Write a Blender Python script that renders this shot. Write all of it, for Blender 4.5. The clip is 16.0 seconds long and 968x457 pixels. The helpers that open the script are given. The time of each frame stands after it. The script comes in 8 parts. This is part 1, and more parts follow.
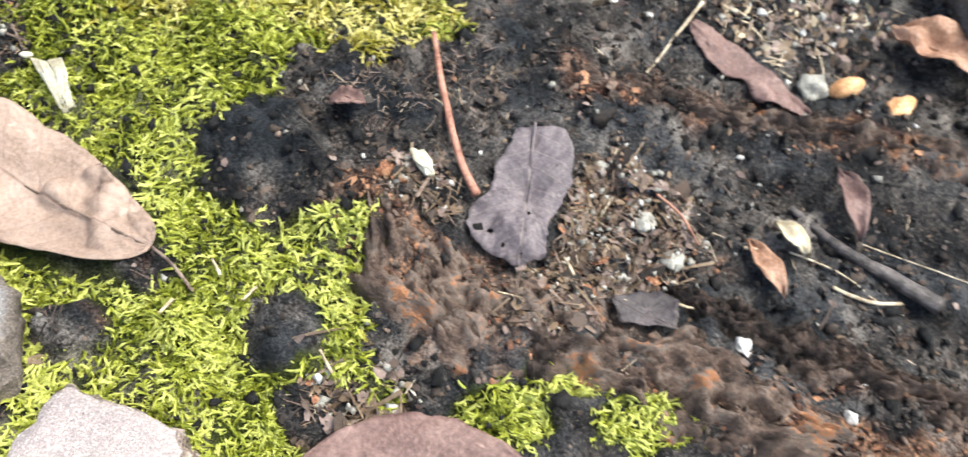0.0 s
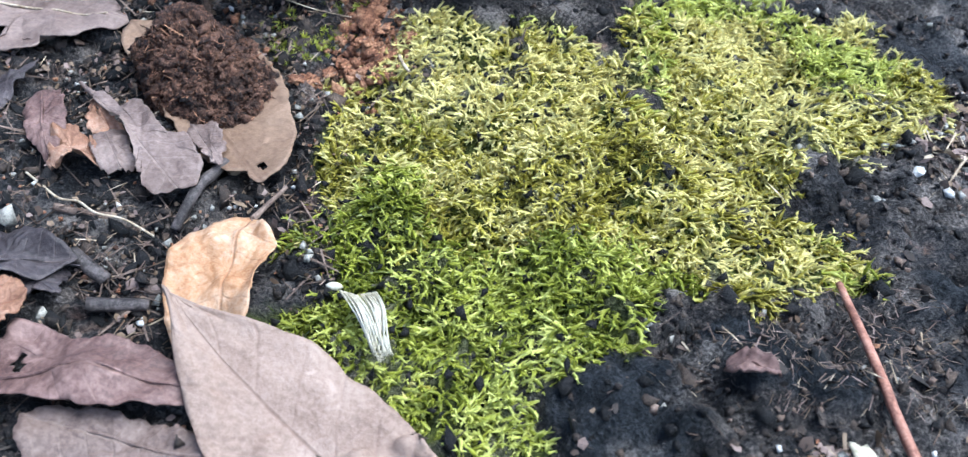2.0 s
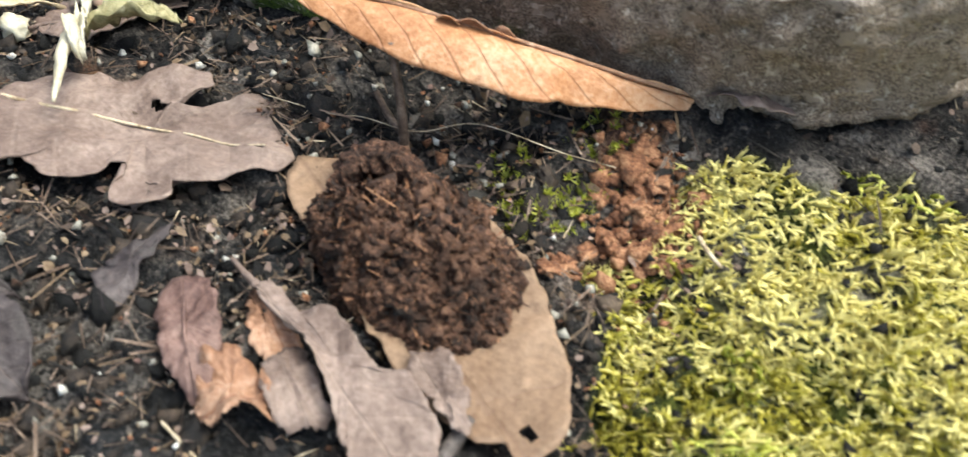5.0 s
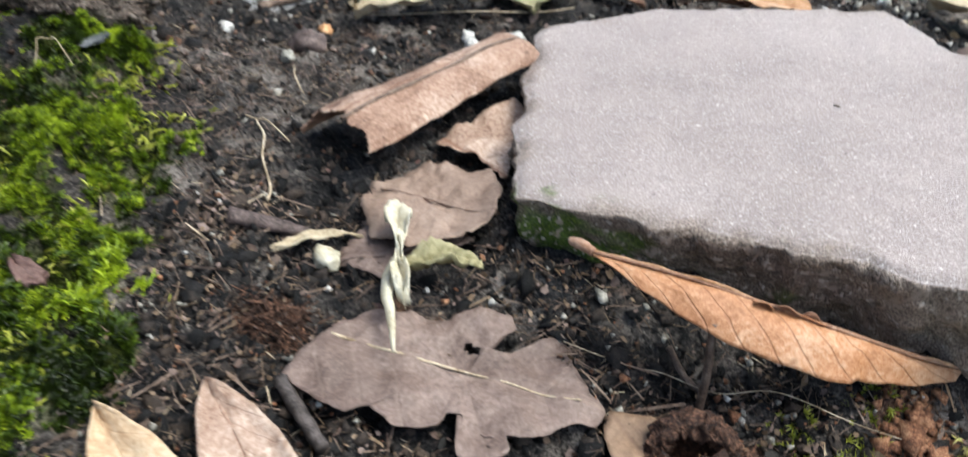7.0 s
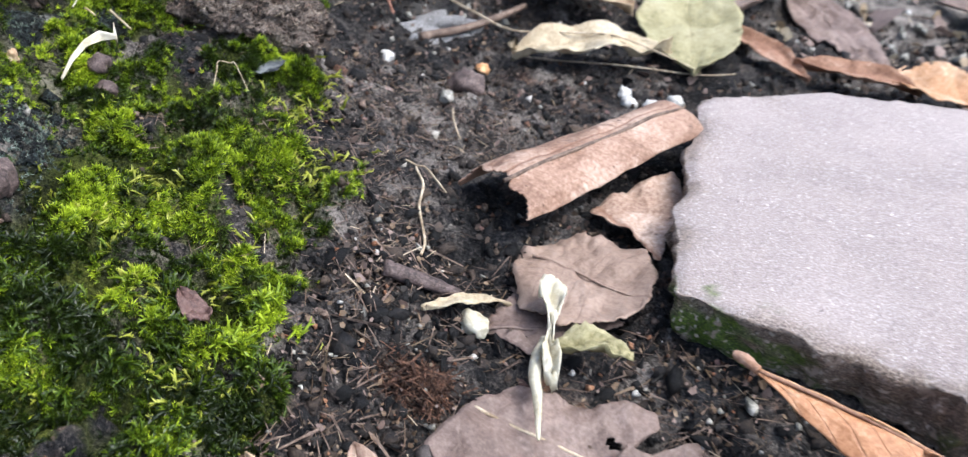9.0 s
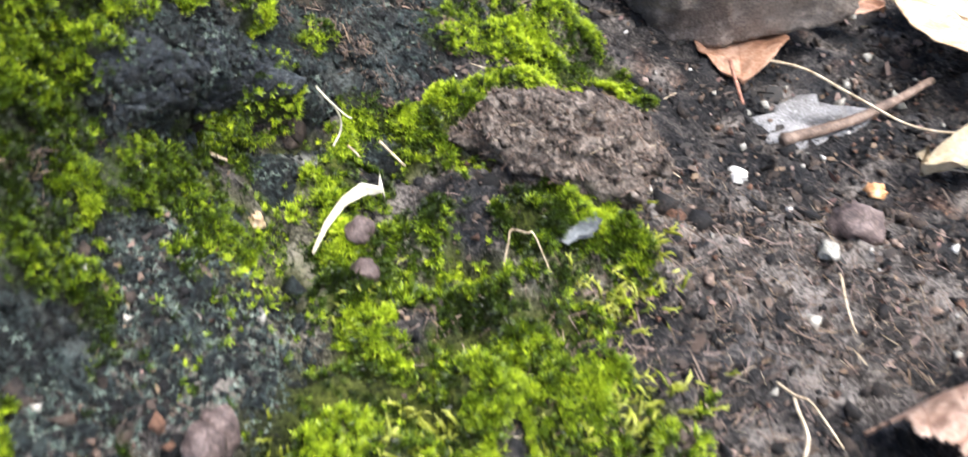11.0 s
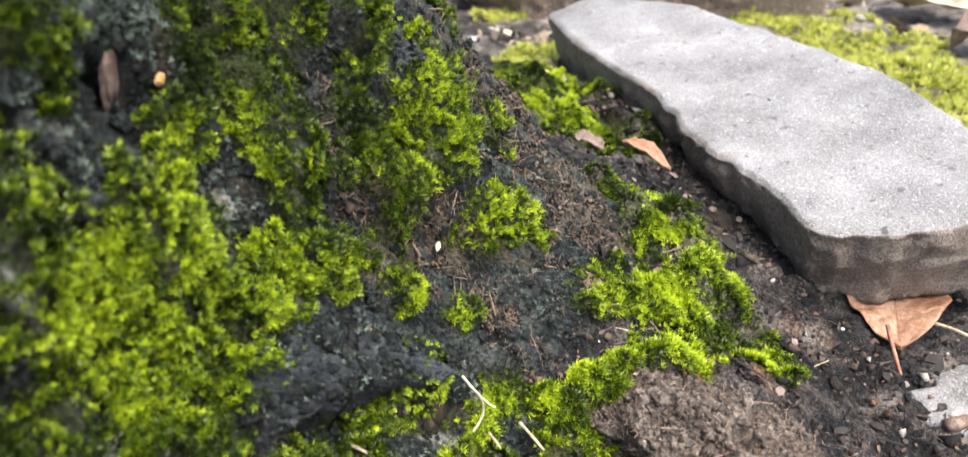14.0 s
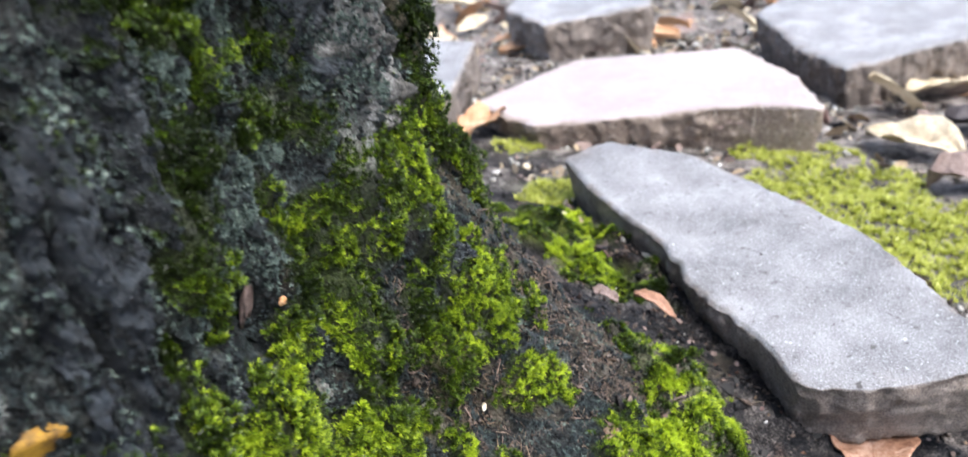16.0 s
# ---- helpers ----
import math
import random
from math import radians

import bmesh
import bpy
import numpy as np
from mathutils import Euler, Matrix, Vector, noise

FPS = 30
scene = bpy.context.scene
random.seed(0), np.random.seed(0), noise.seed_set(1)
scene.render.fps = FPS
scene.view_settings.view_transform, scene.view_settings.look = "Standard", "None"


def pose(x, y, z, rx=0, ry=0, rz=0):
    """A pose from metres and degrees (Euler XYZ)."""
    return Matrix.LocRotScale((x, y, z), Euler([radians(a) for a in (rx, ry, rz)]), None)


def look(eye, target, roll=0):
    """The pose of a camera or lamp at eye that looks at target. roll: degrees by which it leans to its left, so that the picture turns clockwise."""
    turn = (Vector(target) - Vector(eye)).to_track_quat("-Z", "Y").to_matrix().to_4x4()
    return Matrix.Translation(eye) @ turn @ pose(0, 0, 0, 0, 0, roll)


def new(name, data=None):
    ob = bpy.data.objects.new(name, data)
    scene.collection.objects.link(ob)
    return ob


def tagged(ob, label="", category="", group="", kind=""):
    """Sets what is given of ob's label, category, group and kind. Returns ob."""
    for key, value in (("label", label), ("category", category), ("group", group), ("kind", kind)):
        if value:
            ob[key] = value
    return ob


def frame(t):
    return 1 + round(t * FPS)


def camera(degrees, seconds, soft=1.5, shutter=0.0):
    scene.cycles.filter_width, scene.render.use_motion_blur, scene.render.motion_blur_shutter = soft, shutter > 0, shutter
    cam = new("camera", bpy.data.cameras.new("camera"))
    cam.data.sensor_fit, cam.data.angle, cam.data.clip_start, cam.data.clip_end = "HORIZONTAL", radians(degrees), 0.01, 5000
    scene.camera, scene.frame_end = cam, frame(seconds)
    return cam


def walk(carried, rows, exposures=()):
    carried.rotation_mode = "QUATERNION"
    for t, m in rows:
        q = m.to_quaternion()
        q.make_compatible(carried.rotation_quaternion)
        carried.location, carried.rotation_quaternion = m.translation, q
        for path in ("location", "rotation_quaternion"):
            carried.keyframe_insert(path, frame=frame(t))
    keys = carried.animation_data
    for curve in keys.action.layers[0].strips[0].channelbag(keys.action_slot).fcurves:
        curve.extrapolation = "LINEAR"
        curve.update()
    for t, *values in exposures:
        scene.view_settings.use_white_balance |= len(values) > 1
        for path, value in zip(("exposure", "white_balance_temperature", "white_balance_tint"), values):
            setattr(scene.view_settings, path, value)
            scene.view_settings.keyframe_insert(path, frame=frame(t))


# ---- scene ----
cam = camera(56.6, 16.0, soft=1.2, shutter=0.4)
# seconds, eye (x, y, z), then turns about x, y, z in degrees
PATH = [
    (0.0, 0.0038, -0.0041, 0.1983, 30.86, 0.58, 0.32),
    (0.5, -0.0050, 0.0037, 0.1703, 35.30, 1.94, 4.57),
    (1.0, -0.0255, 0.0362, 0.1315, 43.25, 2.73, 6.18),
    (1.5, -0.0528, 0.0485, 0.1353, 46.44, 5.53, 8.60),
    (2.0, -0.0674, 0.0408, 0.1406, 47.98, 5.96, 9.16),
    (2.5, -0.0770, 0.0490, 0.1306, 47.71, 6.01, 9.69),
    (3.0, -0.1024, 0.0727, 0.1133, 47.68, 6.17, 10.48),
    (3.2, -0.1109, 0.0819, 0.1145, 47.90, 6.19, 10.49),
    (5.3, -0.1696, 0.1374, 0.1295, 48.43, 4.56, 11.83),
    (5.5, -0.1798, 0.1369, 0.1312, 48.90, 4.32, 11.74),
    (6.0, -0.2027, 0.1397, 0.1350, 49.93, 3.70, 11.97),
    (6.5, -0.2217, 0.1437, 0.1522, 51.37, 2.90, 12.93),
    (7.0, -0.2335, 0.1341, 0.1863, 52.16, 2.69, 13.78),
    (7.5, -0.2490, 0.1138, 0.2281, 52.83, 1.68, 13.78),
    (8.0, -0.2583, 0.1048, 0.2579, 52.63, 0.42, 13.96),
    (8.2, -0.2585, 0.1077, 0.2411, 52.96, -0.66, 15.46),
    (10.3, -0.2994, 0.2116, 0.1918, 50.81, 6.96, 33.50),
    (10.5, -0.3108, 0.2164, 0.1937, 51.12, 7.59, 35.35),
    (11.0, -0.3299, 0.2385, 0.1950, 51.68, 9.20, 38.43),
    (11.5, -0.3551, 0.2596, 0.1982, 52.22, 9.65, 40.68),
    (12.0, -0.3627, 0.2709, 0.1965, 52.81, 9.86, 42.61),
    (12.5, -0.3667, 0.2688, 0.2042, 53.68, 9.78, 43.96),
    (13.0, -0.3635, 0.2620, 0.2204, 55.39, 9.63, 44.49),
    (13.5, -0.3652, 0.2615, 0.2304, 56.47, 9.35, 44.78),
    (14.0, -0.3633, 0.2619, 0.2368, 57.66, 9.09, 45.32),
    (14.5, -0.3633, 0.2655, 0.2480, 59.01, 9.13, 45.61),
    (15.0, -0.3533, 0.2634, 0.2603, 60.16, 9.22, 45.72),
    (15.5, -0.3491, 0.2553, 0.2728, 60.99, 9.30, 45.75),
    (16.0, -0.3443, 0.2397, 0.2919, 62.21, 9.02, 45.72),
]
cam.data.dof.use_dof, cam.data.dof.focus_distance, cam.data.dof.aperture_fstop = True, 0.26, 18.0
walk(cam, [(t, pose(x, y, z, rx, ry, rz)) for t, x, y, z, rx, ry, rz in PATH], exposures=[
    (0.0, 1.47, 6500, 3), (1.0, 1.47, 6500, 3), (1.6, 1.27, 5750, 3), (3.0, 1.22, 5050, 8), (5.5, 1.29, 6900, -1), (6.5, 1.02, 6600, 0), (7.5, 0.78, 6000, 5), (8.2, 0.83, 5900, 7), (10.5, 1.70, 6250, 10),
    (12.0, 1.82, 6500, 9), (13.5, 1.73, 6900, 9), (14.5, 1.58, 6600, 10), (16.0, 1.48, 6100, 10)])

# ---- light: a bright, hazy sky over open shade ----
world = bpy.data.worlds.new("sky")
scene.world = world
world.use_nodes = True
wn = world.node_tree.nodes
sky = wn.new("ShaderNodeTexSky")
sky.sky_type = "NISHITA"
sky.sun_disc = False
sky.sun_elevation, sky.sun_rotation = radians(60), radians(81)
sky.air_density, sky.dust_density, sky.ozone_density = 1.0, 4.0, 1.0
wn["Background"].inputs["Strength"].default_value = 0.15
world.node_tree.links.new(sky.outputs["Color"], wn["Background"].inputs["Color"])
sun_data = bpy.data.lights.new("sun", "SUN")
sun_data.energy, sun_data.angle, sun_data.color = 2.0, radians(35), (1.0, 0.99, 0.96)
sun = new("sun", sun_data)
sun.matrix_world = look((1.25, 0.2, 2.2), (0, 0, 0))

# ---- materials ----
def ramp_node(nt, stops):
    n = nt.nodes.new("ShaderNodeValToRGB")
    els = n.color_ramp.elements
    while len(els) < len(stops):
        els.new(0.5)
    for e, (p, c) in zip(els, stops):
        e.position, e.color = p, (*c, 1)
    return n


def noise_node(nt, coord, scale, detail=5.0, rough=0.6, distort=0.0):
    n = nt.nodes.new("ShaderNodeTexNoise")
    n.inputs["Scale"].default_value, n.inputs["Detail"].default_value = scale, detail
    n.inputs["Roughness"].default_value, n.inputs["Distortion"].default_value = rough, distort
    nt.links.new(coord, n.inputs["Vector"])
    return n


def math_node(nt, op, a, b=0.5, c=None, clamp=False):
    n = nt.nodes.new("ShaderNodeMath")
    n.operation, n.use_clamp = op, clamp
    for i, v in enumerate((a, b) if c is None else (a, b, c)):
        if isinstance(v, (int, float)):
            n.inputs[i].default_value = v
        else:
            nt.links.new(v, n.inputs[i])
    return n.outputs[0]


def mix_node(nt, fac, a, b):
    n = nt.nodes.new("ShaderNodeMix")
    n.data_type = "RGBA"
    for sock, v in ((n.inputs[0], fac), (n.inputs[6], a), (n.inputs[7], b)):
        if isinstance(v, (int, float)):
            sock.default_value = v
        elif isinstance(v, tuple):
            sock.default_value = (*v, 1)
        else:
            nt.links.new(v, sock)
    return n.outputs[2]


def attr_node(nt, name):
    n = nt.nodes.new("ShaderNodeAttribute")
    n.attribute_name = name
    return n.outputs["Fac"]


def surface(name, stops, scale=80, fine=700, mix=0.45, rough=(0.6, 0.9), bump=0.5, depth=0.0008, masks=(), specks=(), tint=None,
            gloss=0.4, glow_through=0.0, late=(), veins=None):
    """A worn natural surface: colour from two scales of noise, masks that lay other colours over it, specks, relief."""
    m = bpy.data.materials.new(name)
    m.use_nodes = True
    nt = m.node_tree
    b = nt.nodes["Principled BSDF"]
    tc = nt.nodes.new("ShaderNodeTexCoord")
    co = tc.outputs["Object"]
    big, small = noise_node(nt, co, scale), noise_node(nt, co, fine, 4.0, 0.7)
    fac = math_node(nt, "ADD", math_node(nt, "MULTIPLY", big.outputs["Fac"], 1 - mix), math_node(nt, "MULTIPLY", small.outputs["Fac"], mix))
    fac = math_node(nt, "ADD", math_node(nt, "MULTIPLY", math_node(nt, "SUBTRACT", fac, 0.5), 2.1), 0.5, clamp=True)
    if tint is not None:
        fac = math_node(nt, "ADD", math_node(nt, "MULTIPLY", fac, 1 - tint), math_node(nt, "MULTIPLY", attr_node(nt, "tint"), tint))
    r = ramp_node(nt, stops)
    nt.links.new(fac, r.inputs["Fac"])
    colour = r.outputs["Color"]
    for sscale, limit, tone in specks:
        v = noise_node(nt, co, sscale, 3.0, 0.6, 0.4)
        on = math_node(nt, "MULTIPLY", math_node(nt, "SUBTRACT", v.outputs["Fac"], limit), 12.0, clamp=True)
        colour = mix_node(nt, on, colour, tone)
    for key, more in masks:
        r2 = ramp_node(nt, more)
        nt.links.new(fac, r2.inputs["Fac"])
        colour = mix_node(nt, attr_node(nt, key), colour, r2.outputs["Color"])
    for sscale, limit, tone, key in late:
        v = noise_node(nt, co, sscale, 2.0, 0.5)
        on = math_node(nt, "MULTIPLY", math_node(nt, "SUBTRACT", v.outputs["Fac"], limit), 12.0, clamp=True)
        colour = mix_node(nt, math_node(nt, "MULTIPLY", on, attr_node(nt, key)), colour, tone)
    height = math_node(nt, "ADD", math_node(nt, "MULTIPLY", big.outputs["Fac"], 0.5), small.outputs["Fac"])
    if veins:
        # side veins of a leaf, in the leaf's own length (u) and width (v)
        count, slant, tone, strength, centre, side_force = veins
        sep = nt.nodes.new("ShaderNodeSeparateXYZ")
        nt.links.new(tc.outputs["UV"], sep.inputs[0])
        side = math_node(nt, "ABSOLUTE", math_node(nt, "SUBTRACT", sep.outputs[1], centre))
        along = math_node(nt, "SUBTRACT", math_node(nt, "MULTIPLY", sep.outputs[0], float(count)), math_node(nt, "MULTIPLY", side, slant))
        wob = math_node(nt, "MULTIPLY", math_node(nt, "SUBTRACT", big.outputs["Fac"], 0.5), 0.5)
        saw = math_node(nt, "ABSOLUTE", math_node(nt, "SUBTRACT", math_node(nt, "FRACT", math_node(nt, "ADD", along, wob)), 0.5))
        line = math_node(nt, "MULTIPLY", math_node(nt, "SUBTRACT", 0.07, saw), 13.0, clamp=True)
        mid = math_node(nt, "MULTIPLY", math_node(nt, "SUBTRACT", 0.018, side), 70.0, clamp=True)
        line = math_node(nt, "MAXIMUM", math_node(nt, "MULTIPLY", line, side_force), mid)
        colour = mix_node(nt, math_node(nt, "MULTIPLY", line, strength), colour, tone)
        height = math_node(nt, "ADD", height, math_node(nt, "MULTIPLY", line, -0.7))
    nt.links.new(colour, b.inputs["Base Color"])
    rr = nt.nodes.new("ShaderNodeMapRange")
    rr.inputs["To Min"].default_value, rr.inputs["To Max"].default_value = rough
    nt.links.new(small.outputs["Fac"], rr.inputs["Value"])
    nt.links.new(rr.outputs["Result"], b.inputs["Roughness"])
    b.inputs["Specular IOR Level"].default_value = gloss
    bp = nt.nodes.new("ShaderNodeBump")
    bp.inputs["Strength"].default_value, bp.inputs["Distance"].default_value = bump, depth
    nt.links.new(height, bp.inputs["Height"])
    nt.links.new(bp.outputs["Normal"], b.inputs["Normal"])
    if glow_through:
        t = nt.nodes.new("ShaderNodeBsdfTranslucent")
        nt.links.new(colour, t.inputs["Color"])
        ms = nt.nodes.new("ShaderNodeMixShader")
        ms.inputs[0].default_value = glow_through
        nt.links.new(b.outputs[0], ms.inputs[1])
        nt.links.new(t.outputs[0], ms.inputs[2])
        nt.links.new(ms.outputs[0], nt.nodes["Material Output"].inputs["Surface"])
    return m


SOIL = surface("black_soil", [(0.28, (0.003, 0.0032, 0.004)), (0.5, (0.018, 0.0178, 0.0195)), (0.66, (0.060, 0.053, 0.050)), (0.84, (0.17, 0.145, 0.125))], 60, 900, 0.5,
               (0.55, 0.95), 1.0, 0.0026, gloss=0.14, specks=[(420, 0.62, (0.155, 0.130, 0.112)), (260, 0.66, (0.075, 0.060, 0.053)), (300, 0.68, (0.33, 0.30, 0.26))],
               masks=[("rot", [(0.30, (0.018, 0.011, 0.009)), (0.44, (0.055, 0.027, 0.020)), (0.53, (0.12, 0.062, 0.040)), (0.60, (0.15, 0.115, 0.090)), (0.68, (0.38, 0.15, 0.06)), (0.78, (0.36, 0.25, 0.17))]),
                      ("black", [(0.30, (0.004, 0.005, 0.0065)), (0.5, (0.014, 0.0165, 0.020)), (0.72, (0.045, 0.049, 0.056))]),
                      ("silt", [(0.32, (0.012, 0.013, 0.015)), (0.5, (0.040, 0.043, 0.049)), (0.7, (0.11, 0.105, 0.105))]),
                      ("moss", [(0.30, (0.012, 0.016, 0.004)), (0.5, (0.045, 0.056, 0.010)), (0.7, (0.10, 0.115, 0.020))]),
                      ("crust", [(0.34, (0.028, 0.024, 0.022)), (0.5, (0.130, 0.113, 0.101)), (0.66, (0.36, 0.32, 0.29))])])
CLOD = surface("soil_crumb", [(0.2, (0.003, 0.003, 0.0035)), (0.5, (0.014, 0.013, 0.0135)), (0.75, (0.085, 0.062, 0.048)), (0.92, (0.20, 0.15, 0.11))], 200, 1500, 0.4,
               (0.4, 0.9), 1.0, 0.0008, tint=0.55, gloss=0.25)
ROT = surface("rotten_wood", [(0.3, (0.045, 0.020, 0.012)), (0.5, (0.18, 0.078, 0.042)), (0.75, (0.46, 0.24, 0.13))], 150, 1200, 0.5,
              (0.5, 0.9), 0.9, 0.001, tint=0.4)
ROOTWOOD = surface("rotten_root_wood", [(0.22, (0.010, 0.008, 0.008)), (0.40, (0.065, 0.045, 0.037)), (0.52, (0.15, 0.098, 0.074)), (0.63, (0.20, 0.165, 0.142)), (0.74, (0.42, 0.17, 0.07)), (0.88, (0.40, 0.29, 0.20))], 90, 900, 0.45,
                  (0.45, 0.9), 1.0, 0.0022, tint=0.42, gloss=0.3)
MUDSKIN = surface("mud_skin", [(0.30, (0.014, 0.007, 0.005)), (0.5, (0.070, 0.032, 0.020)), (0.70, (0.22, 0.115, 0.072))], 160, 1100, 0.55, (0.45, 0.9), 1.0, 0.002)
ROTCHIP = surface("rotten_wood_chip", [(0.30, (0.09, 0.035, 0.018)), (0.5, (0.27, 0.115, 0.058)), (0.70, (0.50, 0.27, 0.15))], 200, 1200, 0.5, (0.5, 0.9), 1.0, 0.0012)
MUD = surface("mud_crust", [(0.28, (0.012, 0.006, 0.004)), (0.5, (0.075, 0.034, 0.020)), (0.74, (0.24, 0.125, 0.078))], 120, 900, 0.5,
              (0.5, 0.9), 1.0, 0.002, tint=0.3)
BARK = surface("mossy_bark", [(0.34, (0.0016, 0.0022, 0.0027)), (0.5, (0.0085, 0.0128, 0.0132)), (0.70, (0.048, 0.066, 0.064))], 90, 800, 0.6,
               (0.3, 0.75), 1.0, 0.0035, gloss=0.38,
               masks=[("moss", [(0.30, (0.008, 0.011, 0.003)), (0.5, (0.022, 0.032, 0.005)), (0.7, (0.05, 0.065, 0.010))]),
                      ("lichen", [(0.3, (0.10, 0.10, 0.085)), (0.5, (0.24, 0.24, 0.22)), (0.7, (0.45, 0.45, 0.42))]),
                      ("crust", [(0.3, (0.03, 0.022, 0.014)), (0.5, (0.085, 0.065, 0.042)), (0.7, (0.17, 0.13, 0.085))])])
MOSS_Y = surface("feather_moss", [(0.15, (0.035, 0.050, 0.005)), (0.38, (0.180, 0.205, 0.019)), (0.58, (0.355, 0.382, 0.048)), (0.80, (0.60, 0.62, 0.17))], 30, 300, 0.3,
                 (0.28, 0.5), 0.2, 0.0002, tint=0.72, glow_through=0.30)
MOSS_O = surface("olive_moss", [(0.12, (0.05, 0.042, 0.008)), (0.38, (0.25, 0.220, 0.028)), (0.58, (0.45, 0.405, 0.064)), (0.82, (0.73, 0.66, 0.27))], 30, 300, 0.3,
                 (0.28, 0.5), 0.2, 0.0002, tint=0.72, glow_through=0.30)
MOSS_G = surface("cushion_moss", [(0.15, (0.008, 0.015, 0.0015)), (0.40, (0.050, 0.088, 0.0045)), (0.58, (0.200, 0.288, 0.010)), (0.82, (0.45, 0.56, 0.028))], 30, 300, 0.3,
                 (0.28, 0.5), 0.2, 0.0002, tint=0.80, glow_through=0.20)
DARKPLATE = surface("black_bark_plate", [(0.2, (0.006, 0.0080, 0.010)), (0.5, (0.024, 0.0300, 0.037)), (0.8, (0.090, 0.104, 0.115))], 60, 900, 0.5, (0.3, 0.7), 1.0, 0.0030, gloss=0.5)
GREYPLATE = surface("silver_bark_plate", [(0.2, (0.04, 0.037, 0.032)), (0.5, (0.145, 0.138, 0.127)), (0.8, (0.38, 0.375, 0.355))], 70, 900, 0.5, (0.4, 0.8), 1.0, 0.0025, gloss=0.5)
LICHEN = surface("grey_lichen", [(0.2, (0.035, 0.052, 0.045)), (0.5, (0.11, 0.145, 0.12)), (0.8, (0.32, 0.36, 0.31))], 60, 600, 0.4, (0.6, 0.9), 0.3, 0.0003, tint=0.5)
STONE_P = surface("pink_grey_stone", [(0.25, (0.23, 0.187, 0.180)), (0.5, (0.365, 0.306, 0.288)), (0.75, (0.49, 0.425, 0.405))], 14, 1500, 0.72,
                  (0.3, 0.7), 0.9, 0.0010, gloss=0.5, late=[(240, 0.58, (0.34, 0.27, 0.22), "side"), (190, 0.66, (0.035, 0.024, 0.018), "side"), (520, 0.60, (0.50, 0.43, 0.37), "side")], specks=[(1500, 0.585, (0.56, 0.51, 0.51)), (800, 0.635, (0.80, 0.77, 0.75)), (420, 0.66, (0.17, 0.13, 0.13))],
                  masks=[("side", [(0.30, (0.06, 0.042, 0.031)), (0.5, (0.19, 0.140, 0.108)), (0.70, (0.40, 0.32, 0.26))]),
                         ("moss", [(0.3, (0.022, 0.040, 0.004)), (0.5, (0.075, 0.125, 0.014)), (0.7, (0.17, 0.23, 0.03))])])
STONE_G = surface("cool_grey_stone", [(0.25, (0.115, 0.110, 0.110)), (0.5, (0.235, 0.229, 0.231)), (0.78, (0.42, 0.415, 0.418))], 30, 1300, 0.56,
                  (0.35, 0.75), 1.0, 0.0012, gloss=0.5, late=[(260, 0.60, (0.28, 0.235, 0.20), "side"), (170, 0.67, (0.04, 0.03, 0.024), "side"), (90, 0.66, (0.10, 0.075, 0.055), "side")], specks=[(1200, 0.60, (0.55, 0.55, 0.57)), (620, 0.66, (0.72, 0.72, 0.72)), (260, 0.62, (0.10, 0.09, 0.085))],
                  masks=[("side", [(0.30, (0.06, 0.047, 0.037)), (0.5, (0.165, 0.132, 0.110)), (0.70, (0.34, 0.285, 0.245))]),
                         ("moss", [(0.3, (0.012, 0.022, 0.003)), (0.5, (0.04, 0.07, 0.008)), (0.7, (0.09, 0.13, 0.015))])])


def leaf_mat(name, dark, mid, light, vein, count=9, slant=3.0, strength=0.5, spot=(0.03, 0.022, 0.018), spots=0.74, glow=0.12, rough=(0.4, 0.7), centre=0.5, side_force=0.5):
    return surface(name, [(0.26, dark), (0.5, mid), (0.76, light)], 45, 700, 0.42, rough, 0.6, 0.0006, gloss=0.35, glow_through=glow,
                   specks=[(60, 0.635, tuple(0.72 * c for c in dark)), (130, 0.64, tuple(min(1.12 * c, 0.9) for c in light)), (210, spots, spot)], veins=(count, slant, vein, strength, centre, side_force))


TAN = leaf_mat("tan_leaf", (0.20, 0.135, 0.102), (0.285, 0.202, 0.158), (0.355, 0.265, 0.215), (0.15, 0.09, 0.068), 8, 2.0, 0.5)
PEACH = leaf_mat("peach_brown_leaf", (0.155, 0.094, 0.060), (0.225, 0.145, 0.094), (0.300, 0.200, 0.135), (0.13, 0.075, 0.05), 8, 2.0, 0.4)
ORANGE = leaf_mat("orange_leaf", (0.35, 0.165, 0.070), (0.47, 0.27, 0.145), (0.56, 0.39, 0.265), (0.30, 0.13, 0.06), 8, 2.0, 0.35)
RUST = leaf_mat("rust_leaf", (0.17, 0.080, 0.046), (0.29, 0.155, 0.095), (0.42, 0.27, 0.195), (0.24, 0.10, 0.06), 9, 2.2, 0.6)
GREY = leaf_mat("grey_leaf", (0.060, 0.048, 0.052), (0.115, 0.094, 0.103), (0.20, 0.165, 0.165), (0.26, 0.21, 0.19), 8, 2.5, 0.5)
BROWN = leaf_mat("brown_leaf", (0.115, 0.078, 0.065), (0.19, 0.136, 0.116), (0.285, 0.215, 0.188), (0.36, 0.28, 0.23), 7, 2.6, 0.25)
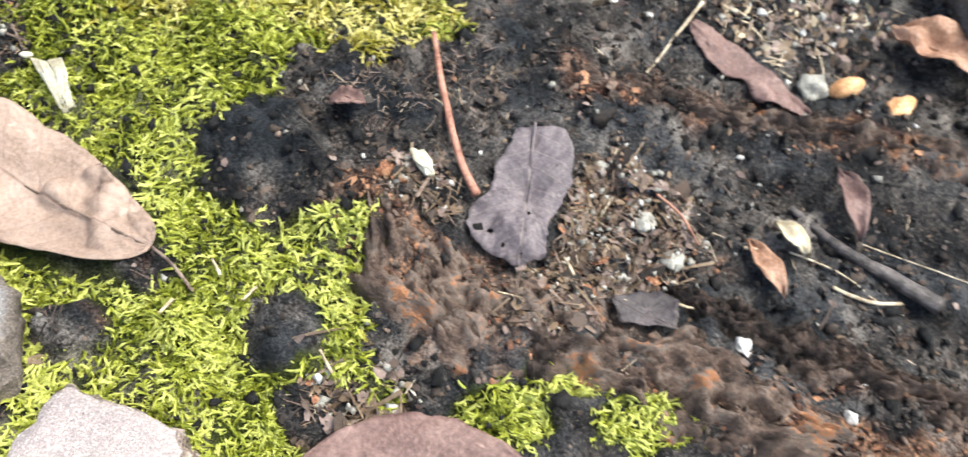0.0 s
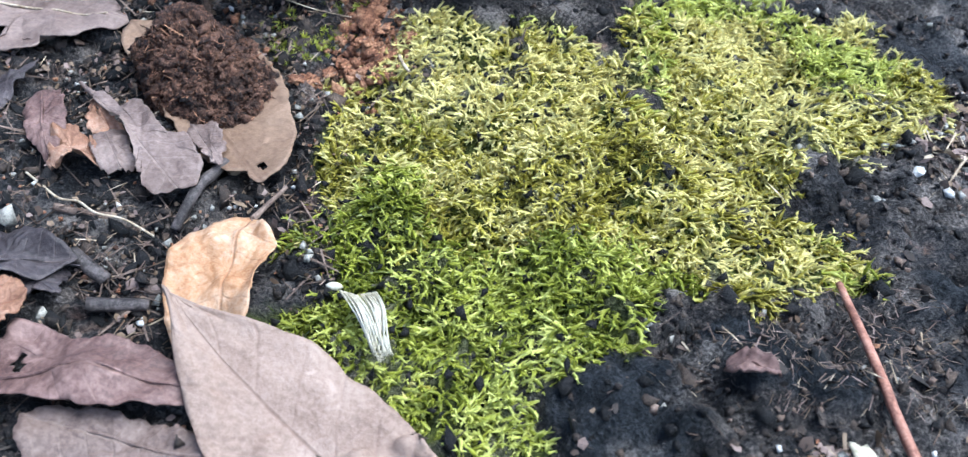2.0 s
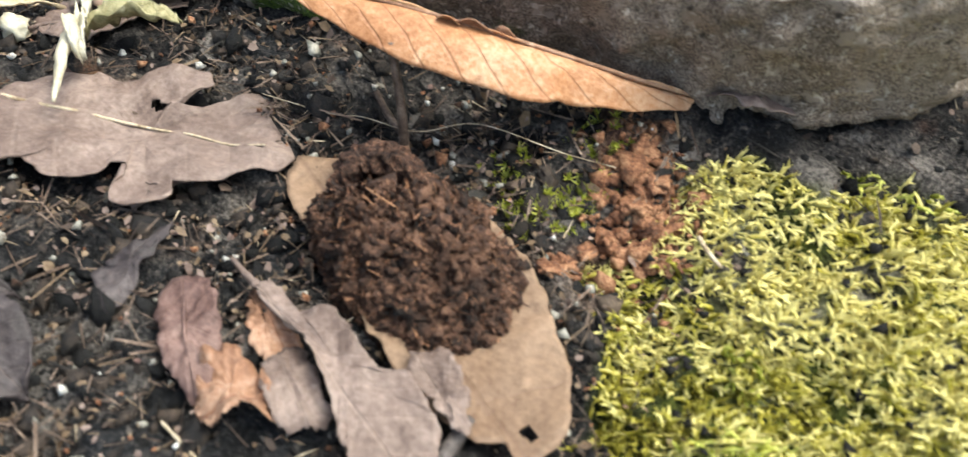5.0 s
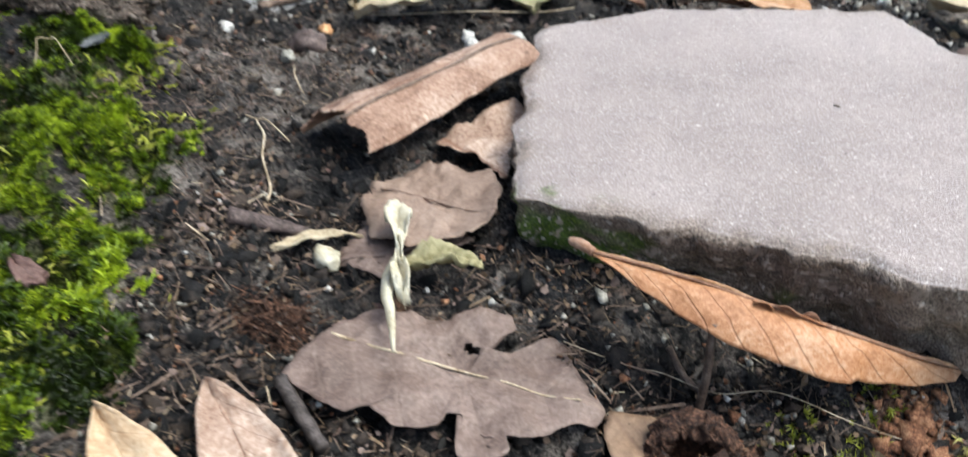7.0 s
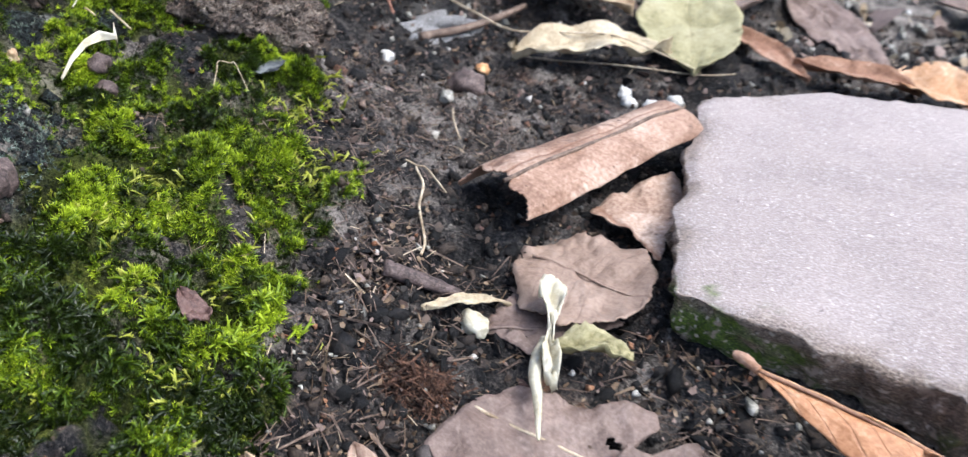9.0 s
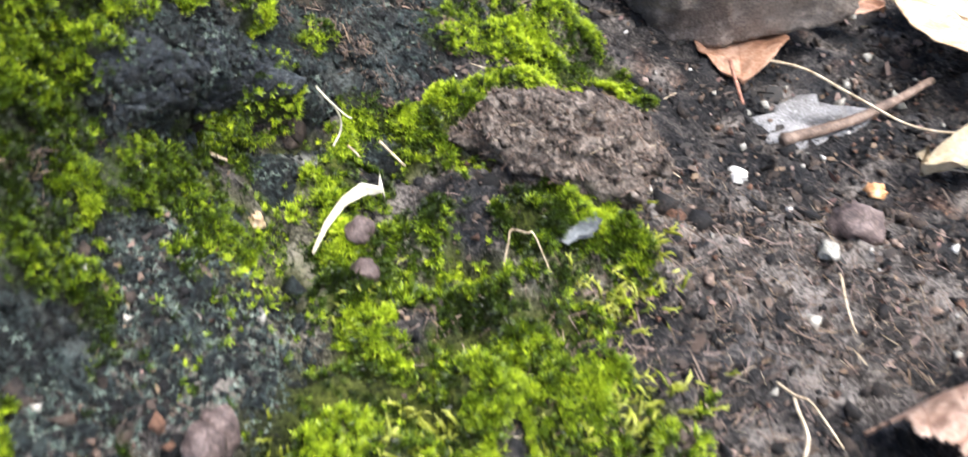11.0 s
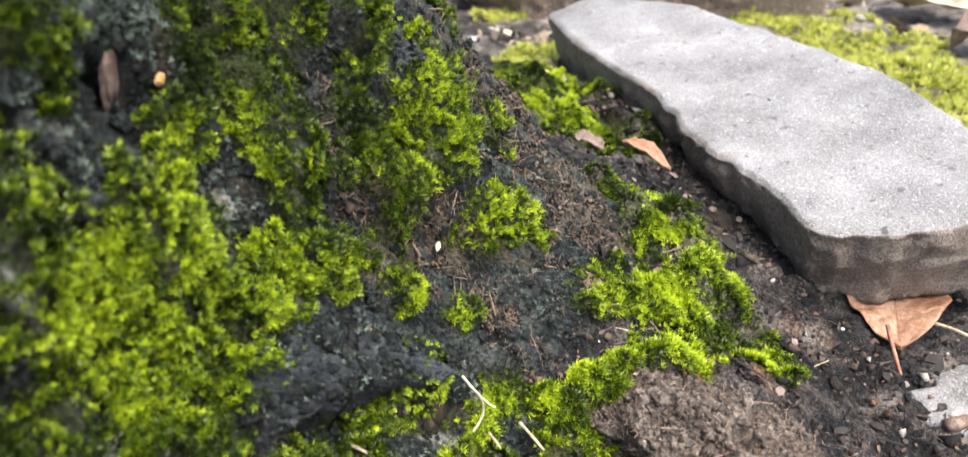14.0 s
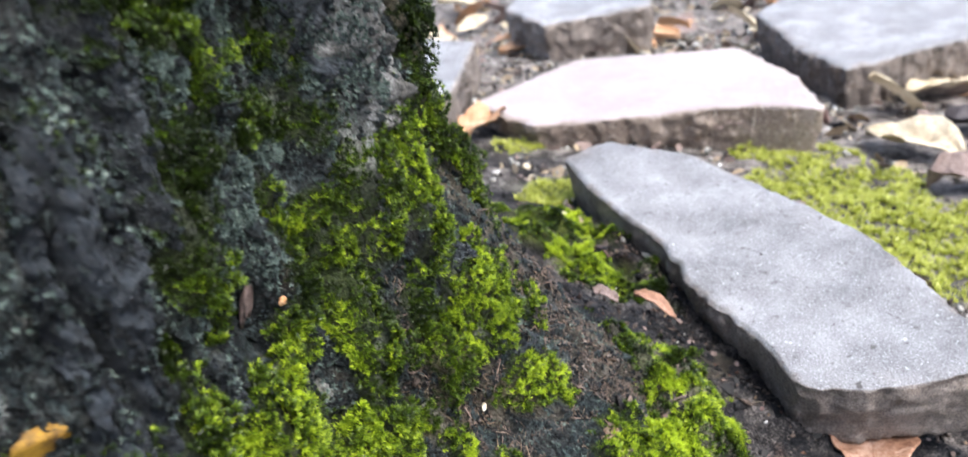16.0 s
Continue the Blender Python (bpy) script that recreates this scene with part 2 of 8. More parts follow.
DARK = leaf_mat("dark_leaf", (0.022, 0.017, 0.018), (0.052, 0.042, 0.044), (0.105, 0.086, 0.088), (0.13, 0.10, 0.09), 7, 2.6, 0.35)
WINE = leaf_mat("wine_leaf", (0.075, 0.040, 0.036), (0.15, 0.088, 0.076), (0.25, 0.16, 0.14), (0.24, 0.15, 0.12), 7, 2.6, 0.35)
KHAKI = leaf_mat("khaki_leaf", (0.100, 0.064, 0.039), (0.165, 0.113, 0.072), (0.245, 0.18, 0.12), (0.12, 0.075, 0.045), 8, 2.0, 0.4)
LIGHTKHAKI = leaf_mat("light_khaki_leaf", (0.17, 0.12, 0.072), (0.28, 0.21, 0.135), (0.38, 0.30, 0.205), (0.18, 0.12, 0.075), 8, 2.0, 0.4)
LIGHTTAN = leaf_mat("light_tan_leaf", (0.36, 0.22, 0.12), (0.54, 0.39, 0.25), (0.66, 0.54, 0.40), (0.36, 0.20, 0.10), 8, 2.5, 0.45)
FOLDED = leaf_mat("folded_leaf_brown", (0.28, 0.115, 0.048), (0.44, 0.215, 0.105), (0.56, 0.35, 0.22), (0.22, 0.095, 0.05), 11, 1.6, 0.85, rough=(0.35, 0.6), centre=-0.2, side_force=0.75)
ROLLED = leaf_mat("rolled_leaf_brown", (0.19, 0.105, 0.07), (0.34, 0.215, 0.155), (0.50, 0.37, 0.295), (0.18, 0.085, 0.05), 10, 3.0, 0.75, (0.07, 0.035, 0.025), 0.64)
PINKISH = leaf_mat("pinkish_cream_leaf", (0.22, 0.13, 0.09), (0.40, 0.28, 0.215), (0.58, 0.46, 0.385), (0.22, 0.11, 0.07), 10, 3.0, 0.7, (0.10, 0.055, 0.04), 0.66)
CREAM = leaf_mat("cream_leaf", (0.34, 0.265, 0.17), (0.48, 0.40, 0.275), (0.60, 0.53, 0.40), (0.42, 0.32, 0.18), 8, 2.0, 0.4)
OLIVE = leaf_mat("olive_leaf", (0.20, 0.18, 0.085), (0.33, 0.30, 0.165), (0.42, 0.38, 0.24), (0.24, 0.21, 0.11), 8, 2.0, 0.35)
PALE = surface("dry_petal", [(0.2, (0.40, 0.34, 0.22)), (0.5, (0.62, 0.57, 0.43)), (0.8, (0.78, 0.75, 0.65))], 90, 900, 0.4, (0.5, 0.8), 0.4, 0.0004, glow_through=0.25)
STRAW = surface("straw", [(0.3, (0.20, 0.145, 0.09)), (0.5, (0.37, 0.295, 0.20)), (0.7, (0.54, 0.46, 0.35))], 200, 1500, 0.4, (0.5, 0.8), 0.4, 0.0003)
TWIG = surface("dark_twig", [(0.3, (0.018, 0.014, 0.013)), (0.5, (0.055, 0.045, 0.042)), (0.7, (0.12, 0.10, 0.095))], 200, 1500, 0.4, (0.4, 0.8), 0.7, 0.0005)
REDTWIG = surface("reddish_twig", [(0.3, (0.16, 0.065, 0.042)), (0.5, (0.29, 0.13, 0.088)), (0.7, (0.40, 0.21, 0.15))], 200, 1500, 0.4, (0.5, 0.8), 0.5, 0.0004)
BROWNTWIG = surface("brown_twig", [(0.3, (0.06, 0.038, 0.028)), (0.5, (0.13, 0.088, 0.066)), (0.7, (0.22, 0.16, 0.125))], 200, 1500, 0.4, (0.5, 0.8), 0.6, 0.0005)
WHITE = surface("white_pebble", [(0.3, (0.30, 0.285, 0.26)), (0.5, (0.50, 0.485, 0.455)), (0.7, (0.66, 0.65, 0.62))], 200, 1500, 0.4, (0.4, 0.7), 0.4, 0.0004)
GREYPEB = surface("grey_pebble", [(0.3, (0.12, 0.115, 0.10)), (0.5, (0.24, 0.23, 0.20)), (0.7, (0.38, 0.36, 0.32))], 200, 1500, 0.4, (0.4, 0.7), 0.4, 0.0004)
NUT = surface("dry_capsule", [(0.3, (0.032, 0.022, 0.020)), (0.5, (0.085, 0.060, 0.055)), (0.7, (0.16, 0.12, 0.11))], 150, 1200, 0.4, (0.5, 0.85), 0.6, 0.0005)
AMBER = surface("amber_capsule", [(0.3, (0.36, 0.16, 0.06)), (0.5, (0.56, 0.29, 0.13)), (0.7, (0.68, 0.42, 0.23))], 150, 1200, 0.4, (0.35, 0.6), 0.3, 0.0004)
SLATE = surface("slate_flake", [(0.3, (0.035, 0.040, 0.043)), (0.5, (0.075, 0.082, 0.086)), (0.7, (0.13, 0.14, 0.145))], 90, 900, 0.4, (0.4, 0.7), 0.4, 0.0005)
GRASS = surface("grass_blade", [(0.2, (0.11, 0.22, 0.05)), (0.5, (0.29, 0.46, 0.15)), (0.8, (0.50, 0.62, 0.30))], 60, 500, 0.4, (0.4, 0.6), 0.2, 0.0002, tint=0.6, glow_through=0.3)
YELLOW = surface("yellow_slime_crust", [(0.3, (0.07, 0.035, 0.008)), (0.5, (0.20, 0.105, 0.012)), (0.7, (0.36, 0.20, 0.02))], 150, 900, 0.4, (0.5, 0.8), 0.5, 0.0006)
HUMUS = surface("humus_flake", [(0.3, (0.008, 0.007, 0.006)), (0.5, (0.028, 0.020, 0.016)), (0.72, (0.085, 0.058, 0.044))], 200, 1500, 0.4, (0.5, 0.9), 0.6, 0.0004, tint=0.5)
KNOBMAT = surface("root_knob_crust", [(0.30, (0.022, 0.017, 0.014)), (0.5, (0.095, 0.076, 0.064)), (0.70, (0.24, 0.20, 0.17))], 140, 1100, 0.40, (0.6, 0.95), 0.8, 0.0012, gloss=0.2,
                  specks=[(300, 0.66, (0.30, 0.25, 0.21)), (200, 0.62, (0.06, 0.035, 0.025))])

# ---- shapes shared by everything ----
def hash3(ix, iy, iz, seed):
    h = (ix * 374761393 + iy * 668265263 + iz * 2147483647 + seed * 1274126177) & 0xFFFFFFFF
    h = ((h ^ (h >> 13)) * 1274126177) & 0xFFFFFFFF
    h = ((h ^ (h >> 16)) * 2246822519) & 0xFFFFFFFF
    return ((h ^ (h >> 15)) & 0xFFFF) / 65535.0


def vnoise(x, y, z=0.0, seed=0):
    x, y, z = np.broadcast_arrays(np.asarray(x, float), np.asarray(y, float), np.asarray(z, float))
    fx, fy, fz = np.floor(x), np.floor(y), np.floor(z)
    ix, iy, iz = fx.astype(np.int64), fy.astype(np.int64), fz.astype(np.int64)
    u, v, w = x - fx, y - fy, z - fz
    u, v, w = u * u * (3 - 2 * u), v * v * (3 - 2 * v), w * w * (3 - 2 * w)
    out = 0.0
    for dx in (0, 1):
        for dy in (0, 1):
            for dz in (0, 1):
                out = out + hash3(ix + dx, iy + dy, iz + dz, seed) * (u if dx else 1 - u) * (v if dy else 1 - v) * (w if dz else 1 - w)
    return out * 2 - 1


def fbm(x, y, z=0.0, octaves=4, seed=0, gain=0.5):
    out, amp = 0.0, 1.0
    for k in range(octaves):
        f = 2.03**k
        out, amp = out + amp * vnoise(np.asarray(x) * f, np.asarray(y) * f, np.asarray(z) * f, seed + 7 * k), amp * gain
    return out


def smooth(a, b, x):
    t = np.clip((np.asarray(x, float) - a) / (b - a), 0, 1)
    return t * t * (3 - 2 * t)


TRUNK = (-0.69, 0.25)
SWELL = [(-0.1, 0.26, 0.04, 0.0150), (-0.24, 0.25, 0.05, 0.0008), (-0.43, 0.445, 0.045, -0.0073), (-0.03, 0.165, 0.03, 0.0114),
         (0.1, 0.16, 0.05, -0.0047), (0.13, 0.23, 0.05, -0.0065), (-0.15, 0.49, 0.06, 0.0181), (-0.488, 0.345, 0.03, -0.0103),
         (-0.52, 0.45, 0.04, 0.0121), (-0.40, 0.36, 0.035, 0.0047), (-0.28, 0.48, 0.06, 0.0045), (-0.44, 0.375, 0.025, 0.0091),
         (-0.31, 0.26, 0.04, -0.0017), (-0.39, 0.54, 0.05, -0.0083), (-0.62, 0.55, 0.06, 0.0109)]


def ground_low(x, y):
    """The lie of the land: it falls away from the foot of the trunk."""
    x, y = np.asarray(x, float), np.asarray(y, float)
    u = np.maximum(np.hypot(x - TRUNK[0], y - TRUNK[1]) - 0.19, 0)
    far = np.exp(-np.maximum(np.hypot(x + 0.3, y - 0.4) - 0.75, 0) ** 2 / 0.3)
    z = -0.0815 + far * (-0.1346 * x + 0.1663 * y + 0.0243 * x * y - 0.056 * x * x - 0.1529 * y * y) - 0.0014 * np.exp(-u / 0.03) + 0.0858 * np.exp(-u / 0.12)
    for a, b, s, h in SWELL:
        z = z + h * np.exp(-((x - a) ** 2 + (y - b) ** 2) / (2 * s * s))
    return z


def along(x, y, line, width):
    """How near a place lies to a broken line: 1 on it, 0 at its width and beyond."""
    best = np.full(np.shape(x), 1e9)
    for (ax, ay), (bx, by) in zip(line, line[1:]):
        ex, ey = bx - ax, by - ay
        t = np.clip(((x - ax) * ex + (y - ay) * ey) / (ex * ex + ey * ey), 0, 1)
        best = np.minimum(best, np.hypot(x - ax - t * ex, y - ay - t * ey))
    return 1 - smooth(0, width, best)


ROOT_1 = [(-0.040, 0.150), (-0.014, 0.118), (0.030, 0.116), (0.060, 0.106), (0.090, 0.092), (0.135, 0.078), (0.24, 0.04)]
ROOT_2 = [(0.030, 0.214), (0.070, 0.209), (0.109, 0.203), (0.145, 0.197), (0.19, 0.185), (0.30, 0.15)]
ROOT_3 = [(-0.168, 0.318), (-0.163, 0.29), (-0.180, 0.28)]


def rot_mask(x, y):
    n = fbm(x * 90, y * 90, 0, 4, 3)
    r = np.maximum(along(x, y, ROOT_1, 0.026), 0.8 * along(x, y, ROOT_2, 0.018))
    r = np.maximum(r, 0.9 * along(x, y, ROOT_3, 0.016))
    return smooth(0.30, 0.75, r + 0.45 * n)


def grain(x, y, across, along_, octaves, seed):
    """Noise drawn out along the run of the old roots."""
    return fbm((0.96 * x - 0.28 * y) * along_, (0.28 * x + 0.96 * y) * across, 0, octaves, seed)


def silt_mask(x, y):
    return smooth(-0.04, 0.06, x) * smooth(0.0, 0.55, grain(x, y, 55, 16, 4, 191) + 0.1) + 0.35 * smooth(0.2, 0.6, fbm(x * 30, y * 30, 0, 3, 193))


MOSS_ON = [(-0.136, 0.303, 0.024, 0.014), (-0.100, 0.258, 0.082, 0.058), (-0.030, 0.310, 0.060, 0.050), (-0.120, 0.195, 0.050, 0.045), (-0.105, 0.120, 0.050, 0.050),
           (-0.065, 0.090, 0.040, 0.032), (-0.050, 0.132, 0.022, 0.020), (-0.045, 0.235, 0.040, 0.022), (-0.150, 0.160, 0.030, 0.030),
           (0.005, 0.088, 0.020, 0.010), (0.050, 0.088, 0.018, 0.010), (0.028, 0.101, 0.016, 0.008), (-0.10, 0.06, 0.05, 0.03)]
MOSS_OFF = [(-0.068, 0.168, 0.026, 0.020), (-0.036, 0.188, 0.028, 0.018), (-0.060, 0.109, 0.013, 0.013), (-0.124, 0.108, 0.013, 0.009),
            (-0.046, 0.087, 0.016, 0.012), (-0.105, 0.128, 0.010, 0.008), (-0.012, 0.262, 0.016, 0.012), (-0.075, 0.288, 0.010, 0.007),
            (-0.185, 0.25, 0.014, 0.03), (-0.178, 0.215, 0.010, 0.02)]
MOSS_FOOT = [(-0.402, 0.285, 0.026, 0.026), (-0.388, 0.250, 0.022, 0.026), (-0.452, 0.300, 0.045, 0.050), (-0.440, 0.345, 0.030, 0.035), (-0.441, 0.377, 0.020, 0.018), (-0.487, 0.388, 0.016, 0.020),
             (-0.480, 0.330, 0.030, 0.040), (-0.530, 0.467, 0.026, 0.020), (-0.490, 0.453, 0.026, 0.014), (-0.600, 0.515, 0.045, 0.020), (-0.500, 0.438, 0.020, 0.014), (-0.488, 0.424, 0.014, 0.010), (-0.484, 0.452, 0.016, 0.010), (-0.503, 0.345, 0.012, 0.016), (-0.500, 0.372, 0.012, 0.010),
             (-0.650, 0.550, 0.040, 0.020), (-0.44, 0.25, 0.04, 0.04), (-0.405, 0.335, 0.022, 0.025)]
MOSS_FAR = [(-0.560, 0.735, 0.085, 0.060), (-0.500, 0.690, 0.060, 0.050), (-0.640, 0.770, 0.040, 0.035), (-0.700, 0.600, 0.030, 0.030), (-0.80, 0.66, 0.02, 0.02)]


def blobs(x, y, spots):
    best = np.full(np.shape(x), -2.0)
    for a, b, rx, ry in spots:
        best = np.maximum(best, 1 - np.hypot((x - a) / rx, (y - b) / ry))
    return best


def moss_near(x, y):
    n = fbm(x * 70, y * 70, 0, 4, 11)
    on = blobs(x, y, MOSS_ON) + 0.24 * n
    off = blobs(x, y, MOSS_OFF) + 0.20 * fbm(x * 110, y * 110, 0, 3, 17)
    return smooth(0.02, 0.16, on) * (1 - smooth(-0.02, 0.16, off))


def dark_foot(x, y):
    """The bare black collar where the bark runs into the soil."""
    r = np.hypot(x - TRUNK[0], y - TRUNK[1]) + 0.010 * fbm(x * 60, y * 60, 0, 3, 25)
    return (1 - smooth(0.224, 0.236, r)) * (1 - smooth(0.300, 0.325, y))


def moss_foot(x, y):
    on = blobs(x, y, MOSS_FOOT) + 0.46 * fbm(x * 75, y * 75, 0, 5, 23, 0.6)
    return smooth(0.02, 0.22, on) * (1 - 0.88 * dark_foot(x, y))


def moss_far(x, y):
    return smooth(0.02, 0.2, blobs(x, y, MOSS_FAR) + 0.3 * fbm(x * 40, y * 40, 0, 3, 29))


CRUST = [(-0.459, 0.401, 0.031, 0.017)]
DRY = [(-0.400, 0.410, 0.070, 0.055)]


UNDER_SLAB = [(-0.262, 0.356), (-0.20, 0.348), (-0.135, 0.340), (-0.07, 0.355)]


BLACK = [(-0.072, 0.172, 0.026, 0.017), (-0.040, 0.192, 0.026, 0.012), (0.006, 0.226, 0.016, 0.011), (-0.056, 0.108, 0.013, 0.012), (-0.124, 0.108, 0.012, 0.009), (-0.022, 0.268, 0.016, 0.013), (0.100, 0.131, 0.038, 0.014), (-0.026, 0.186, 0.014, 0.010)]
NEST = [(0.046, 0.152, 0.030, 0.026), (0.030, 0.140, 0.016, 0.016), (0.058, 0.168, 0.020, 0.014), (-0.040, 0.092, 0.018, 0.014), (-0.022, 0.160, 0.014, 0.010), (0.020, 0.120, 0.014, 0.008)]


def wet_black(x, y):
    return smooth(0.0, 0.35, blobs(x, y, BLACK) + 0.22 * fbm(x * 90, y * 90, 0, 3, 87))


def ground(x, y):
    """The ground with its clods, roots and moss cushions."""
    x, y = np.asarray(x, float), np.asarray(y, float)
    z = ground_low(x, y) + 0.0024 * fbm(x * 32, y * 32, 0, 4, 5) + 0.0026 * fbm(x * 120, y * 120, 0, 4, 9, 0.64)
    z = z + 0.006 * along(x, y, ROOT_1, 0.030) * (0.7 + 0.5 * fbm(x * 60, y * 60, 0, 3, 31)) + 0.005 * along(x, y, ROOT_2, 0.022)
    z = z + 0.0026 * grain(x, y, 85, 22, 4, 195) * smooth(-0.06, 0.02, x) * (1 - moss_near(x, y))
    z = z + 0.0042 * moss_near(x, y) * (fbm(x * 55, y * 55, 0, 2, 39) - 0.45) + 0.0078 * moss_foot(x, y) * (fbm(x * 70, y * 70, 0, 2, 37) - 0.25)
    z = z + wet_black(x, y) * (0.0040 * (1 - smooth(0.02, 0.06, x)) + 0.0028 * np.abs(fbm(x * 130, y * 130, 0, 4, 88, 0.65)))
    z = z + 0.004 * smooth(0.0, 0.34, blobs(x, y, CRUST)) + 0.0140 * along(x, y, UNDER_SLAB, 0.062)
    z = z + 0.001 * smooth(0, 0.7, blobs(x, y, [(-0.441, 0.378, 0.022, 0.020)])) + 0.006 * smooth(0, 0.6, blobs(x, y, [(-0.488, 0.392, 0.013, 0.012)])) + 0.010 * smooth(0, 0.7, blobs(x, y, [(-0.529, 0.467, 0.024, 0.019)]))
    return z


def gz(x, y):
    return float(ground(np.array([x]), np.array([y]))[0])


def trunk_radius(deg, z):
    """The trunk's radius: ridges that run into the roots, a flare at the foot, deep grooves between the bark plates."""
    def ridge(m, w):
        return np.exp(-(((deg - m + 180) % 360 - 180) / w) ** 2)
    flare = np.exp(-np.maximum(z - 0.06, -0.10) / 0.06)
    r = 0.170 + 0.027 * ridge(50, 13) + 0.007 * ridge(5, 10) + flare * (0.033 + 0.025 * ridge(38, 10) + 0.06 * ridge(58, 13))
    r = r + 0.012 * (ridge(110, 25) + ridge(200, 30) + ridge(290, 28)) * (1 + 1.5 * flare)
    c, s = np.cos(np.radians(deg)) * 0.17, np.sin(np.radians(deg)) * 0.17
    wob = deg + 3.0 * fbm(c * 12, s * 12, z * 9, 3, 41)
    furrow = np.abs(vnoise(np.cos(np.radians(wob)) * 9, np.sin(np.radians(wob)) * 9, z * 3.5, 43))
    r = r - 0.008 * (1 - smooth(0.0, 0.20, furrow)) * smooth(0.11, 0.18, z)
    # stringy bark: narrow ribs that run up the stem
    r = r + 0.0026 * fbm(wob * 0.55, z * 14, 3.0, 3, 49, 0.6) * smooth(0.13, 0.19, z)
    r = r + 0.0045 * fbm(c * 55, s * 55, z * 34, 4, 47, 0.6) + 0.0022 * fbm(c * 210, s * 210, z * 130, 3, 53, 0.6)
    r = r - 0.021 * np.exp(-((deg - 14.5 - 22 * (z - 0.215)) / 1.5) ** 2) * smooth(0.172, 0.20, z)
    # the brown gully beside the ridge
    r = r - 0.013 * np.exp(-((deg - 38.8) / 2.0) ** 2 - ((z - 0.107) / 0.016) ** 2) - 0.006 * np.exp(-((deg - 35.3 - 40 * (z - 0.14)) / 1.5) ** 2 - ((z - 0.14) / 0.022) ** 2)
    r = r - 0.017 * np.exp(-((deg - 46.5 + 20 * (z - 0.21)) / 2.0) ** 2) * smooth(0.165, 0.19, z)
    r = r - 0.014 * np.exp(-((deg - 22.6) / 1.5) ** 2 - ((z - 0.178) / 0.010) ** 2)
    # a black ledge over a hollow low on the trunk
    low = z + 0.0019 * (deg - 27) + 0.005 * vnoise(deg * 0.22, 1.0, 0.0, 57)
    r = r + 0.012 * np.exp(-((deg - 25.8) / 6.3) ** 4 - ((low - 0.099) / 0.009) ** 2) - 0.011 * np.exp(-((deg - 30) / 4.5) ** 2 - ((low - 0.080) / 0.007) ** 2)
    return r


def trunk_point(deg, z):
    r = trunk_radius(deg, z)
    return np.stack([TRUNK[0] + r * np.cos(np.radians(deg)), TRUNK[1] + r * np.sin(np.radians(deg)), z + 0 * deg], -1)


def trunk_moss(deg, z, soft=False):
    c, s = np.cos(np.radians(deg)) * 0.17, np.sin(np.radians(deg)) * 0.17
    n = fbm(c * 75, s * 75, z * 45, 5, 61, 0.62)
    on, off = 0.10 + 0.22 * (1 - smooth(0.17, 0.21, z)) * (1 - smooth(43, 47, deg)), 0 * deg
    for m, w, zz, h, v in TRUNK_MOSS:
        on = np.maximum(on, v * np.exp(-np.abs((deg - m) / w) ** 2.5 - np.abs((z - zz) / h) ** 2.5))
    for m, w, zz, h, v in TRUNK_BARE:
        off = np.maximum(off, v * np.exp(-np.abs((deg - m) / w) ** 2.5 - np.abs((z - zz) / h) ** 2.5))
    grown = on - off + 0.40 * n
    return smooth(0.05, 0.62, grown) if soft else smooth(0.28, 0.46, grown)


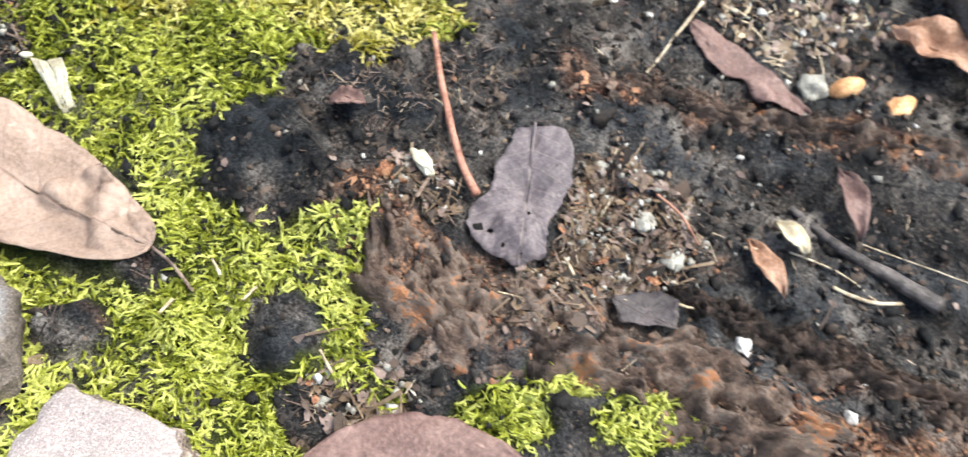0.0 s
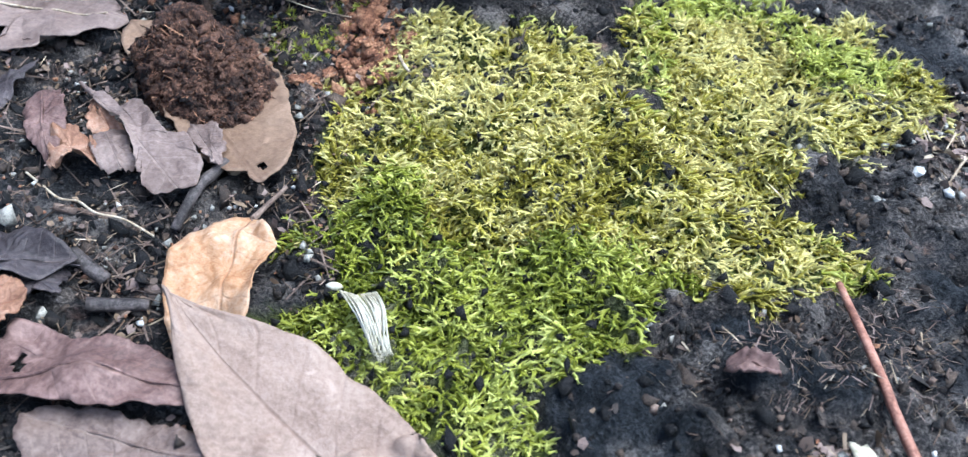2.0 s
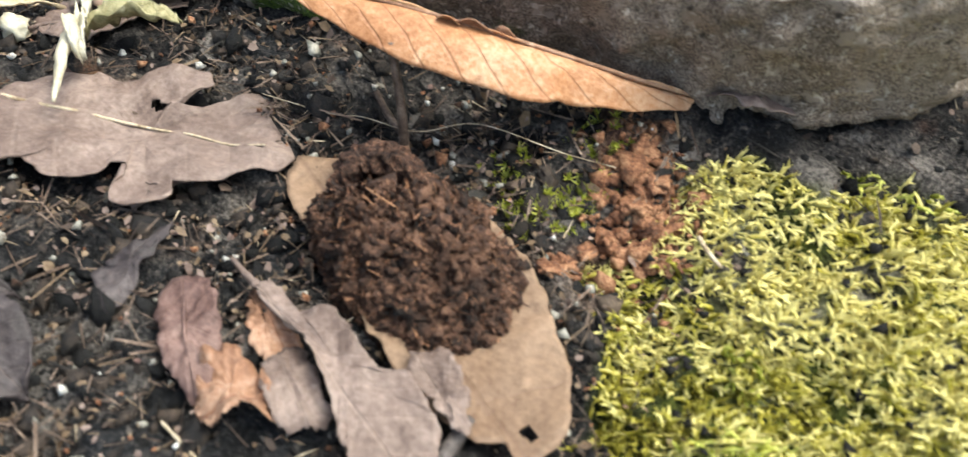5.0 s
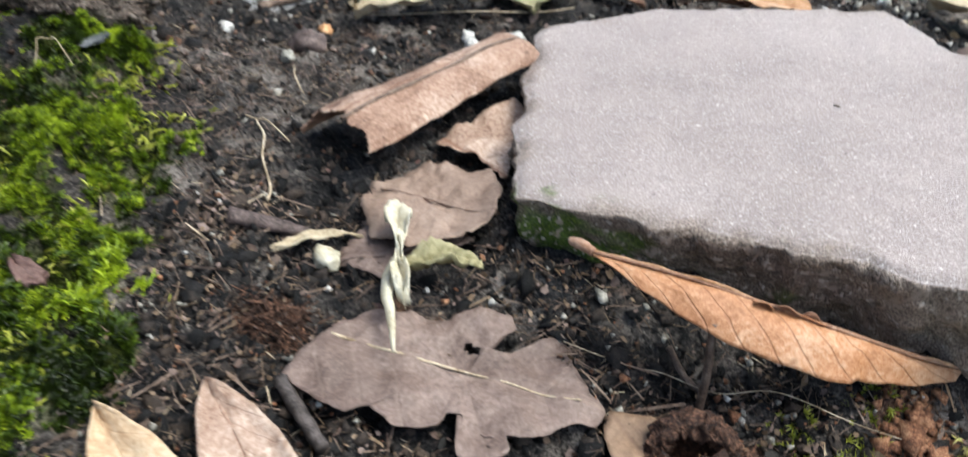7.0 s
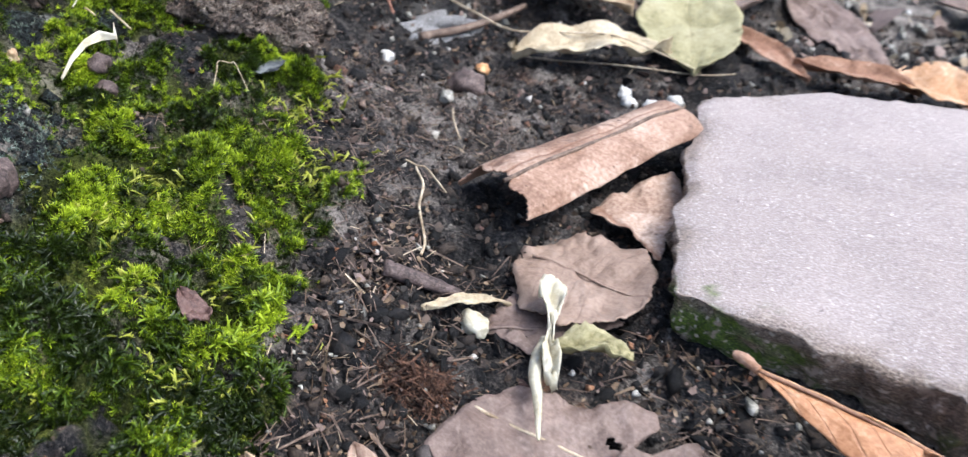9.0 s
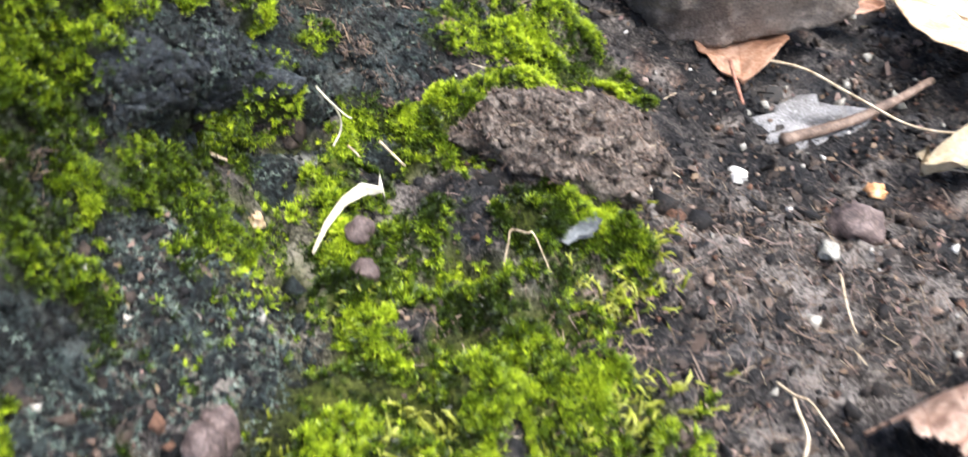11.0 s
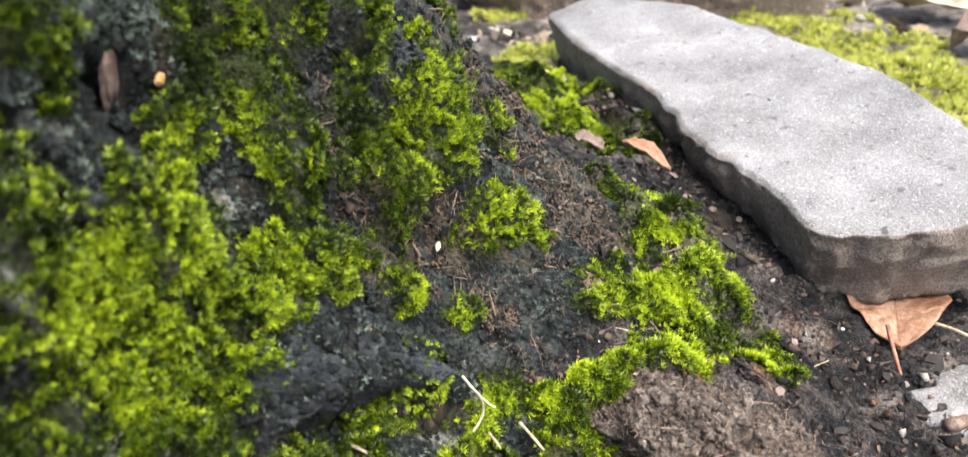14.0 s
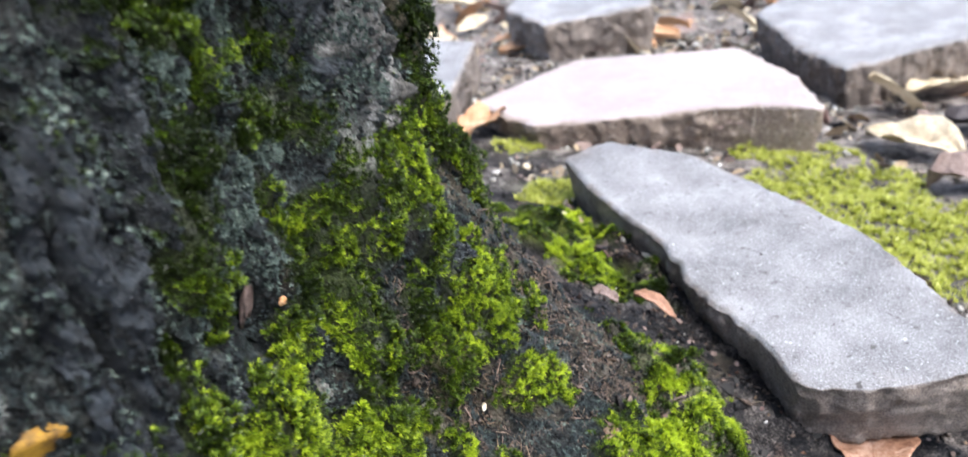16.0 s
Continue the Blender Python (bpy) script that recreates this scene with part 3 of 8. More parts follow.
# degrees round the trunk, their spread, height, its spread, thickness of the growth
TRUNK_MOSS = [(10, 5, 0.166, 0.016, 0.95), (36.5, 2.0, 0.122, 0.006, 0.7), (47.0, 1.2, 0.120, 0.010, 0.6), (33.5, 1.6, 0.138, 0.008, 0.6), (37.5, 1.3, 0.150, 0.012, 0.6), (16, 5, 0.152, 0.020, 1.0), (20, 4.5, 0.150, 0.017, 1.0), (18, 5, 0.134, 0.014, 0.95), (12, 4, 0.138, 0.018, 0.85), (25, 2.2, 0.166, 0.011, 0.8), (16, 3, 0.120, 0.009, 0.8),
              (30, 2.6, 0.150, 0.018, 0.95), (32, 1.8, 0.166, 0.010, 0.85), (26, 5, 0.130, 0.012, 1.0), (31.5, 3.2, 0.119, 0.011, 1.0), (34, 1.8, 0.106, 0.008, 1.0), (35.6, 1.1, 0.092, 0.005, 0.9),
              (42.4, 1.7, 0.143, 0.015, 1.0), (41.0, 2.2, 0.131, 0.011, 0.95), (41, 2.4, 0.170, 0.008, 0.75), (42.0, 2.6, 0.104, 0.010, 1.0), (44.3, 1.6, 0.096, 0.010, 0.9), (36.2, 1.3, 0.092, 0.005, 0.95), (43.8, 1.0, 0.155, 0.010, 0.6),
              (36.6, 1.3, 0.193, 0.012, 0.85), (36.2, 1.5, 0.178, 0.014, 0.8), (33.0, 1.3, 0.190, 0.010, 0.75), (39.4, 0.9, 0.182, 0.016, 0.6), (34.5, 1.0, 0.213, 0.008, 0.5), (32, 1.8, 0.186, 0.007, 0.8), (28, 2.6, 0.222, 0.008, 0.75), (18.8, 1.4, 0.215, 0.010, 0.65), (16.5, 1.2, 0.202, 0.008, 0.7),
              (31, 1.8, 0.222, 0.007, 0.7), (25, 2.6, 0.240, 0.010, 0.55), (35, 2, 0.242, 0.012, 0.5), (52.6, 1.3, 0.180, 0.030, 0.62), (49.5, 0.8, 0.215, 0.03, 0.5), (13.6, 1.3, 0.186, 0.008, 0.85), (17.5, 1.3, 0.186, 0.007, 0.6), (6, 3, 0.178, 0.010, 0.7),
              (40, 1.4, 0.205, 0.010, 0.45), (14, 3, 0.098, 0.010, 0.62), (8, 3, 0.108, 0.012, 0.6), (20, 3, 0.088, 0.007, 0.55), (28, 3.5, 0.084, 0.009, 0.50), (12, 2.5, 0.118, 0.008, 0.75), (34, 2.5, 0.075, 0.008, 0.5), (3, 4, 0.15, 0.02, 0.6), (22, 9, 0.262, 0.012, 0.6), (31, 5, 0.262, 0.010, 0.55),
              (45.2, 1.5, 0.145, 0.010, 0.95), (44.0, 1.6, 0.133, 0.010, 0.95), (41.1, 1.5, 0.131, 0.008, 0.85), (42.9, 1.8, 0.112, 0.007, 0.95), (44.4, 1.6, 0.105, 0.008, 0.90), (41.2, 1.6, 0.105, 0.006, 0.85), (42.2, 1.4, 0.170, 0.008, 0.80), (45.7, 1.3, 0.154, 0.008, 0.70)]
TRUNK_BARE = [(22.6, 1.7, 0.181, 0.012, 0.9), (15.4, 1.6, 0.173, 0.009, 0.7), (28.4, 1.1, 0.154, 0.006, 0.5), (35.2, 1.0, 0.142, 0.018, 0.8), (34.6, 1.0, 0.130, 0.008, 0.6), (38.2, 1.3, 0.112, 0.014, 0.9), (44.4, 1.3, 0.119, 0.006, 0.8),
              (52, 3.2, 0.110, 0.030, 0.8), (26, 6.5, 0.107, 0.007, 0.9), (43.6, 0.9, 0.158, 0.005, 0.6), (24, 4, 0.203, 0.014, 0.5), (31, 2.5, 0.203, 0.009, 0.5), (8, 4, 0.205, 0.020, 0.6), (8, 3, 0.122, 0.006, 0.6)]


def cushion(deg, z):
    """How far the moss swells out of the bark, from 0 to 1."""
    c, s = np.cos(np.radians(deg)) * 0.17, np.sin(np.radians(deg)) * 0.17
    return smooth(-0.55, 0.6, fbm(c * 120, s * 120, z * 85, 2, 211))


PLATES = []


def plate_lift(deg, z):
    out = 0 * deg
    for d0, d1, z0, z1, h, slant in PLATES:
        s = (z - z0) / (z1 - z0)
        v = (deg - slant * (s - 0.5) - (d0 + d1) / 2) / ((d1 - d0) / 2)
        rim = np.clip(np.minimum(1 - np.abs(v), np.minimum(s, 1 - s) * 2) * 3.0, 0, 1)
        out = np.maximum(out, h * rim**0.5)
    return out


PLACES = {}


def thing(name, at, label, category, group=""):
    ob = new(name)
    ob.location = at
    PLACES[ob] = Vector(at)
    return tagged(ob, label, category, group)


def finish(name, bm, material, at, shade=True):
    bmesh.ops.translate(bm, verts=bm.verts, vec=-Vector(at))
    me = bpy.data.meshes.new(name)
    bm.to_mesh(me)
    bm.free()
    me.materials.append(material)
    if shade:
        me.shade_smooth()
    return new(name, me)


def part(name, bm, material, parent, label=""):
    """One mesh under a thing, or under a part of it. The bmesh is in world places."""
    ob = finish(name, bm, material, PLACES[parent])
    ob.parent = parent
    if parent.parent is not None:
        ob.location = (0, 0, 0)
    PLACES[ob] = PLACES[parent]
    return tagged(ob, label)


def single(name, bm, material, at, label, category, group="", kind=""):
    ob = finish(name, bm, material, at)
    ob.location = at
    PLACES[ob] = Vector(at)
    return tagged(ob, label, category, group, kind)


def mesh_from(name, verts, faces, material, attrs=(), shade=True):
    """A large mesh from arrays: verts n x 3, faces m x 3 or m x 4."""
    me = bpy.data.meshes.new(name)
    verts, faces = np.asarray(verts, np.float32), np.asarray(faces, np.int32)
    me.vertices.add(len(verts))
    me.vertices.foreach_set("co", verts.ravel())
    k = faces.shape[1]
    me.loops.add(faces.size)
    me.loops.foreach_set("vertex_index", faces.ravel())
    me.polygons.add(len(faces))
    me.polygons.foreach_set("loop_start", np.arange(0, faces.size, k, dtype=np.int32))
    me.update(calc_edges=True)
    for key, values in attrs:
        a = me.attributes.new(key, "FLOAT", "POINT")
        a.data.foreach_set("value", np.asarray(values, np.float32))
    me.materials.append(material)
    if shade:
        me.shade_smooth()
    return me


def grid_faces(nu, nv, close=False):
    i, j = np.meshgrid(np.arange(nu - (0 if close else 1)), np.arange(nv - 1), indexing="ij")
    a, b = i * nv + j, ((i + 1) % nu) * nv + j
    return np.stack([a, b, b + 1, a + 1], -1).reshape(-1, 4)


def lump(radius, seed, rough=0.25, freq=1.3, stretch=(1, 1, 1), level=3, turn=0.0, lean=0.0):
    bm = bmesh.new()
    bmesh.ops.create_icosphere(bm, subdivisions=level, radius=1)
    m = Matrix.Rotation(turn, 3, "Z") @ Matrix.Rotation(lean, 3, "Y")
    for v in bm.verts:
        n = noise.noise(v.co * freq + Vector((seed * 3.1, seed, -seed))) + 0.5 * noise.noise(v.co * freq * 2.4 + Vector((seed, -seed * 2, 1)))
        c = v.co * (1 + rough * n)
        v.co = m @ Vector((c.x * stretch[0] * radius, c.y * stretch[1] * radius, c.z * stretch[2] * radius))
    return bm


def tube(points, radii, sides=8, wobble=0.0, seed=0):
    """A bent, tapered stem through points."""
    bm = bmesh.new()
    pts = [Vector(p) for p in points]
    dense, rad = [], []
    for k in range(len(pts) - 1):
        for s in range(6):
            t = s / 6
            a, b, c, d = pts[max(k - 1, 0)], pts[k], pts[k + 1], pts[min(k + 2, len(pts) - 1)]
            dense.append(0.5 * ((2 * b) + (c - a) * t + (2 * a - 5 * b + 4 * c - d) * t * t + (3 * b - a - 3 * c + d) * t**3))
            rad.append(radii[k] * (1 - t) + radii[k + 1] * t)
    dense.append(pts[-1])
    rad.append(radii[-1])
    rings = []
    for k, p in enumerate(dense):
        d = (dense[min(k + 1, len(dense) - 1)] - dense[max(k - 1, 0)]).normalized()
        side = d.cross(Vector((0.31, 0.2, 0.93))).normalized()
        up = side.cross(d)
        ring = []
        for s in range(sides):
            a = 2 * math.pi * s / sides
            r = rad[k] * (1 + wobble * noise.noise(Vector((k * 0.6, s * 0.9, seed * 5.7))))
            ring.append(bm.verts.new(p + (side * math.cos(a) + up * math.sin(a)) * r))
        rings.append(ring)
    for r0, r1 in zip(rings, rings[1:]):
        for s in range(sides):
            bm.faces.new((r0[s], r0[(s + 1) % sides], r1[(s + 1) % sides], r1[s]))
    bm.faces.new(rings[0][::-1])
    bm.faces.new(rings[-1])
    return bm


def sheet(place, nu, nv, thick=0.0004, keep=None):
    """A thin bent sheet: place(s, v) with s from 0 to 1 along and v from -1 to 1 across; keep() drops torn-off bits. UV holds s and v."""
    bm = bmesh.new()
    uv = bm.loops.layers.uv.new("UVMap")
    S, V = np.meshgrid(np.linspace(0, 1, nu), np.linspace(-1, 1, nv), indexing="ij")
    P = place(S, V)
    vs = [[bm.verts.new(P[i, j]) for j in range(nv)] for i in range(nu)]
    ok = np.ones((nu - 1, nv - 1), bool) if keep is None else keep((S[:-1, :-1] + S[1:, 1:]) / 2, (V[:-1, :-1] + V[1:, 1:]) / 2)
    for i in range(nu - 1):
        for j in range(nv - 1):
            if ok[i, j]:
                f = bm.faces.new((vs[i][j], vs[i][j + 1], vs[i + 1][j + 1], vs[i + 1][j]))
                for loop, (a, b) in zip(f.loops, ((i, j), (i, j + 1), (i + 1, j + 1), (i + 1, j))):
                    loop[uv].uv = (S[a, b], V[a, b] * 0.5 + 0.5)
    bmesh.ops.delete(bm, geom=[v for v in bm.verts if not v.link_faces], context="VERTS")
    bmesh.ops.remove_doubles(bm, verts=bm.verts, dist=1e-5)
    bmesh.ops.solidify(bm, geom=list(bm.faces), thickness=thick)
    return bm


FOOTPRINTS = []


def leaf(label, base, tip, width, material, lift=(0.003, 0.004, 0.003), cup=0.002, bend=0.0, fat=0.5, ragged=0.0, holes=(), seed=1, petiole=0.0,
         wave=0.0015, roll=0.0, point=0.8, taper=None, group="fallen leaves", rib=None, curl_tip=0.0, clip=(0.0, 1.0), fine=0.0014):
    """A fallen leaf from its base to its tip: blade, midrib and stalk. lift: heights over the ground at base, middle and tip;
    cup: how far the edges stand up; roll: tilt across, in metres at the edges; clip: the part of the blade that is left."""
    b, t = np.array(base, float), np.array(tip, float)
    ax = t - b
    length = np.hypot(*ax)
    ax = ax / length
    px = np.array((-ax[1], ax[0]))
    zb, zt = gz(*b), gz(*t)
    zm = gz(*((b + t) / 2))
    taper = point if taper is None else taper
    FOOTPRINTS.append(((b + t) / 2 + px * bend * 0.7, ax, px, length * 0.5, width * 0.5))

    def middle(s):
        q = b[:, None] + ax[:, None] * (s * length).ravel() + px[:, None] * (bend * 4 * s * (1 - s)).ravel()
        z = (zb + lift[0]) * (1 - s) * (1 - 2 * s) + 4 * (zm + lift[1]) * s * (1 - s) + (zt + lift[2]) * s * (2 * s - 1)
        return q.reshape(2, *s.shape), z + curl_tip * smooth(0.75, 1.0, s) ** 2

    def place(s0, v):
        s = clip[0] + s0 * (clip[1] - clip[0])
        q, z = middle(s)
        half = width / 2 * np.clip(np.sin(np.pi * np.clip(s, 0.002, 0.998) ** (0.5 / fat if fat < 0.5 else 1.0)) ** (point + (taper - point) * s), 0.02, 1)
        if fat > 0.5:
            half = width / 2 * np.clip(np.sin(np.pi * (1 - np.clip(1 - s, 0.002, 0.998) ** (0.5 / (1 - fat)))) ** (point + (taper - point) * s), 0.02, 1)
        edge = 1 + 0.05 * fbm(s * 9, np.sign(v) * 3, seed, 3, 71)
        w = v * half * edge
        x, y = q[0] + px[0] * w, q[1] + px[1] * w
        z = z + cup * np.abs(v) ** 1.7 * (0.6 + 0.8 * (0.5 + 0.5 * vnoise(s * 4, np.sign(v) * 2 + seed, seed))) + roll * v
        z = z + wave * fbm(s * 5, v * 1.6, seed, 3, 73) + 0.0004 * fbm(s * 26, v * 9, seed, 2, 75)
        z = np.maximum(z, ground(x, y) + 0.0017)
        return np.stack([x, y, z], -1)

    def keep(s, v):
        ok = np.ones(s.shape, bool)
        if ragged:
            ok &= (1 - np.abs(v)) * 1.6 + np.minimum(s, 1 - s) * 0.8 > ragged * (0.15 + 1.15 * fbm(s * 7, v * 3, seed, 2, 77, 0.4) + 0.06 * fbm(s * 40, v * 14, seed, 2, 78))
        for hs, hv, rs, rv in holes:
            ok &= ((s - hs) / rs) ** 2 + ((v - hv) / rv) ** 2 + 0.5 * fbm(s * 15, v * 6, seed, 2, 79) > 1
        return ok

    nu = int(np.clip(length / fine, 14, 110))
    nv = int(np.clip(width / fine, 9, 65)) | 1
    mid = (b + t) / 2
    ob = thing("fallen_leaf", (mid[0], mid[1], zm + lift[1]), label, "leaf", group)
    part("blade", sheet(place, nu, nv, 0.00045, keep if ragged or holes else None), material, ob)
    ss = np.linspace(max(clip[0], 0.03), min(clip[1], 0.95), 7)
    pts = place((ss - clip[0]) / (clip[1] - clip[0]), 0 * ss)
    r0 = 0.0004 + 0.004 * width
    if rib is not False:
        part("midrib", tube(pts, [r0 * (1 - 0.75 * k / 6) for k in range(7)], 6), rib or material, ob)
    if petiole:
        e = place(np.zeros(1), np.zeros(1))[0]
        p1 = b - ax * petiole * 0.5 + px * petiole * 0.08
        p2 = b - ax * petiole + px * petiole * 0.25
        part("stalk", tube([e, (*p1, max(gz(*p1) + 0.002, e[2] - 0.001)), (*p2, gz(*p2) + 0.001)], [r0 * 1.1, r0, r0 * 1.3], 6), rib or material, ob)
    return ob


def torn_leaf(label, base, tip, outline, material, lift=(0.003, 0.004, 0.003), cup=0.0015, seed=1, wave=0.0016, jag=0.02, rib=None, vein=(0.0, 1.0), group="fallen leaves", holes=(), stalk=()):
    """A torn piece of leaf. outline: its corners, along and across the line from base to tip, in parts of that length;
    jag: how ragged its edge is; vein: the stretch of midrib that is left; stalk: the far end of the stalk, in the same measure."""
    b, t = np.array(base, float), np.array(tip, float)
    ax = t - b
    length = np.hypot(*ax)
    ax = ax / length
    px = np.array((-ax[1], ax[0]))
    pts = np.array(outline, float)
    area = np.sum(pts[:, 0] * np.roll(pts[:, 1], -1) - np.roll(pts[:, 0], -1) * pts[:, 1])
    pts = pts if area > 0 else pts[::-1]
    ring = []
    for p, q in zip(pts, np.roll(pts, -1, 0)):
        n = max(2, int(np.hypot(*(q - p)) * length / 0.0007))
        ring += [p + (q - p) * k / n for k in range(n)]
    ring = np.array(ring)
    for _ in range(2):
        ring = 0.5 * ring + 0.25 * (np.roll(ring, 1, 0) + np.roll(ring, -1, 0))
    d = np.roll(ring, -1, 0) - np.roll(ring, 1, 0)
    d /= np.hypot(d[:, 0], d[:, 1])[:, None]
    rag = jag * (fbm(ring[:, 0] * 9, ring[:, 1] * 9, seed, 3, 401) + 0.5 * vnoise(ring[:, 0] * 50, ring[:, 1] * 50, seed, 403))
    ring = ring + np.stack([d[:, 1], -d[:, 0]], 1) * rag[:, None]
    mid = np.array((ring[:, 0].mean(), ring[:, 1].mean()))
    span = np.abs(ring[:, 1]).max()
    world = lambda q: b + ax * (q[..., 0:1] * length) + px * (q[..., 1:2] * length)
    zb, zm, zt = (gz(*(b + ax * length * k)) for k in (0.0, 0.5, 1.0))

    def high(q, f):
        sp = np.clip(q[..., 0], -0.1, 1.1)
        w = world(q)
        z = (zb + lift[0]) * (1 - sp) * (1 - 2 * sp) + 4 * (zm + lift[1]) * sp * (1 - sp) + (zt + lift[2]) * sp * (2 * sp - 1)
        z = z + cup * f**2 * (0.3 + vnoise(q[..., 0] * 4, q[..., 1] * 4, seed, 405)) + wave * fbm(q[..., 0] * 4, q[..., 1] * 4, seed, 3, 407) + 0.0004 * fbm(q[..., 0] * 20, q[..., 1] * 20, seed, 2, 409)
        return np.maximum(z, ground(w[..., 0], w[..., 1]) + 0.0014)
    rows = max(6, int(np.hypot(*(ring - mid).T).mean() * length / 0.0012))
    F = np.linspace(0.0, 1.0, rows)[:, None]
    Q = mid + (ring - mid)[None] * np.maximum(F, 0.02)[..., None]
    W, Zq = world(Q), high(Q, F + 0 * Q[..., 0])
    bm = bmesh.new()
    uv = bm.loops.layers.uv.new("UVMap")
    cols = len(ring)
    top, low = ([[bm.verts.new((*W[i, j], Zq[i, j] - drop)) for j in range(cols)] for i in range(rows)] for drop in (0.0, 0.0004))

    def face(corners, verts):
        f = bm.faces.new(verts)
        for loop, (m, o) in zip(f.loops, corners):
            loop[uv].uv = (Q[m, o, 0], Q[m, o, 1] / span * 0.5 + 0.5)
    for i in range(rows - 1):
        for j in range(cols):
            k = (j + 1) % cols
            c = (Q[i, j] + Q[i + 1, k]) / 2
            if any(((c[0] - hs) / rs) ** 2 + ((c[1] - hv) / rv) ** 2 < 1 for hs, hv, rs, rv in holes):
                continue
            ids = ((i, j), (i + 1, j), (i + 1, k), (i, k))
            face(ids, [top[m][o] for m, o in ids])
            face(ids[::-1], [low[m][o] for m, o in ids[::-1]])
    for j in range(cols):
        k = (j + 1) % cols
        face(((rows - 1, j), (rows - 1, j), (rows - 1, k), (rows - 1, k)), (top[-1][j], low[-1][j], low[-1][k], top[-1][k]))
    face([(0, j) for j in range(cols)], top[0])
    face([(0, j) for j in range(cols)][::-1], low[0][::-1])
    bmesh.ops.delete(bm, geom=[v for v in bm.verts if not v.link_faces], context="VERTS")
    at = world(mid)
    FOOTPRINTS.append((at, ax, px, length * np.ptp(ring[:, 0]) * 0.42, length * np.ptp(ring[:, 1]) * 0.40))
    ob = thing("fallen_leaf", (*at, gz(*at) + lift[1]), label, "leaf", group)
    part("blade", bm, material, ob)
    if rib is not False:
        q = np.stack([np.linspace(vein[0], vein[1], 8), 0.012 * np.sin(np.arange(8) * 1.1 + seed)], 1)
        w = world(q)
        part("midrib", tube(np.c_[w, high(q, np.full(8, 0.3)) + 0.0002], [0.0006 - 0.00005 * k for k in range(8)], 6), rib or material, ob)
    if stalk:
        q = np.array([(0.03, 0.0), (stalk[0] * 0.5, stalk[1] * 0.6), stalk])
        w = world(q)
        z = high(q, np.zeros(3))
        part("stalk", tube(np.c_[w, z + 0.0003], [0.0011, 0.0008, 0.0006], 6, 0.2), rib or material, ob)
    return ob

# ---- ground ----
def graded(lo, hi, step, out, grow=1.18):
    core = list(np.arange(lo, hi, step))
    left, d, x = [], step, lo
    while x > -out:
        d *= grow
        x -= d
        left.append(x)
    right, d, x = [], step, core[-1]
    while x < out:
        d *= grow
        x += d
        right.append(x)
    return np.array(left[::-1] + core + right)


gx, gy = graded(-0.56, 0.19, 0.0018, 40), graded(0.06, 0.56, 0.0018, 40)
X, Y = np.meshgrid(gx, gy, indexing="ij")
Z = ground(X, Y)
me = mesh_from("ground", np.stack([X, Y, Z], -1).reshape(-1, 3), grid_faces(len(gx), len(gy)), SOIL,
               [("rot", rot_mask(X, Y).ravel()), ("black", wet_black(X, Y).ravel()), ("silt", silt_mask(X, Y).ravel()), ("moss", np.maximum(np.maximum(moss_near(X, Y), moss_foot(X, Y)), moss_far(X, Y)).ravel()),
                ("crust", np.maximum(smooth(0.0, 0.5, blobs(X, Y, CRUST) + 0.5 * fbm(X * 90, Y * 90, 0, 3, 83)), (0.70 + 0.30 * smooth(0.50, 0.62, Y)) * smooth(-0.2, 0.7, np.maximum(blobs(X, Y, DRY), 2.2 * smooth(0.54, 0.72, Y + 0.1 * X)) + 0.6 * fbm(X * 70, Y * 70, 0, 4, 85))).ravel())])
tagged(new("ground", me), "black damp soil with rotting brown roots and moss", "ground", kind="structure")

# ---- the tree ----
tree = thing("tree", (*TRUNK, 0.06), "old tree trunk with dark furrowed bark grown over with moss", "tree")
da = np.concatenate([np.arange(-14, 74, 0.24), np.arange(74, 346, 2.0)])
dz = np.concatenate([np.arange(-0.02, 0.32, 0.0010), np.geomspace(0.332, 2.4, 60)])
A, H = np.meshgrid(da, dz, indexing="ij")
B = trunk_point(A, H)
lich = smooth(0.1, 0.5, 0.75 * np.exp(-((A - 40.0) / 2.6) ** 2 - ((H - 0.222) / 0.025) ** 2) + 0.45 * fbm(A * 0.5, H * 60, 0, 4, 89) - 0.12)
lich = np.maximum(lich, 0.12 * smooth(0.2, 0.7, fbm(A * 0.9, H * 190, 0, 4, 91) + 0.15))
brown = smooth(0.1, 0.5, np.exp(-((A - 38) / 4) ** 2 - ((H - 0.115) / 0.022) ** 2) + np.exp(-((A - 55) / 8) ** 2) + 0.4 * fbm(A * 0.6, H * 60, 0, 4, 93) - 0.15)
loc = np.array((*TRUNK, 0.06))
cap = np.array([[TRUNK[0], TRUNK[1], dz[-1] + 0.02]]) + 0 * B[:, -1]
B = np.concatenate([B, cap[:, None]], 1)
more = lambda a: np.concatenate([a, a[:, -1:]], 1)
A, H, lich, brown = more(A), more(H), more(lich), more(brown)
me = mesh_from("trunk", B.reshape(-1, 3) - loc, grid_faces(len(da), len(dz) + 1, True), BARK,
               [("moss", (0.85 * trunk_moss(A, H)).ravel()), ("lichen", lich.ravel()), ("crust", 0.6 * brown.ravel())])
ob = new("trunk", me)
ob.parent = tree
PLACES[ob] = PLACES[tree]


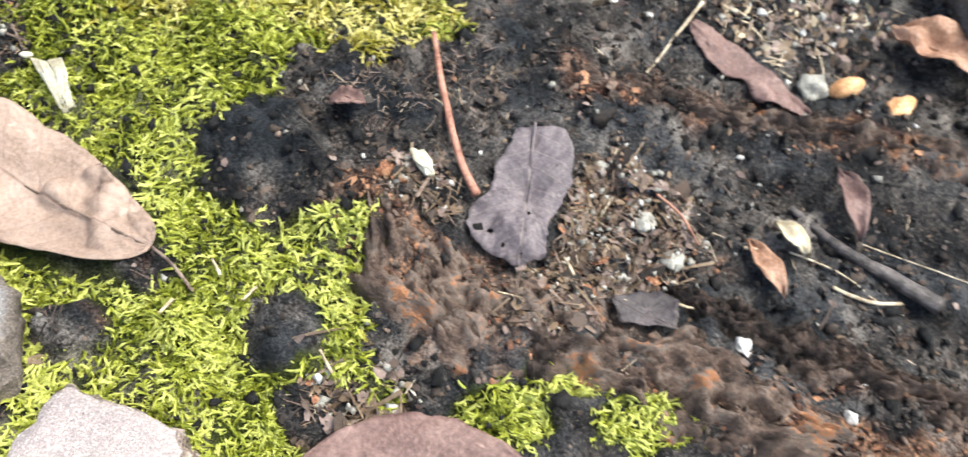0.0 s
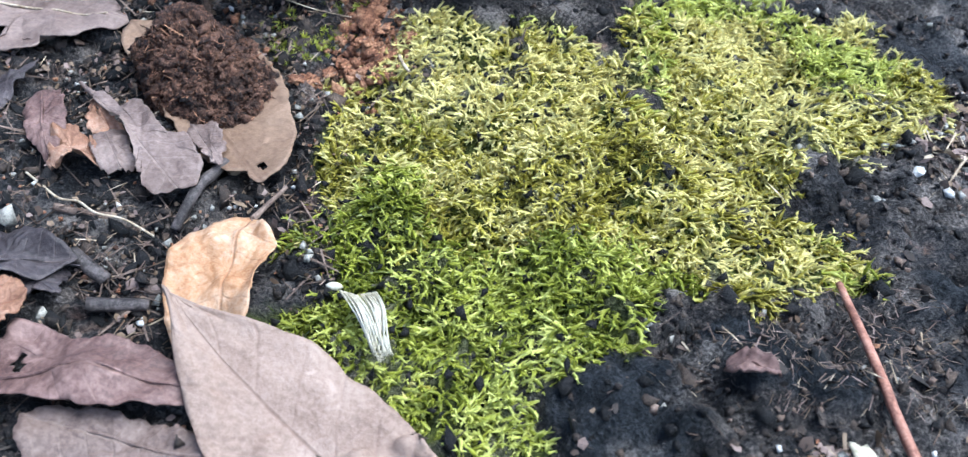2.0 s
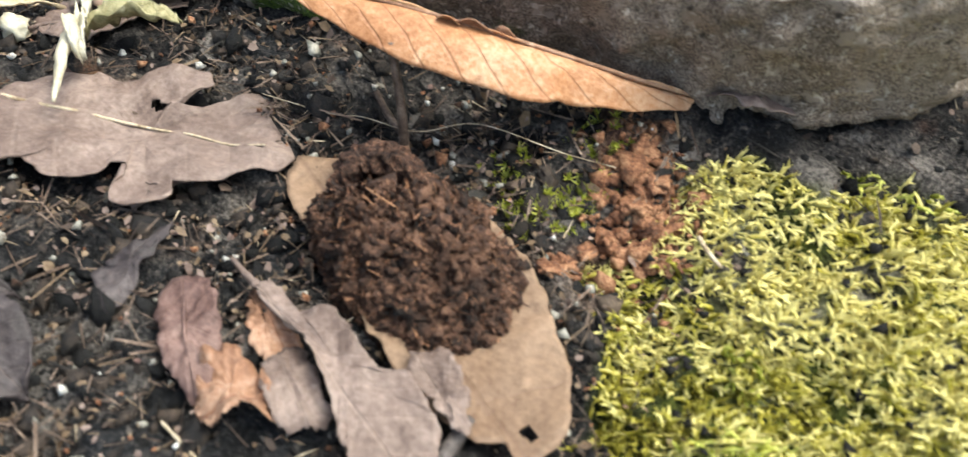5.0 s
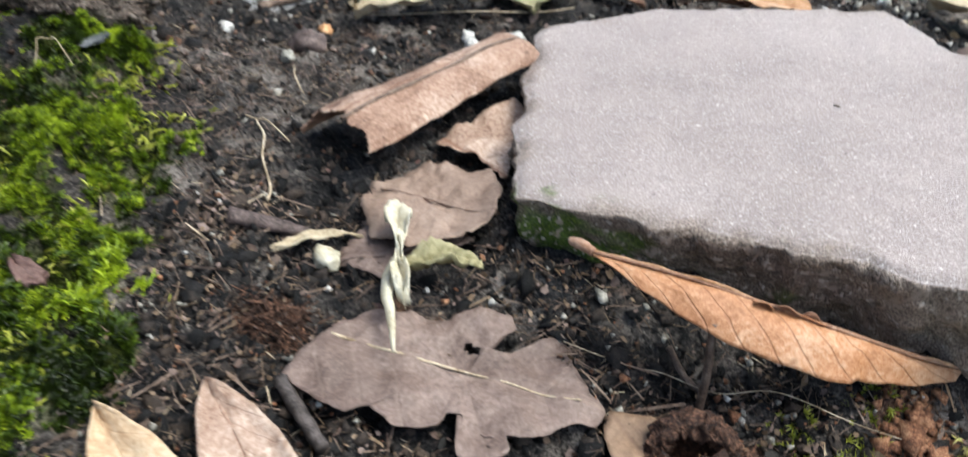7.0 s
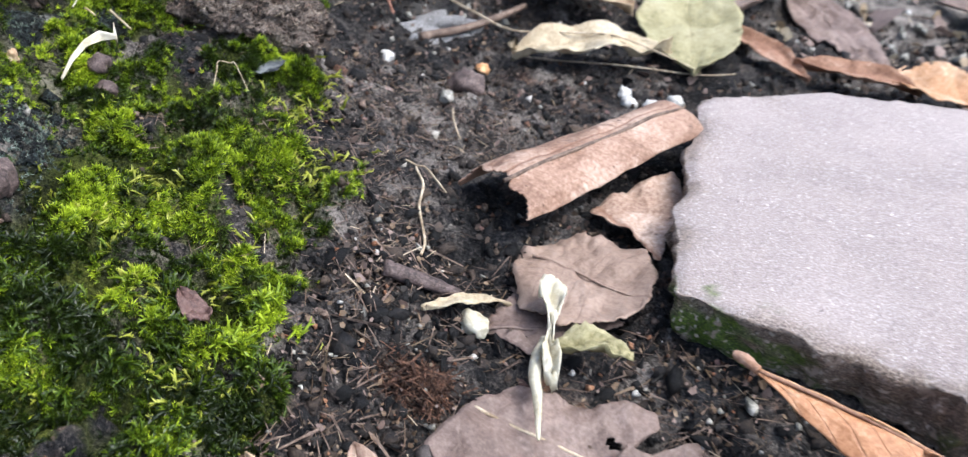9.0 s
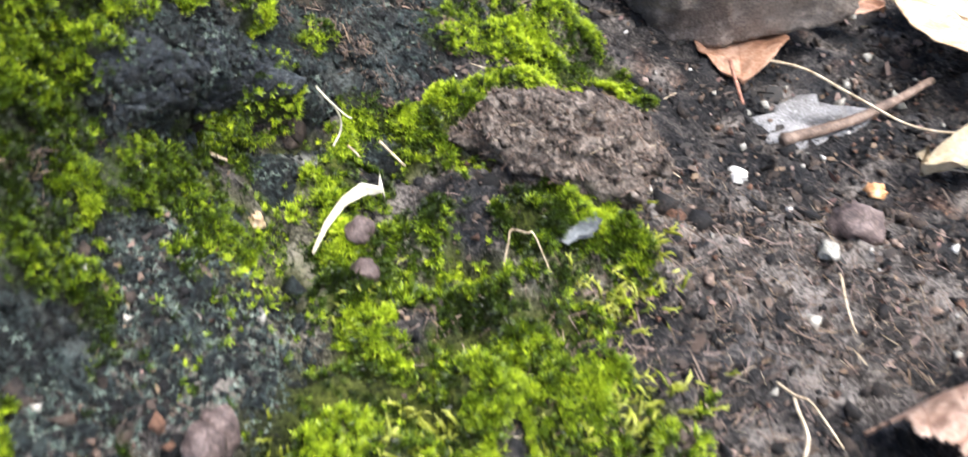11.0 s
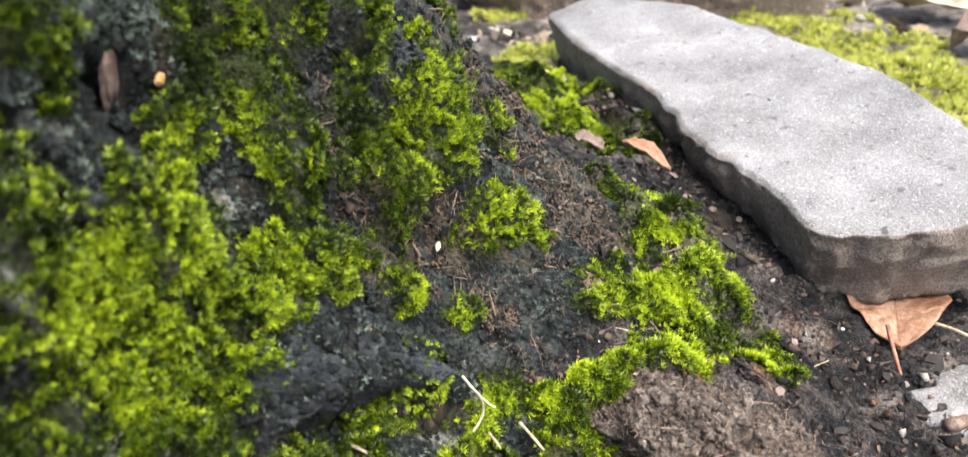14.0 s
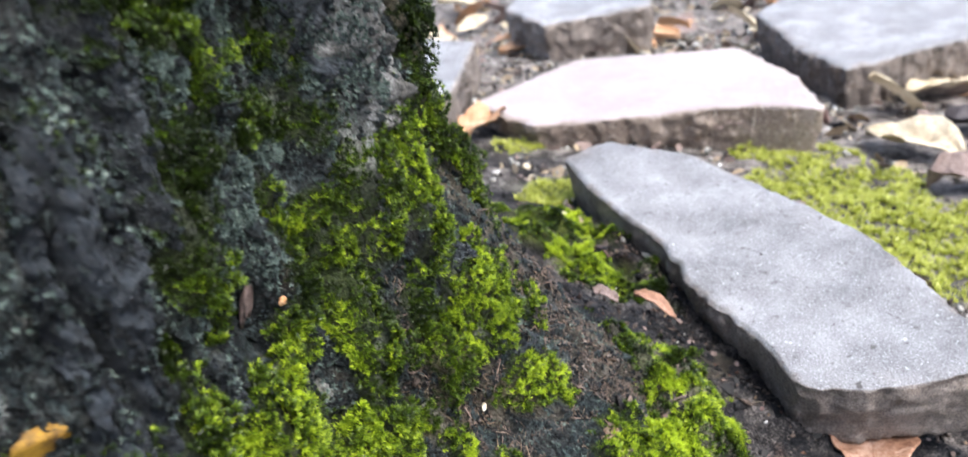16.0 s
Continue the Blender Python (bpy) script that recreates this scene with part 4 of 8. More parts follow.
def bark_plate(name, material, d0, d1, z0, z1, out, seed, label, slant=0.0):
    """A plate of bark that stands proud of the trunk, with a broken edge."""
    PLATES.append((d0, d1, z0, z1, out, slant))

    def place(s, v):
        z = z0 + (z1 - z0) * s
        d = (d0 + d1) / 2 + (d1 - d0) / 2 * v * (0.75 + 0.25 * np.sin(np.pi * s)) + slant * (s - 0.5)
        p = trunk_point(d, z)
        rim = np.clip(np.minimum(1 - np.abs(v), np.minimum(s, 1 - s) * 2) * 3.0, 0, 1)
        up = -0.003 + (out + 0.003) * rim**0.5 + 0.0030 * fbm(d * 0.6, z * 120, seed, 2, 201) + 0.0026 * fbm(p[..., 0] * 190, p[..., 1] * 190, p[..., 2] * 190 + seed, 5, 202, 0.7)
        n = np.stack([np.cos(np.radians(d)), np.sin(np.radians(d)), 0 * d], -1)
        return p + n * up[..., None]
    part(name, sheet(place, 84, 61, 0.0012, lambda s, v: np.minimum(1 - np.abs(v), np.minimum(s, 1 - s) * 2) > 0.10 + 0.12 * fbm(s * 6, v * 3, seed, 3, 203)), material, tree, label)


bark_plate("bark_plate", GREYPLATE, 36.6, 40.8, 0.203, 0.262, 0.0032, 1, "silver-grey weathered bark plate", -4.0)
bark_plate("bark_plate", DARKPLATE, 34.5, 37.5, 0.218, 0.290, 0.0030, 2, "blue-black bark plate", -4.0)
bark_plate("bark_plate", DARKPLATE, 5.5, 12.0, 0.165, 0.250, 0.0055, 3, "smooth blue-black bark plate", 2.5)
bark_plate("bark_plate", DARKPLATE, 14.5, 18.5, 0.205, 0.285, 0.0045, 4, "smooth blue-black bark plate", 2.0)
bark_plate("bark_plate", DARKPLATE, 14.0, 17.0, 0.164, 0.183, 0.0025, 5, "small black bark plate", 0.0)
bark_plate("bark_ledge", DARKPLATE, 18.0, 25.5, 0.101, 0.119, 0.0028, 6, "black cracked bark ledge", 1.0)
bark_plate("bark_ledge", DARKPLATE, 24.0, 32.6, 0.088, 0.110, 0.0042, 16, "black cracked bark ledge", 0.0)
bark_plate("bark_plate", DARKPLATE, 42.6, 44.6, 0.150, 0.163, 0.0022, 8, "small black bark plate", 0.0)
bark_plate("bark_plate", DARKPLATE, 42.8, 46.0, 0.112, 0.125, 0.0022, 9, "small black bark plate", 0.0)


# ---- stones ----
def stone(label, outline, top, foot, material, seed, rough=0.0022, tilt=(0.0, 0.0), overhang=0.003, name="stone_slab", green=(), group="broken stone slabs", chip=0.0015):
    """A broken slab. outline: corners of its top face; top, foot: heights at the middle; tilt: slope of the top along x and y."""
    pts = np.array(outline, float)
    mid = pts.mean(0)
    ring = []
    for a, b in zip(pts, np.roll(pts, -1, 0)):
        n = max(2, int(np.hypot(*(b - a)) / 0.0022))
        ring += [a + (b - a) * k / n for k in range(n)]
    ring = np.array(ring)
    for _ in range(3):
        ring = 0.5 * ring + 0.25 * (np.roll(ring, 1, 0) + np.roll(ring, -1, 0))
    out = ring - mid
    out /= np.hypot(out[:, 0], out[:, 1])[:, None]
    ring = ring + out * (rough * 0.9 * fbm(ring[:, 0] * 75, ring[:, 1] * 75, seed, 5, 101, 0.65) + 0.0007 * fbm(ring[:, 0] * 260, ring[:, 1] * 260, seed, 2, 102))[:, None]
    n = len(ring)
    size = np.hypot(*(ring - mid).T).mean()
    inner = [0.0] + list(np.linspace(0.08, 0.93, max(9, int(size / 0.005)))) + [0.955, 0.972, 0.985, 0.994, 1.0]
    rows, side = [], []

    def height(q):
        return top + tilt[0] * (q[:, 0] - mid[0]) + tilt[1] * (q[:, 1] - mid[1])
    for f in inner:
        q = mid + (ring - mid) * (f if f else 0.01)
        e = chip * smooth(1 - 0.0035 / size, 1.0, f) * (0.6 + 0.8 * (0.5 + 0.5 * fbm(q[:, 0] * 90, q[:, 1] * 90, seed, 3, 103)))
        z = height(q) + 0.0005 * fbm(q[:, 0] * 60, q[:, 1] * 60, seed, 5, 105, 0.65) - e
        rows.append(np.c_[q, z])
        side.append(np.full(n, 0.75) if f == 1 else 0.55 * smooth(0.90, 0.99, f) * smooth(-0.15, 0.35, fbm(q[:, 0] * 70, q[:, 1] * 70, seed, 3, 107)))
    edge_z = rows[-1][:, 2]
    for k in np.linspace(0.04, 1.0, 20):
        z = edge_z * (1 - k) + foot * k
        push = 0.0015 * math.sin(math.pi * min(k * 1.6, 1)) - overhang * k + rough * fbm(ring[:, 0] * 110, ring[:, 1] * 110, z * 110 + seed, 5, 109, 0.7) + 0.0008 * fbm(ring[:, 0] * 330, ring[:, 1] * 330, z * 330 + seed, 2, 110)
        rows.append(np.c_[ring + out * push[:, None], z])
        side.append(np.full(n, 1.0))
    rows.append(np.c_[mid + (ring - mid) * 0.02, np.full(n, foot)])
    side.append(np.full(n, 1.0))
    P = np.stack(rows, 1)
    at = np.array((mid[0], mid[1], foot))
    sides = np.stack(side, 1)
    gm = 0 * sides
    for a, b, zz, r, v in green:
        d = np.sqrt((P[..., 0] - a) ** 2 + (P[..., 1] - b) ** 2 + (P[..., 2] - zz) ** 2)
        gm = np.maximum(gm, v * smooth(0.1, 0.5, 1 - d / r + 0.5 * fbm(P[..., 0] * 150, P[..., 1] * 150, P[..., 2] * 150, 3, 113)))
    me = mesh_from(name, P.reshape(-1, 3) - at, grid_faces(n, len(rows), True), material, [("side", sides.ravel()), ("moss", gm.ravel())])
    ob = new(name, me)
    ob.location = at
    return tagged(ob, label, "stone", group)


SLAB_A = [(-0.3013, 0.4671), (-0.2930, 0.40), (-0.2854, 0.3435), (-0.20, 0.3330), (-0.135, 0.3180), (-0.09, 0.328), (-0.055, 0.385), (-0.131, 0.454), (-0.147, 0.4735), (-0.1646, 0.5089),
          (-0.2023, 0.5024), (-0.2551, 0.4953)]
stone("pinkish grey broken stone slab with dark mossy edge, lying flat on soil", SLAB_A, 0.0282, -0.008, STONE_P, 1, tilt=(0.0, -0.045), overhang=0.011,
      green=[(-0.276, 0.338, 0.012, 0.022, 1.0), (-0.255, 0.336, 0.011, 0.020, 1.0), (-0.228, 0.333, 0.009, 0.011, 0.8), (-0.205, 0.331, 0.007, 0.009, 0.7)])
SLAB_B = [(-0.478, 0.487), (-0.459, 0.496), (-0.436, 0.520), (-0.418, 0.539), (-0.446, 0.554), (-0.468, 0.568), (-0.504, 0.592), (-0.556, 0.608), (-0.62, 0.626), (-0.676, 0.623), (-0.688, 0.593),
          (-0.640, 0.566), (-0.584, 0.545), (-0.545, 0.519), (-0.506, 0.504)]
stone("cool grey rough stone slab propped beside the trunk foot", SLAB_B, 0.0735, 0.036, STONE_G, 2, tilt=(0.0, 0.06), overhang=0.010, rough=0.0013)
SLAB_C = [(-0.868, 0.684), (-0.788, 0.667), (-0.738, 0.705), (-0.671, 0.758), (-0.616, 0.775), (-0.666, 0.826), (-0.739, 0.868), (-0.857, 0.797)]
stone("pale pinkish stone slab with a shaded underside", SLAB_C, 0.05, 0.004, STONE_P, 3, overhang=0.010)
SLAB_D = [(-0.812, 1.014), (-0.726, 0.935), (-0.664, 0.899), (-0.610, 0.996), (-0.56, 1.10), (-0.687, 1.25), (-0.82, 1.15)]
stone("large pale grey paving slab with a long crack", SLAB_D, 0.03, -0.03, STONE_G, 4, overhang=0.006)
stone("pale grey upright stone block", [(-1.028, 0.775), (-0.967, 0.784), (-0.905, 0.705), (-0.872, 0.655), (-0.93, 0.64), (-1.02, 0.70)], 0.06, 0.0, STONE_G, 5, name="stone_block")
stone("pale grey stone slab among leaves", [(-0.984, 0.894), (-0.915, 0.985), (-1.0, 1.09), (-1.12, 1.02), (-1.076, 0.93)], 0.04, -0.02, STONE_G, 6)
stone("grey rough stone with a rounded edge", [(0.183, 0.275), (0.190, 0.246), (0.205, 0.228), (0.26, 0.22), (0.28, 0.28), (0.22, 0.31)], -0.055, -0.09, STONE_G, 7, name="stone", rough=0.003)
stone("flat light grey stone beside moss", [(-0.150, 0.120), (-0.136, 0.112), (-0.133, 0.095), (-0.142, 0.078), (-0.19, 0.07), (-0.20, 0.11)], -0.032, -0.06, STONE_G, 8, name="stone")
stone("purplish grey stone chunk in moss", [(-0.117, 0.086), (-0.097, 0.079), (-0.080, 0.070), (-0.075, 0.045), (-0.12, 0.040), (-0.125, 0.065)], -0.036, -0.07, STONE_P, 9, name="stone")


# ---- rotten roots half sunk in the soil ----
def rotten_root(label, path, wide, high, seed, dark=0.0):
    """An old root worn down to a ridge of soft, streaked wood; it sinks into the soil at its edges."""
    q = np.array(path, float)
    k = np.linspace(0, 1, len(q))
    S, A = np.meshgrid(np.linspace(0, 1, 170), np.linspace(-1, 1, 41), indexing="ij")
    cx, cy = np.interp(S, k, q[:, 0]), np.interp(S, k, q[:, 1])
    dx, dy = np.gradient(cx, axis=0), np.gradient(cy, axis=0)
    d = np.hypot(dx, dy)
    w = wide * (0.75 + 0.45 * fbm(S * 7, 0.0, seed, 3, 301)) * np.minimum(1, 8 * S + 0.2)
    x, y = cx - dy / d * w * A, cy + dx / d * w * A
    streak = fbm(S * 26, A * 5, seed, 4, 303, 0.65)
    split = np.abs(fbm(S * 15, A * 4.5, seed + 4, 3, 311, 0.6))
    z = ground_low(x, y) - 0.0025 + high * np.sqrt(np.clip(1 - A * A, 0, 1)) * (1.0 + 0.35 * fbm(S * 12, A * 2, seed, 3, 305)) + 0.0026 * streak + 0.0032 * fbm(x * 150, y * 150, seed, 4, 307, 0.68) - 0.0034 * (1 - smooth(0.0, 0.22, split))
    z = z + 0.0024 * fbm(x * 32, y * 32, 0, 4, 5)
    at = np.array((q[:, 0].mean(), q[:, 1].mean(), float(z.mean())))
    tone = np.clip(0.54 - dark + 0.42 * fbm(x * 60, y * 60, seed, 5, 309, 0.65) + 0.18 * streak - 0.22 * (1 - smooth(0.0, 0.18, split)), 0, 1)
    me = mesh_from("rotten_root", np.stack([x, y, z], -1).reshape(-1, 3) - at, grid_faces(*S.shape), ROOTWOOD, [("tint", tone.ravel())])
    ob = new("rotten_root", me)
    ob.location = at
    return tagged(ob, label, "root", "rotten roots")


rotten_root("orange-brown rotten root streaked with pale wood, sunk in soil", [(-0.034, 0.150), (-0.024, 0.130), (-0.006, 0.117), (0.015, 0.116), (0.035, 0.110), (0.060, 0.103), (0.090, 0.092), (0.135, 0.078), (0.24, 0.04)], 0.0175, 0.0100, 1)
rotten_root("dark red-brown rotten root ridge in black soil", ROOT_2, 0.0125, 0.0085, 2, 0.10)
rotten_root("blackish worn root ridge beside wet soil", [(0.062, 0.134), (0.092, 0.122), (0.125, 0.108), (0.17, 0.090), (0.24, 0.066)], 0.0100, 0.0070, 3, 0.30)

# ---- fallen leaves ----
leaf("large tan leaf with a dark midrib, lying on moss", (-0.1018, 0.1325), (-0.1868, 0.1800), 0.040, TAN, (0.003, 0.007, 0.0165), 0.002, bend=0.0035, fat=0.46, point=0.42, taper=1.15, petiole=0.018, seed=2, rib=BROWNTWIG)
torn_leaf("glossy orange-tan leaf with wavy edges beside moss", (-0.1780, 0.2156), (-0.1771, 0.1642), [(0, 0), (0.05, -0.08), (0.13, -0.17), (0.22, -0.29), (0.36, -0.35), (0.50, -0.34), (0.70, -0.27), (0.87, -0.16), (0.97, -0.05), (1.0, 0.08), (0.82, 0.15), (0.65, 0.20), (0.45, 0.17), (0.35, 0.20), (0.26, 0.22), (0.18, 0.17), (0.06, 0.06)], ORANGE,
          (0.006, 0.007, 0.003), 0.0042, 3, 0.003, 0.006, BROWNTWIG, (0.0, 0.1), stalk=(-0.22, 0.12))
torn_leaf("dark grey leaf with small holes on wet soil", (0.0185, 0.1862), (0.0115, 0.1328), [(0.06, -0.12), (0.0, 0.0), (0.02, 0.17), (0.14, 0.25), (0.39, 0.27), (0.63, 0.19), (0.72, 0.14), (0.92, 0.16), (1.0, -0.04), (0.94, -0.19), (0.86, -0.30), (0.78, -0.36), (0.66, -0.32), (0.56, -0.22), (0.33, -0.22), (0.18, -0.15)], GREY,
          (0.004, 0.006, 0.004), 0.003, 4, 0.0025, 0.012, holes=[(0.66, 0.02, 0.013, 0.012), (0.88, -0.10, 0.012, 0.02), (0.80, -0.20, 0.016, 0.02), (0.30, 0.15, 0.01, 0.01), (0.93, 0.0, 0.02, 0.012)])
torn_leaf("brown leaf mostly under a crust of soil", (-0.2480, 0.2950), (-0.1789, 0.2267), [(0, 0), (0.03, 0.05), (0.12, 0.11), (0.3, 0.24), (0.5, 0.29), (0.68, 0.26), (0.87, 0.19), (0.97, 0.10), (1.0, 0.0), (0.96, -0.03), (0.93, -0.02), (0.90, -0.07), (0.70, -0.12), (0.4, -0.09), (0.2, -0.09), (0.06, -0.06)], PEACH,
          (0.004, 0.007, 0.006), 0.002, 5, 0.002, 0.010, holes=[(0.93, 0.035, 0.022, 0.012), (0.24, 0.10, 0.105, 0.085)])
torn_leaf("brown torn leaf piece beside a crust of soil", (-0.2047, 0.2437), (-0.1912, 0.2285), [(-0.1, -0.04), (0.01, 0.32), (0.55, 0.25), (1.0, 0.0), (0.67, -0.10), (0.22, -0.14)], BROWN, (0.008, 0.008, 0.006), 0.001, 66, 0.001, 0.04, False)
torn_leaf("grey-brown leaf torn to a strip, with a slim stalk", (-0.2440, 0.2560), (-0.2028, 0.2207), [(0, 0), (0.06, 0.05), (0.25, 0.07), (0.34, 0.15), (0.48, 0.16), (0.69, 0.15), (0.73, 0.23), (0.99, 0.19), (1.08, 0.10), (1.05, 0.02), (1.02, -0.11), (0.94, -0.14), (0.74, -0.08), (0.53, -0.01), (0.40, 0.0), (0.29, -0.01), (0.15, -0.02)], BROWN,
          (0.006, 0.012, 0.009), 0.002, 6, 0.0015, 0.012, False, stalk=(-0.20, 0.0))
torn_leaf("rusty brown leaf scrap with an orange tip", (-0.2587, 0.2540), (-0.2450, 0.2276), [(0.03, -0.12), (-0.01, 0.09), (0.15, 0.2), (0.40, 0.25), (0.70, 0.20), (1.0, 0.08), (1.0, -0.05), (0.74, -0.18), (0.37, -0.20), (0.15, -0.2)], WINE, (0.004, 0.008, 0.004), 0.003, 7, 0.002, 0.02)
torn_leaf("pinkish brown leaf scrap, creased and torn", (-0.2437, 0.2235), (-0.2306, 0.2309), [(0, 0), (0.15, 0.5), (0.28, 0.72), (0.61, 0.88), (0.9, 0.5), (1.0, 0.15), (0.96, -0.36), (0.61, -0.33), (0.27, -0.38)], RUST, (0.004, 0.006, 0.005), 0.003, 8, 0.002, 0.04, False)
torn_leaf("pale tan leaf scrap, torn", (-0.2354, 0.2432), (-0.2232, 0.2279), [(0.3, -0.22), (0.04, 0.21), (0.43, 0.29), (0.8, 0.3), (1.10, 0.24), (1.13, 0.12), (0.95, -0.25), (0.66, -0.30)], BROWN, (0.005, 0.007, 0.005), 0.002, 9, 0.0015, 0.04, False)
torn_leaf("rusty leaf scrap spotted with small holes", (-0.2447, 0.2562), (-0.2334, 0.2437), [(-0.05, -0.08), (0.3, 0.08), (0.58, 0.14), (1.02, 0.23), (1.05, 0.0), (1.14, -0.33), (0.85, -0.34), (0.55, -0.30), (0.2, -0.2)], RUST, (0.004, 0.006, 0.004), 0.002, 10, 0.0015, 0.05, False, holes=[(0.5, -0.05, 0.06, 0.04)])
torn_leaf("dark purple torn leaf piece on soil", (-0.2660, 0.2668), (-0.2730, 0.2440), [(0, 0), (0.34, 0.14), (0.62, 0.12), (0.85, 0.18), (1.05, 0.16), (0.98, -0.02), (0.83, -0.27), (0.60, -0.15), (0.30, -0.08)], DARK, (0.005, 0.007, 0.004), 0.003, 11, 0.002, 0.03, False)
leaf("dark rounded leaf on soil", (-0.302, 0.233), (-0.278, 0.222), 0.020, DARK, (0.003, 0.005, 0.003), 0.002, seed=12, point=0.5)
leaf("dark grey leaf scrap on soil", (-0.307, 0.235), (-0.292, 0.243), 0.009, DARK, (0.003, 0.004, 0.003), 0.002, seed=13, point=0.5, ragged=0.3)
leaf("yellowish tan leaf with dark spots, lifted edge", (-0.366, 0.2500), (-0.305, 0.2020), 0.024, LIGHTTAN, (0.006, 0.008, 0.007), 0.003, seed=14, petiole=0.008)
leaf("pinkish cream blotched leaf, lifted over soil", (-0.3450, 0.2650), (-0.2875, 0.1950), 0.023, PINKISH, (0.010, 0.012, 0.010), 0.003, seed=15, point=0.6, bend=0.004)
torn_leaf("broad grey-brown lobed leaf with a pale midrib, torn and holed", (-0.3255, 0.2968), (-0.2489, 0.2949), [(-0.10, -0.23), (-0.05, -0.13), (-0.02, 0.0), (0.05, 0.08), (0.09, 0.18), (0.22, 0.20), (0.37, 0.20), (0.48, 0.27), (0.59, 0.29), (0.64, 0.25), (0.58, 0.14), (0.54, 0.11), (0.61, 0.12), (0.69, 0.17), (0.76, 0.20), (0.78, 0.31), (0.81, 0.31), (0.86, 0.14), (0.92, 0.09), (1.01, 0.0), (0.99, -0.09),
           (0.92, -0.09), (0.85, -0.15), (0.78, -0.22), (0.70, -0.22), (0.73, -0.27), (0.67, -0.35), (0.57, -0.35), (0.55, -0.20), (0.49, -0.20), (0.47, -0.26), (0.40, -0.29), (0.33, -0.32), (0.22, -0.25), (0.18, -0.33), (0.09, -0.31), (-0.02, -0.27)], BROWN,
          (0.004, 0.006, 0.005), 0.003, 16, 0.0035, 0.008, STRAW, (0.0, 0.92), holes=[(0.50, 0.105, 0.035, 0.016)])
torn_leaf("khaki torn leaf tucked against the stone slab", (-0.3329, 0.3580), (-0.2900, 0.3493), [(-0.08, 0.05), (0.05, 0.25), (0.20, 0.36), (0.45, 0.50), (0.70, 0.52), (0.93, 0.25), (1.0, 0.0), (0.95, -0.24), (0.62, -0.56), (0.25, -0.50), (0.05, -0.28)], TAN, (0.005, 0.006, 0.004), 0.003, 18, 0.002, 0.02, vein=(0.05, 0.9))
torn_leaf("brown torn leaf piece lying below another leaf", (-0.3325, 0.3220), (-0.2963, 0.3441), [(0.0, 0.02), (0.12, 0.25), (0.29, 0.40), (0.86, 0.18), (1.0, 0.0), (0.77, -0.16), (0.50, -0.20), (0.32, -0.26), (0.12, -0.14)], BROWN, (0.003, 0.004, 0.003), 0.002, 65, 0.001, 0.02)
leaf("narrow pale leaf strip on soil", (-0.352, 0.318), (-0.329, 0.337), 0.005, CREAM, (0.003, 0.004, 0.003), 0.001, seed=19, ragged=0.3)
torn_leaf("pale pinkish leaf wedged under a rolled leaf", (-0.3191, 0.3915), (-0.2938, 0.3750), [(-0.02, -0.12), (-0.1, 0.4), (-0.05, 1.2), (0.30, 1.1), (0.60, 0.70), (1.03, -0.03), (0.53, 0.0)], PINKISH, (0.006, 0.006, 0.004), 0.002, 20, 0.001, 0.02, False)
torn_leaf("dark grey leaf with a curled tip lying on soil", (-0.2480, 0.1835), (-0.2206, 0.1933), [(0.0, 0.30), (0.12, 0.48), (0.35, 0.48), (0.64, 0.44), (0.78, 0.22), (1.02, 0.03), (0.97, -0.05), (0.70, -0.25), (0.40, -0.30), (0.10, -0.30), (-0.08, 0.0)], DARK, (0.005, 0.009, 0.006), 0.003, 21, 0.0022, 0.012)
torn_leaf("dark torn leaf piece on soil", (-0.2350, 0.1800), (-0.2227, 0.1899), [(0.01, 0.10), (0.54, 0.15), (1.06, 0.12), (0.90, -0.16), (0.80, -0.55), (0.47, -0.34), (0.2, -0.2)], DARK, (0.003, 0.005, 0.004), 0.002, 22, 0.001, 0.05, False)
torn_leaf("pinkish brown leaf with a torn hole", (-0.2290, 0.1548), (-0.1713, 0.1613), [(-0.08, 0.02), (-0.02, 0.17), (0.08, 0.18), (0.10, 0.26), (0.20, 0.26), (0.37, 0.17), (0.51, 0.18), (0.67, 0.17), (0.86, 0.11), (0.95, 0.07), (1.0, -0.02), (0.90, -0.09), (0.55, -0.15), (0.36, -0.13), (0.22, -0.10), (0.02, -0.12)], WINE,
          (0.006, 0.009, 0.006), 0.003, 23, 0.0025, 0.010, holes=[(0.17, 0.07, 0.025, 0.05)])
torn_leaf("pale pinkish leaf piece under a brown leaf", (-0.2150, 0.1480), (-0.1700, 0.1460), [(0.0, 0.0), (0.2, 0.12), (0.6, 0.15), (1.0, 0.12), (1.1, -0.1), (0.7, -0.30), (0.2, -0.28)], BROWN, (0.003, 0.004, 0.003), 0.002, 67, 0.0015, 0.02)
torn_leaf("rusty leaf corner bent over a brown leaf", (-0.2400, 0.1660), (-0.2217, 0.1756), [(0.0, 0.45), (0.40, 0.30), (0.80, 0.35), (1.0, 0.0), (0.68, -0.40), (0.50, -0.56), (0.1, -0.45), (-0.1, 0.0)], RUST, (0.008, 0.012, 0.011), 0.002, 24, 0.0012, 0.03, False)
leaf("pinkish grey leaf scrap on soil", (-0.285, 0.283), (-0.268, 0.283), 0.012, BROWN, (0.003, 0.004, 0.003), 0.001, seed=26, ragged=0.3)
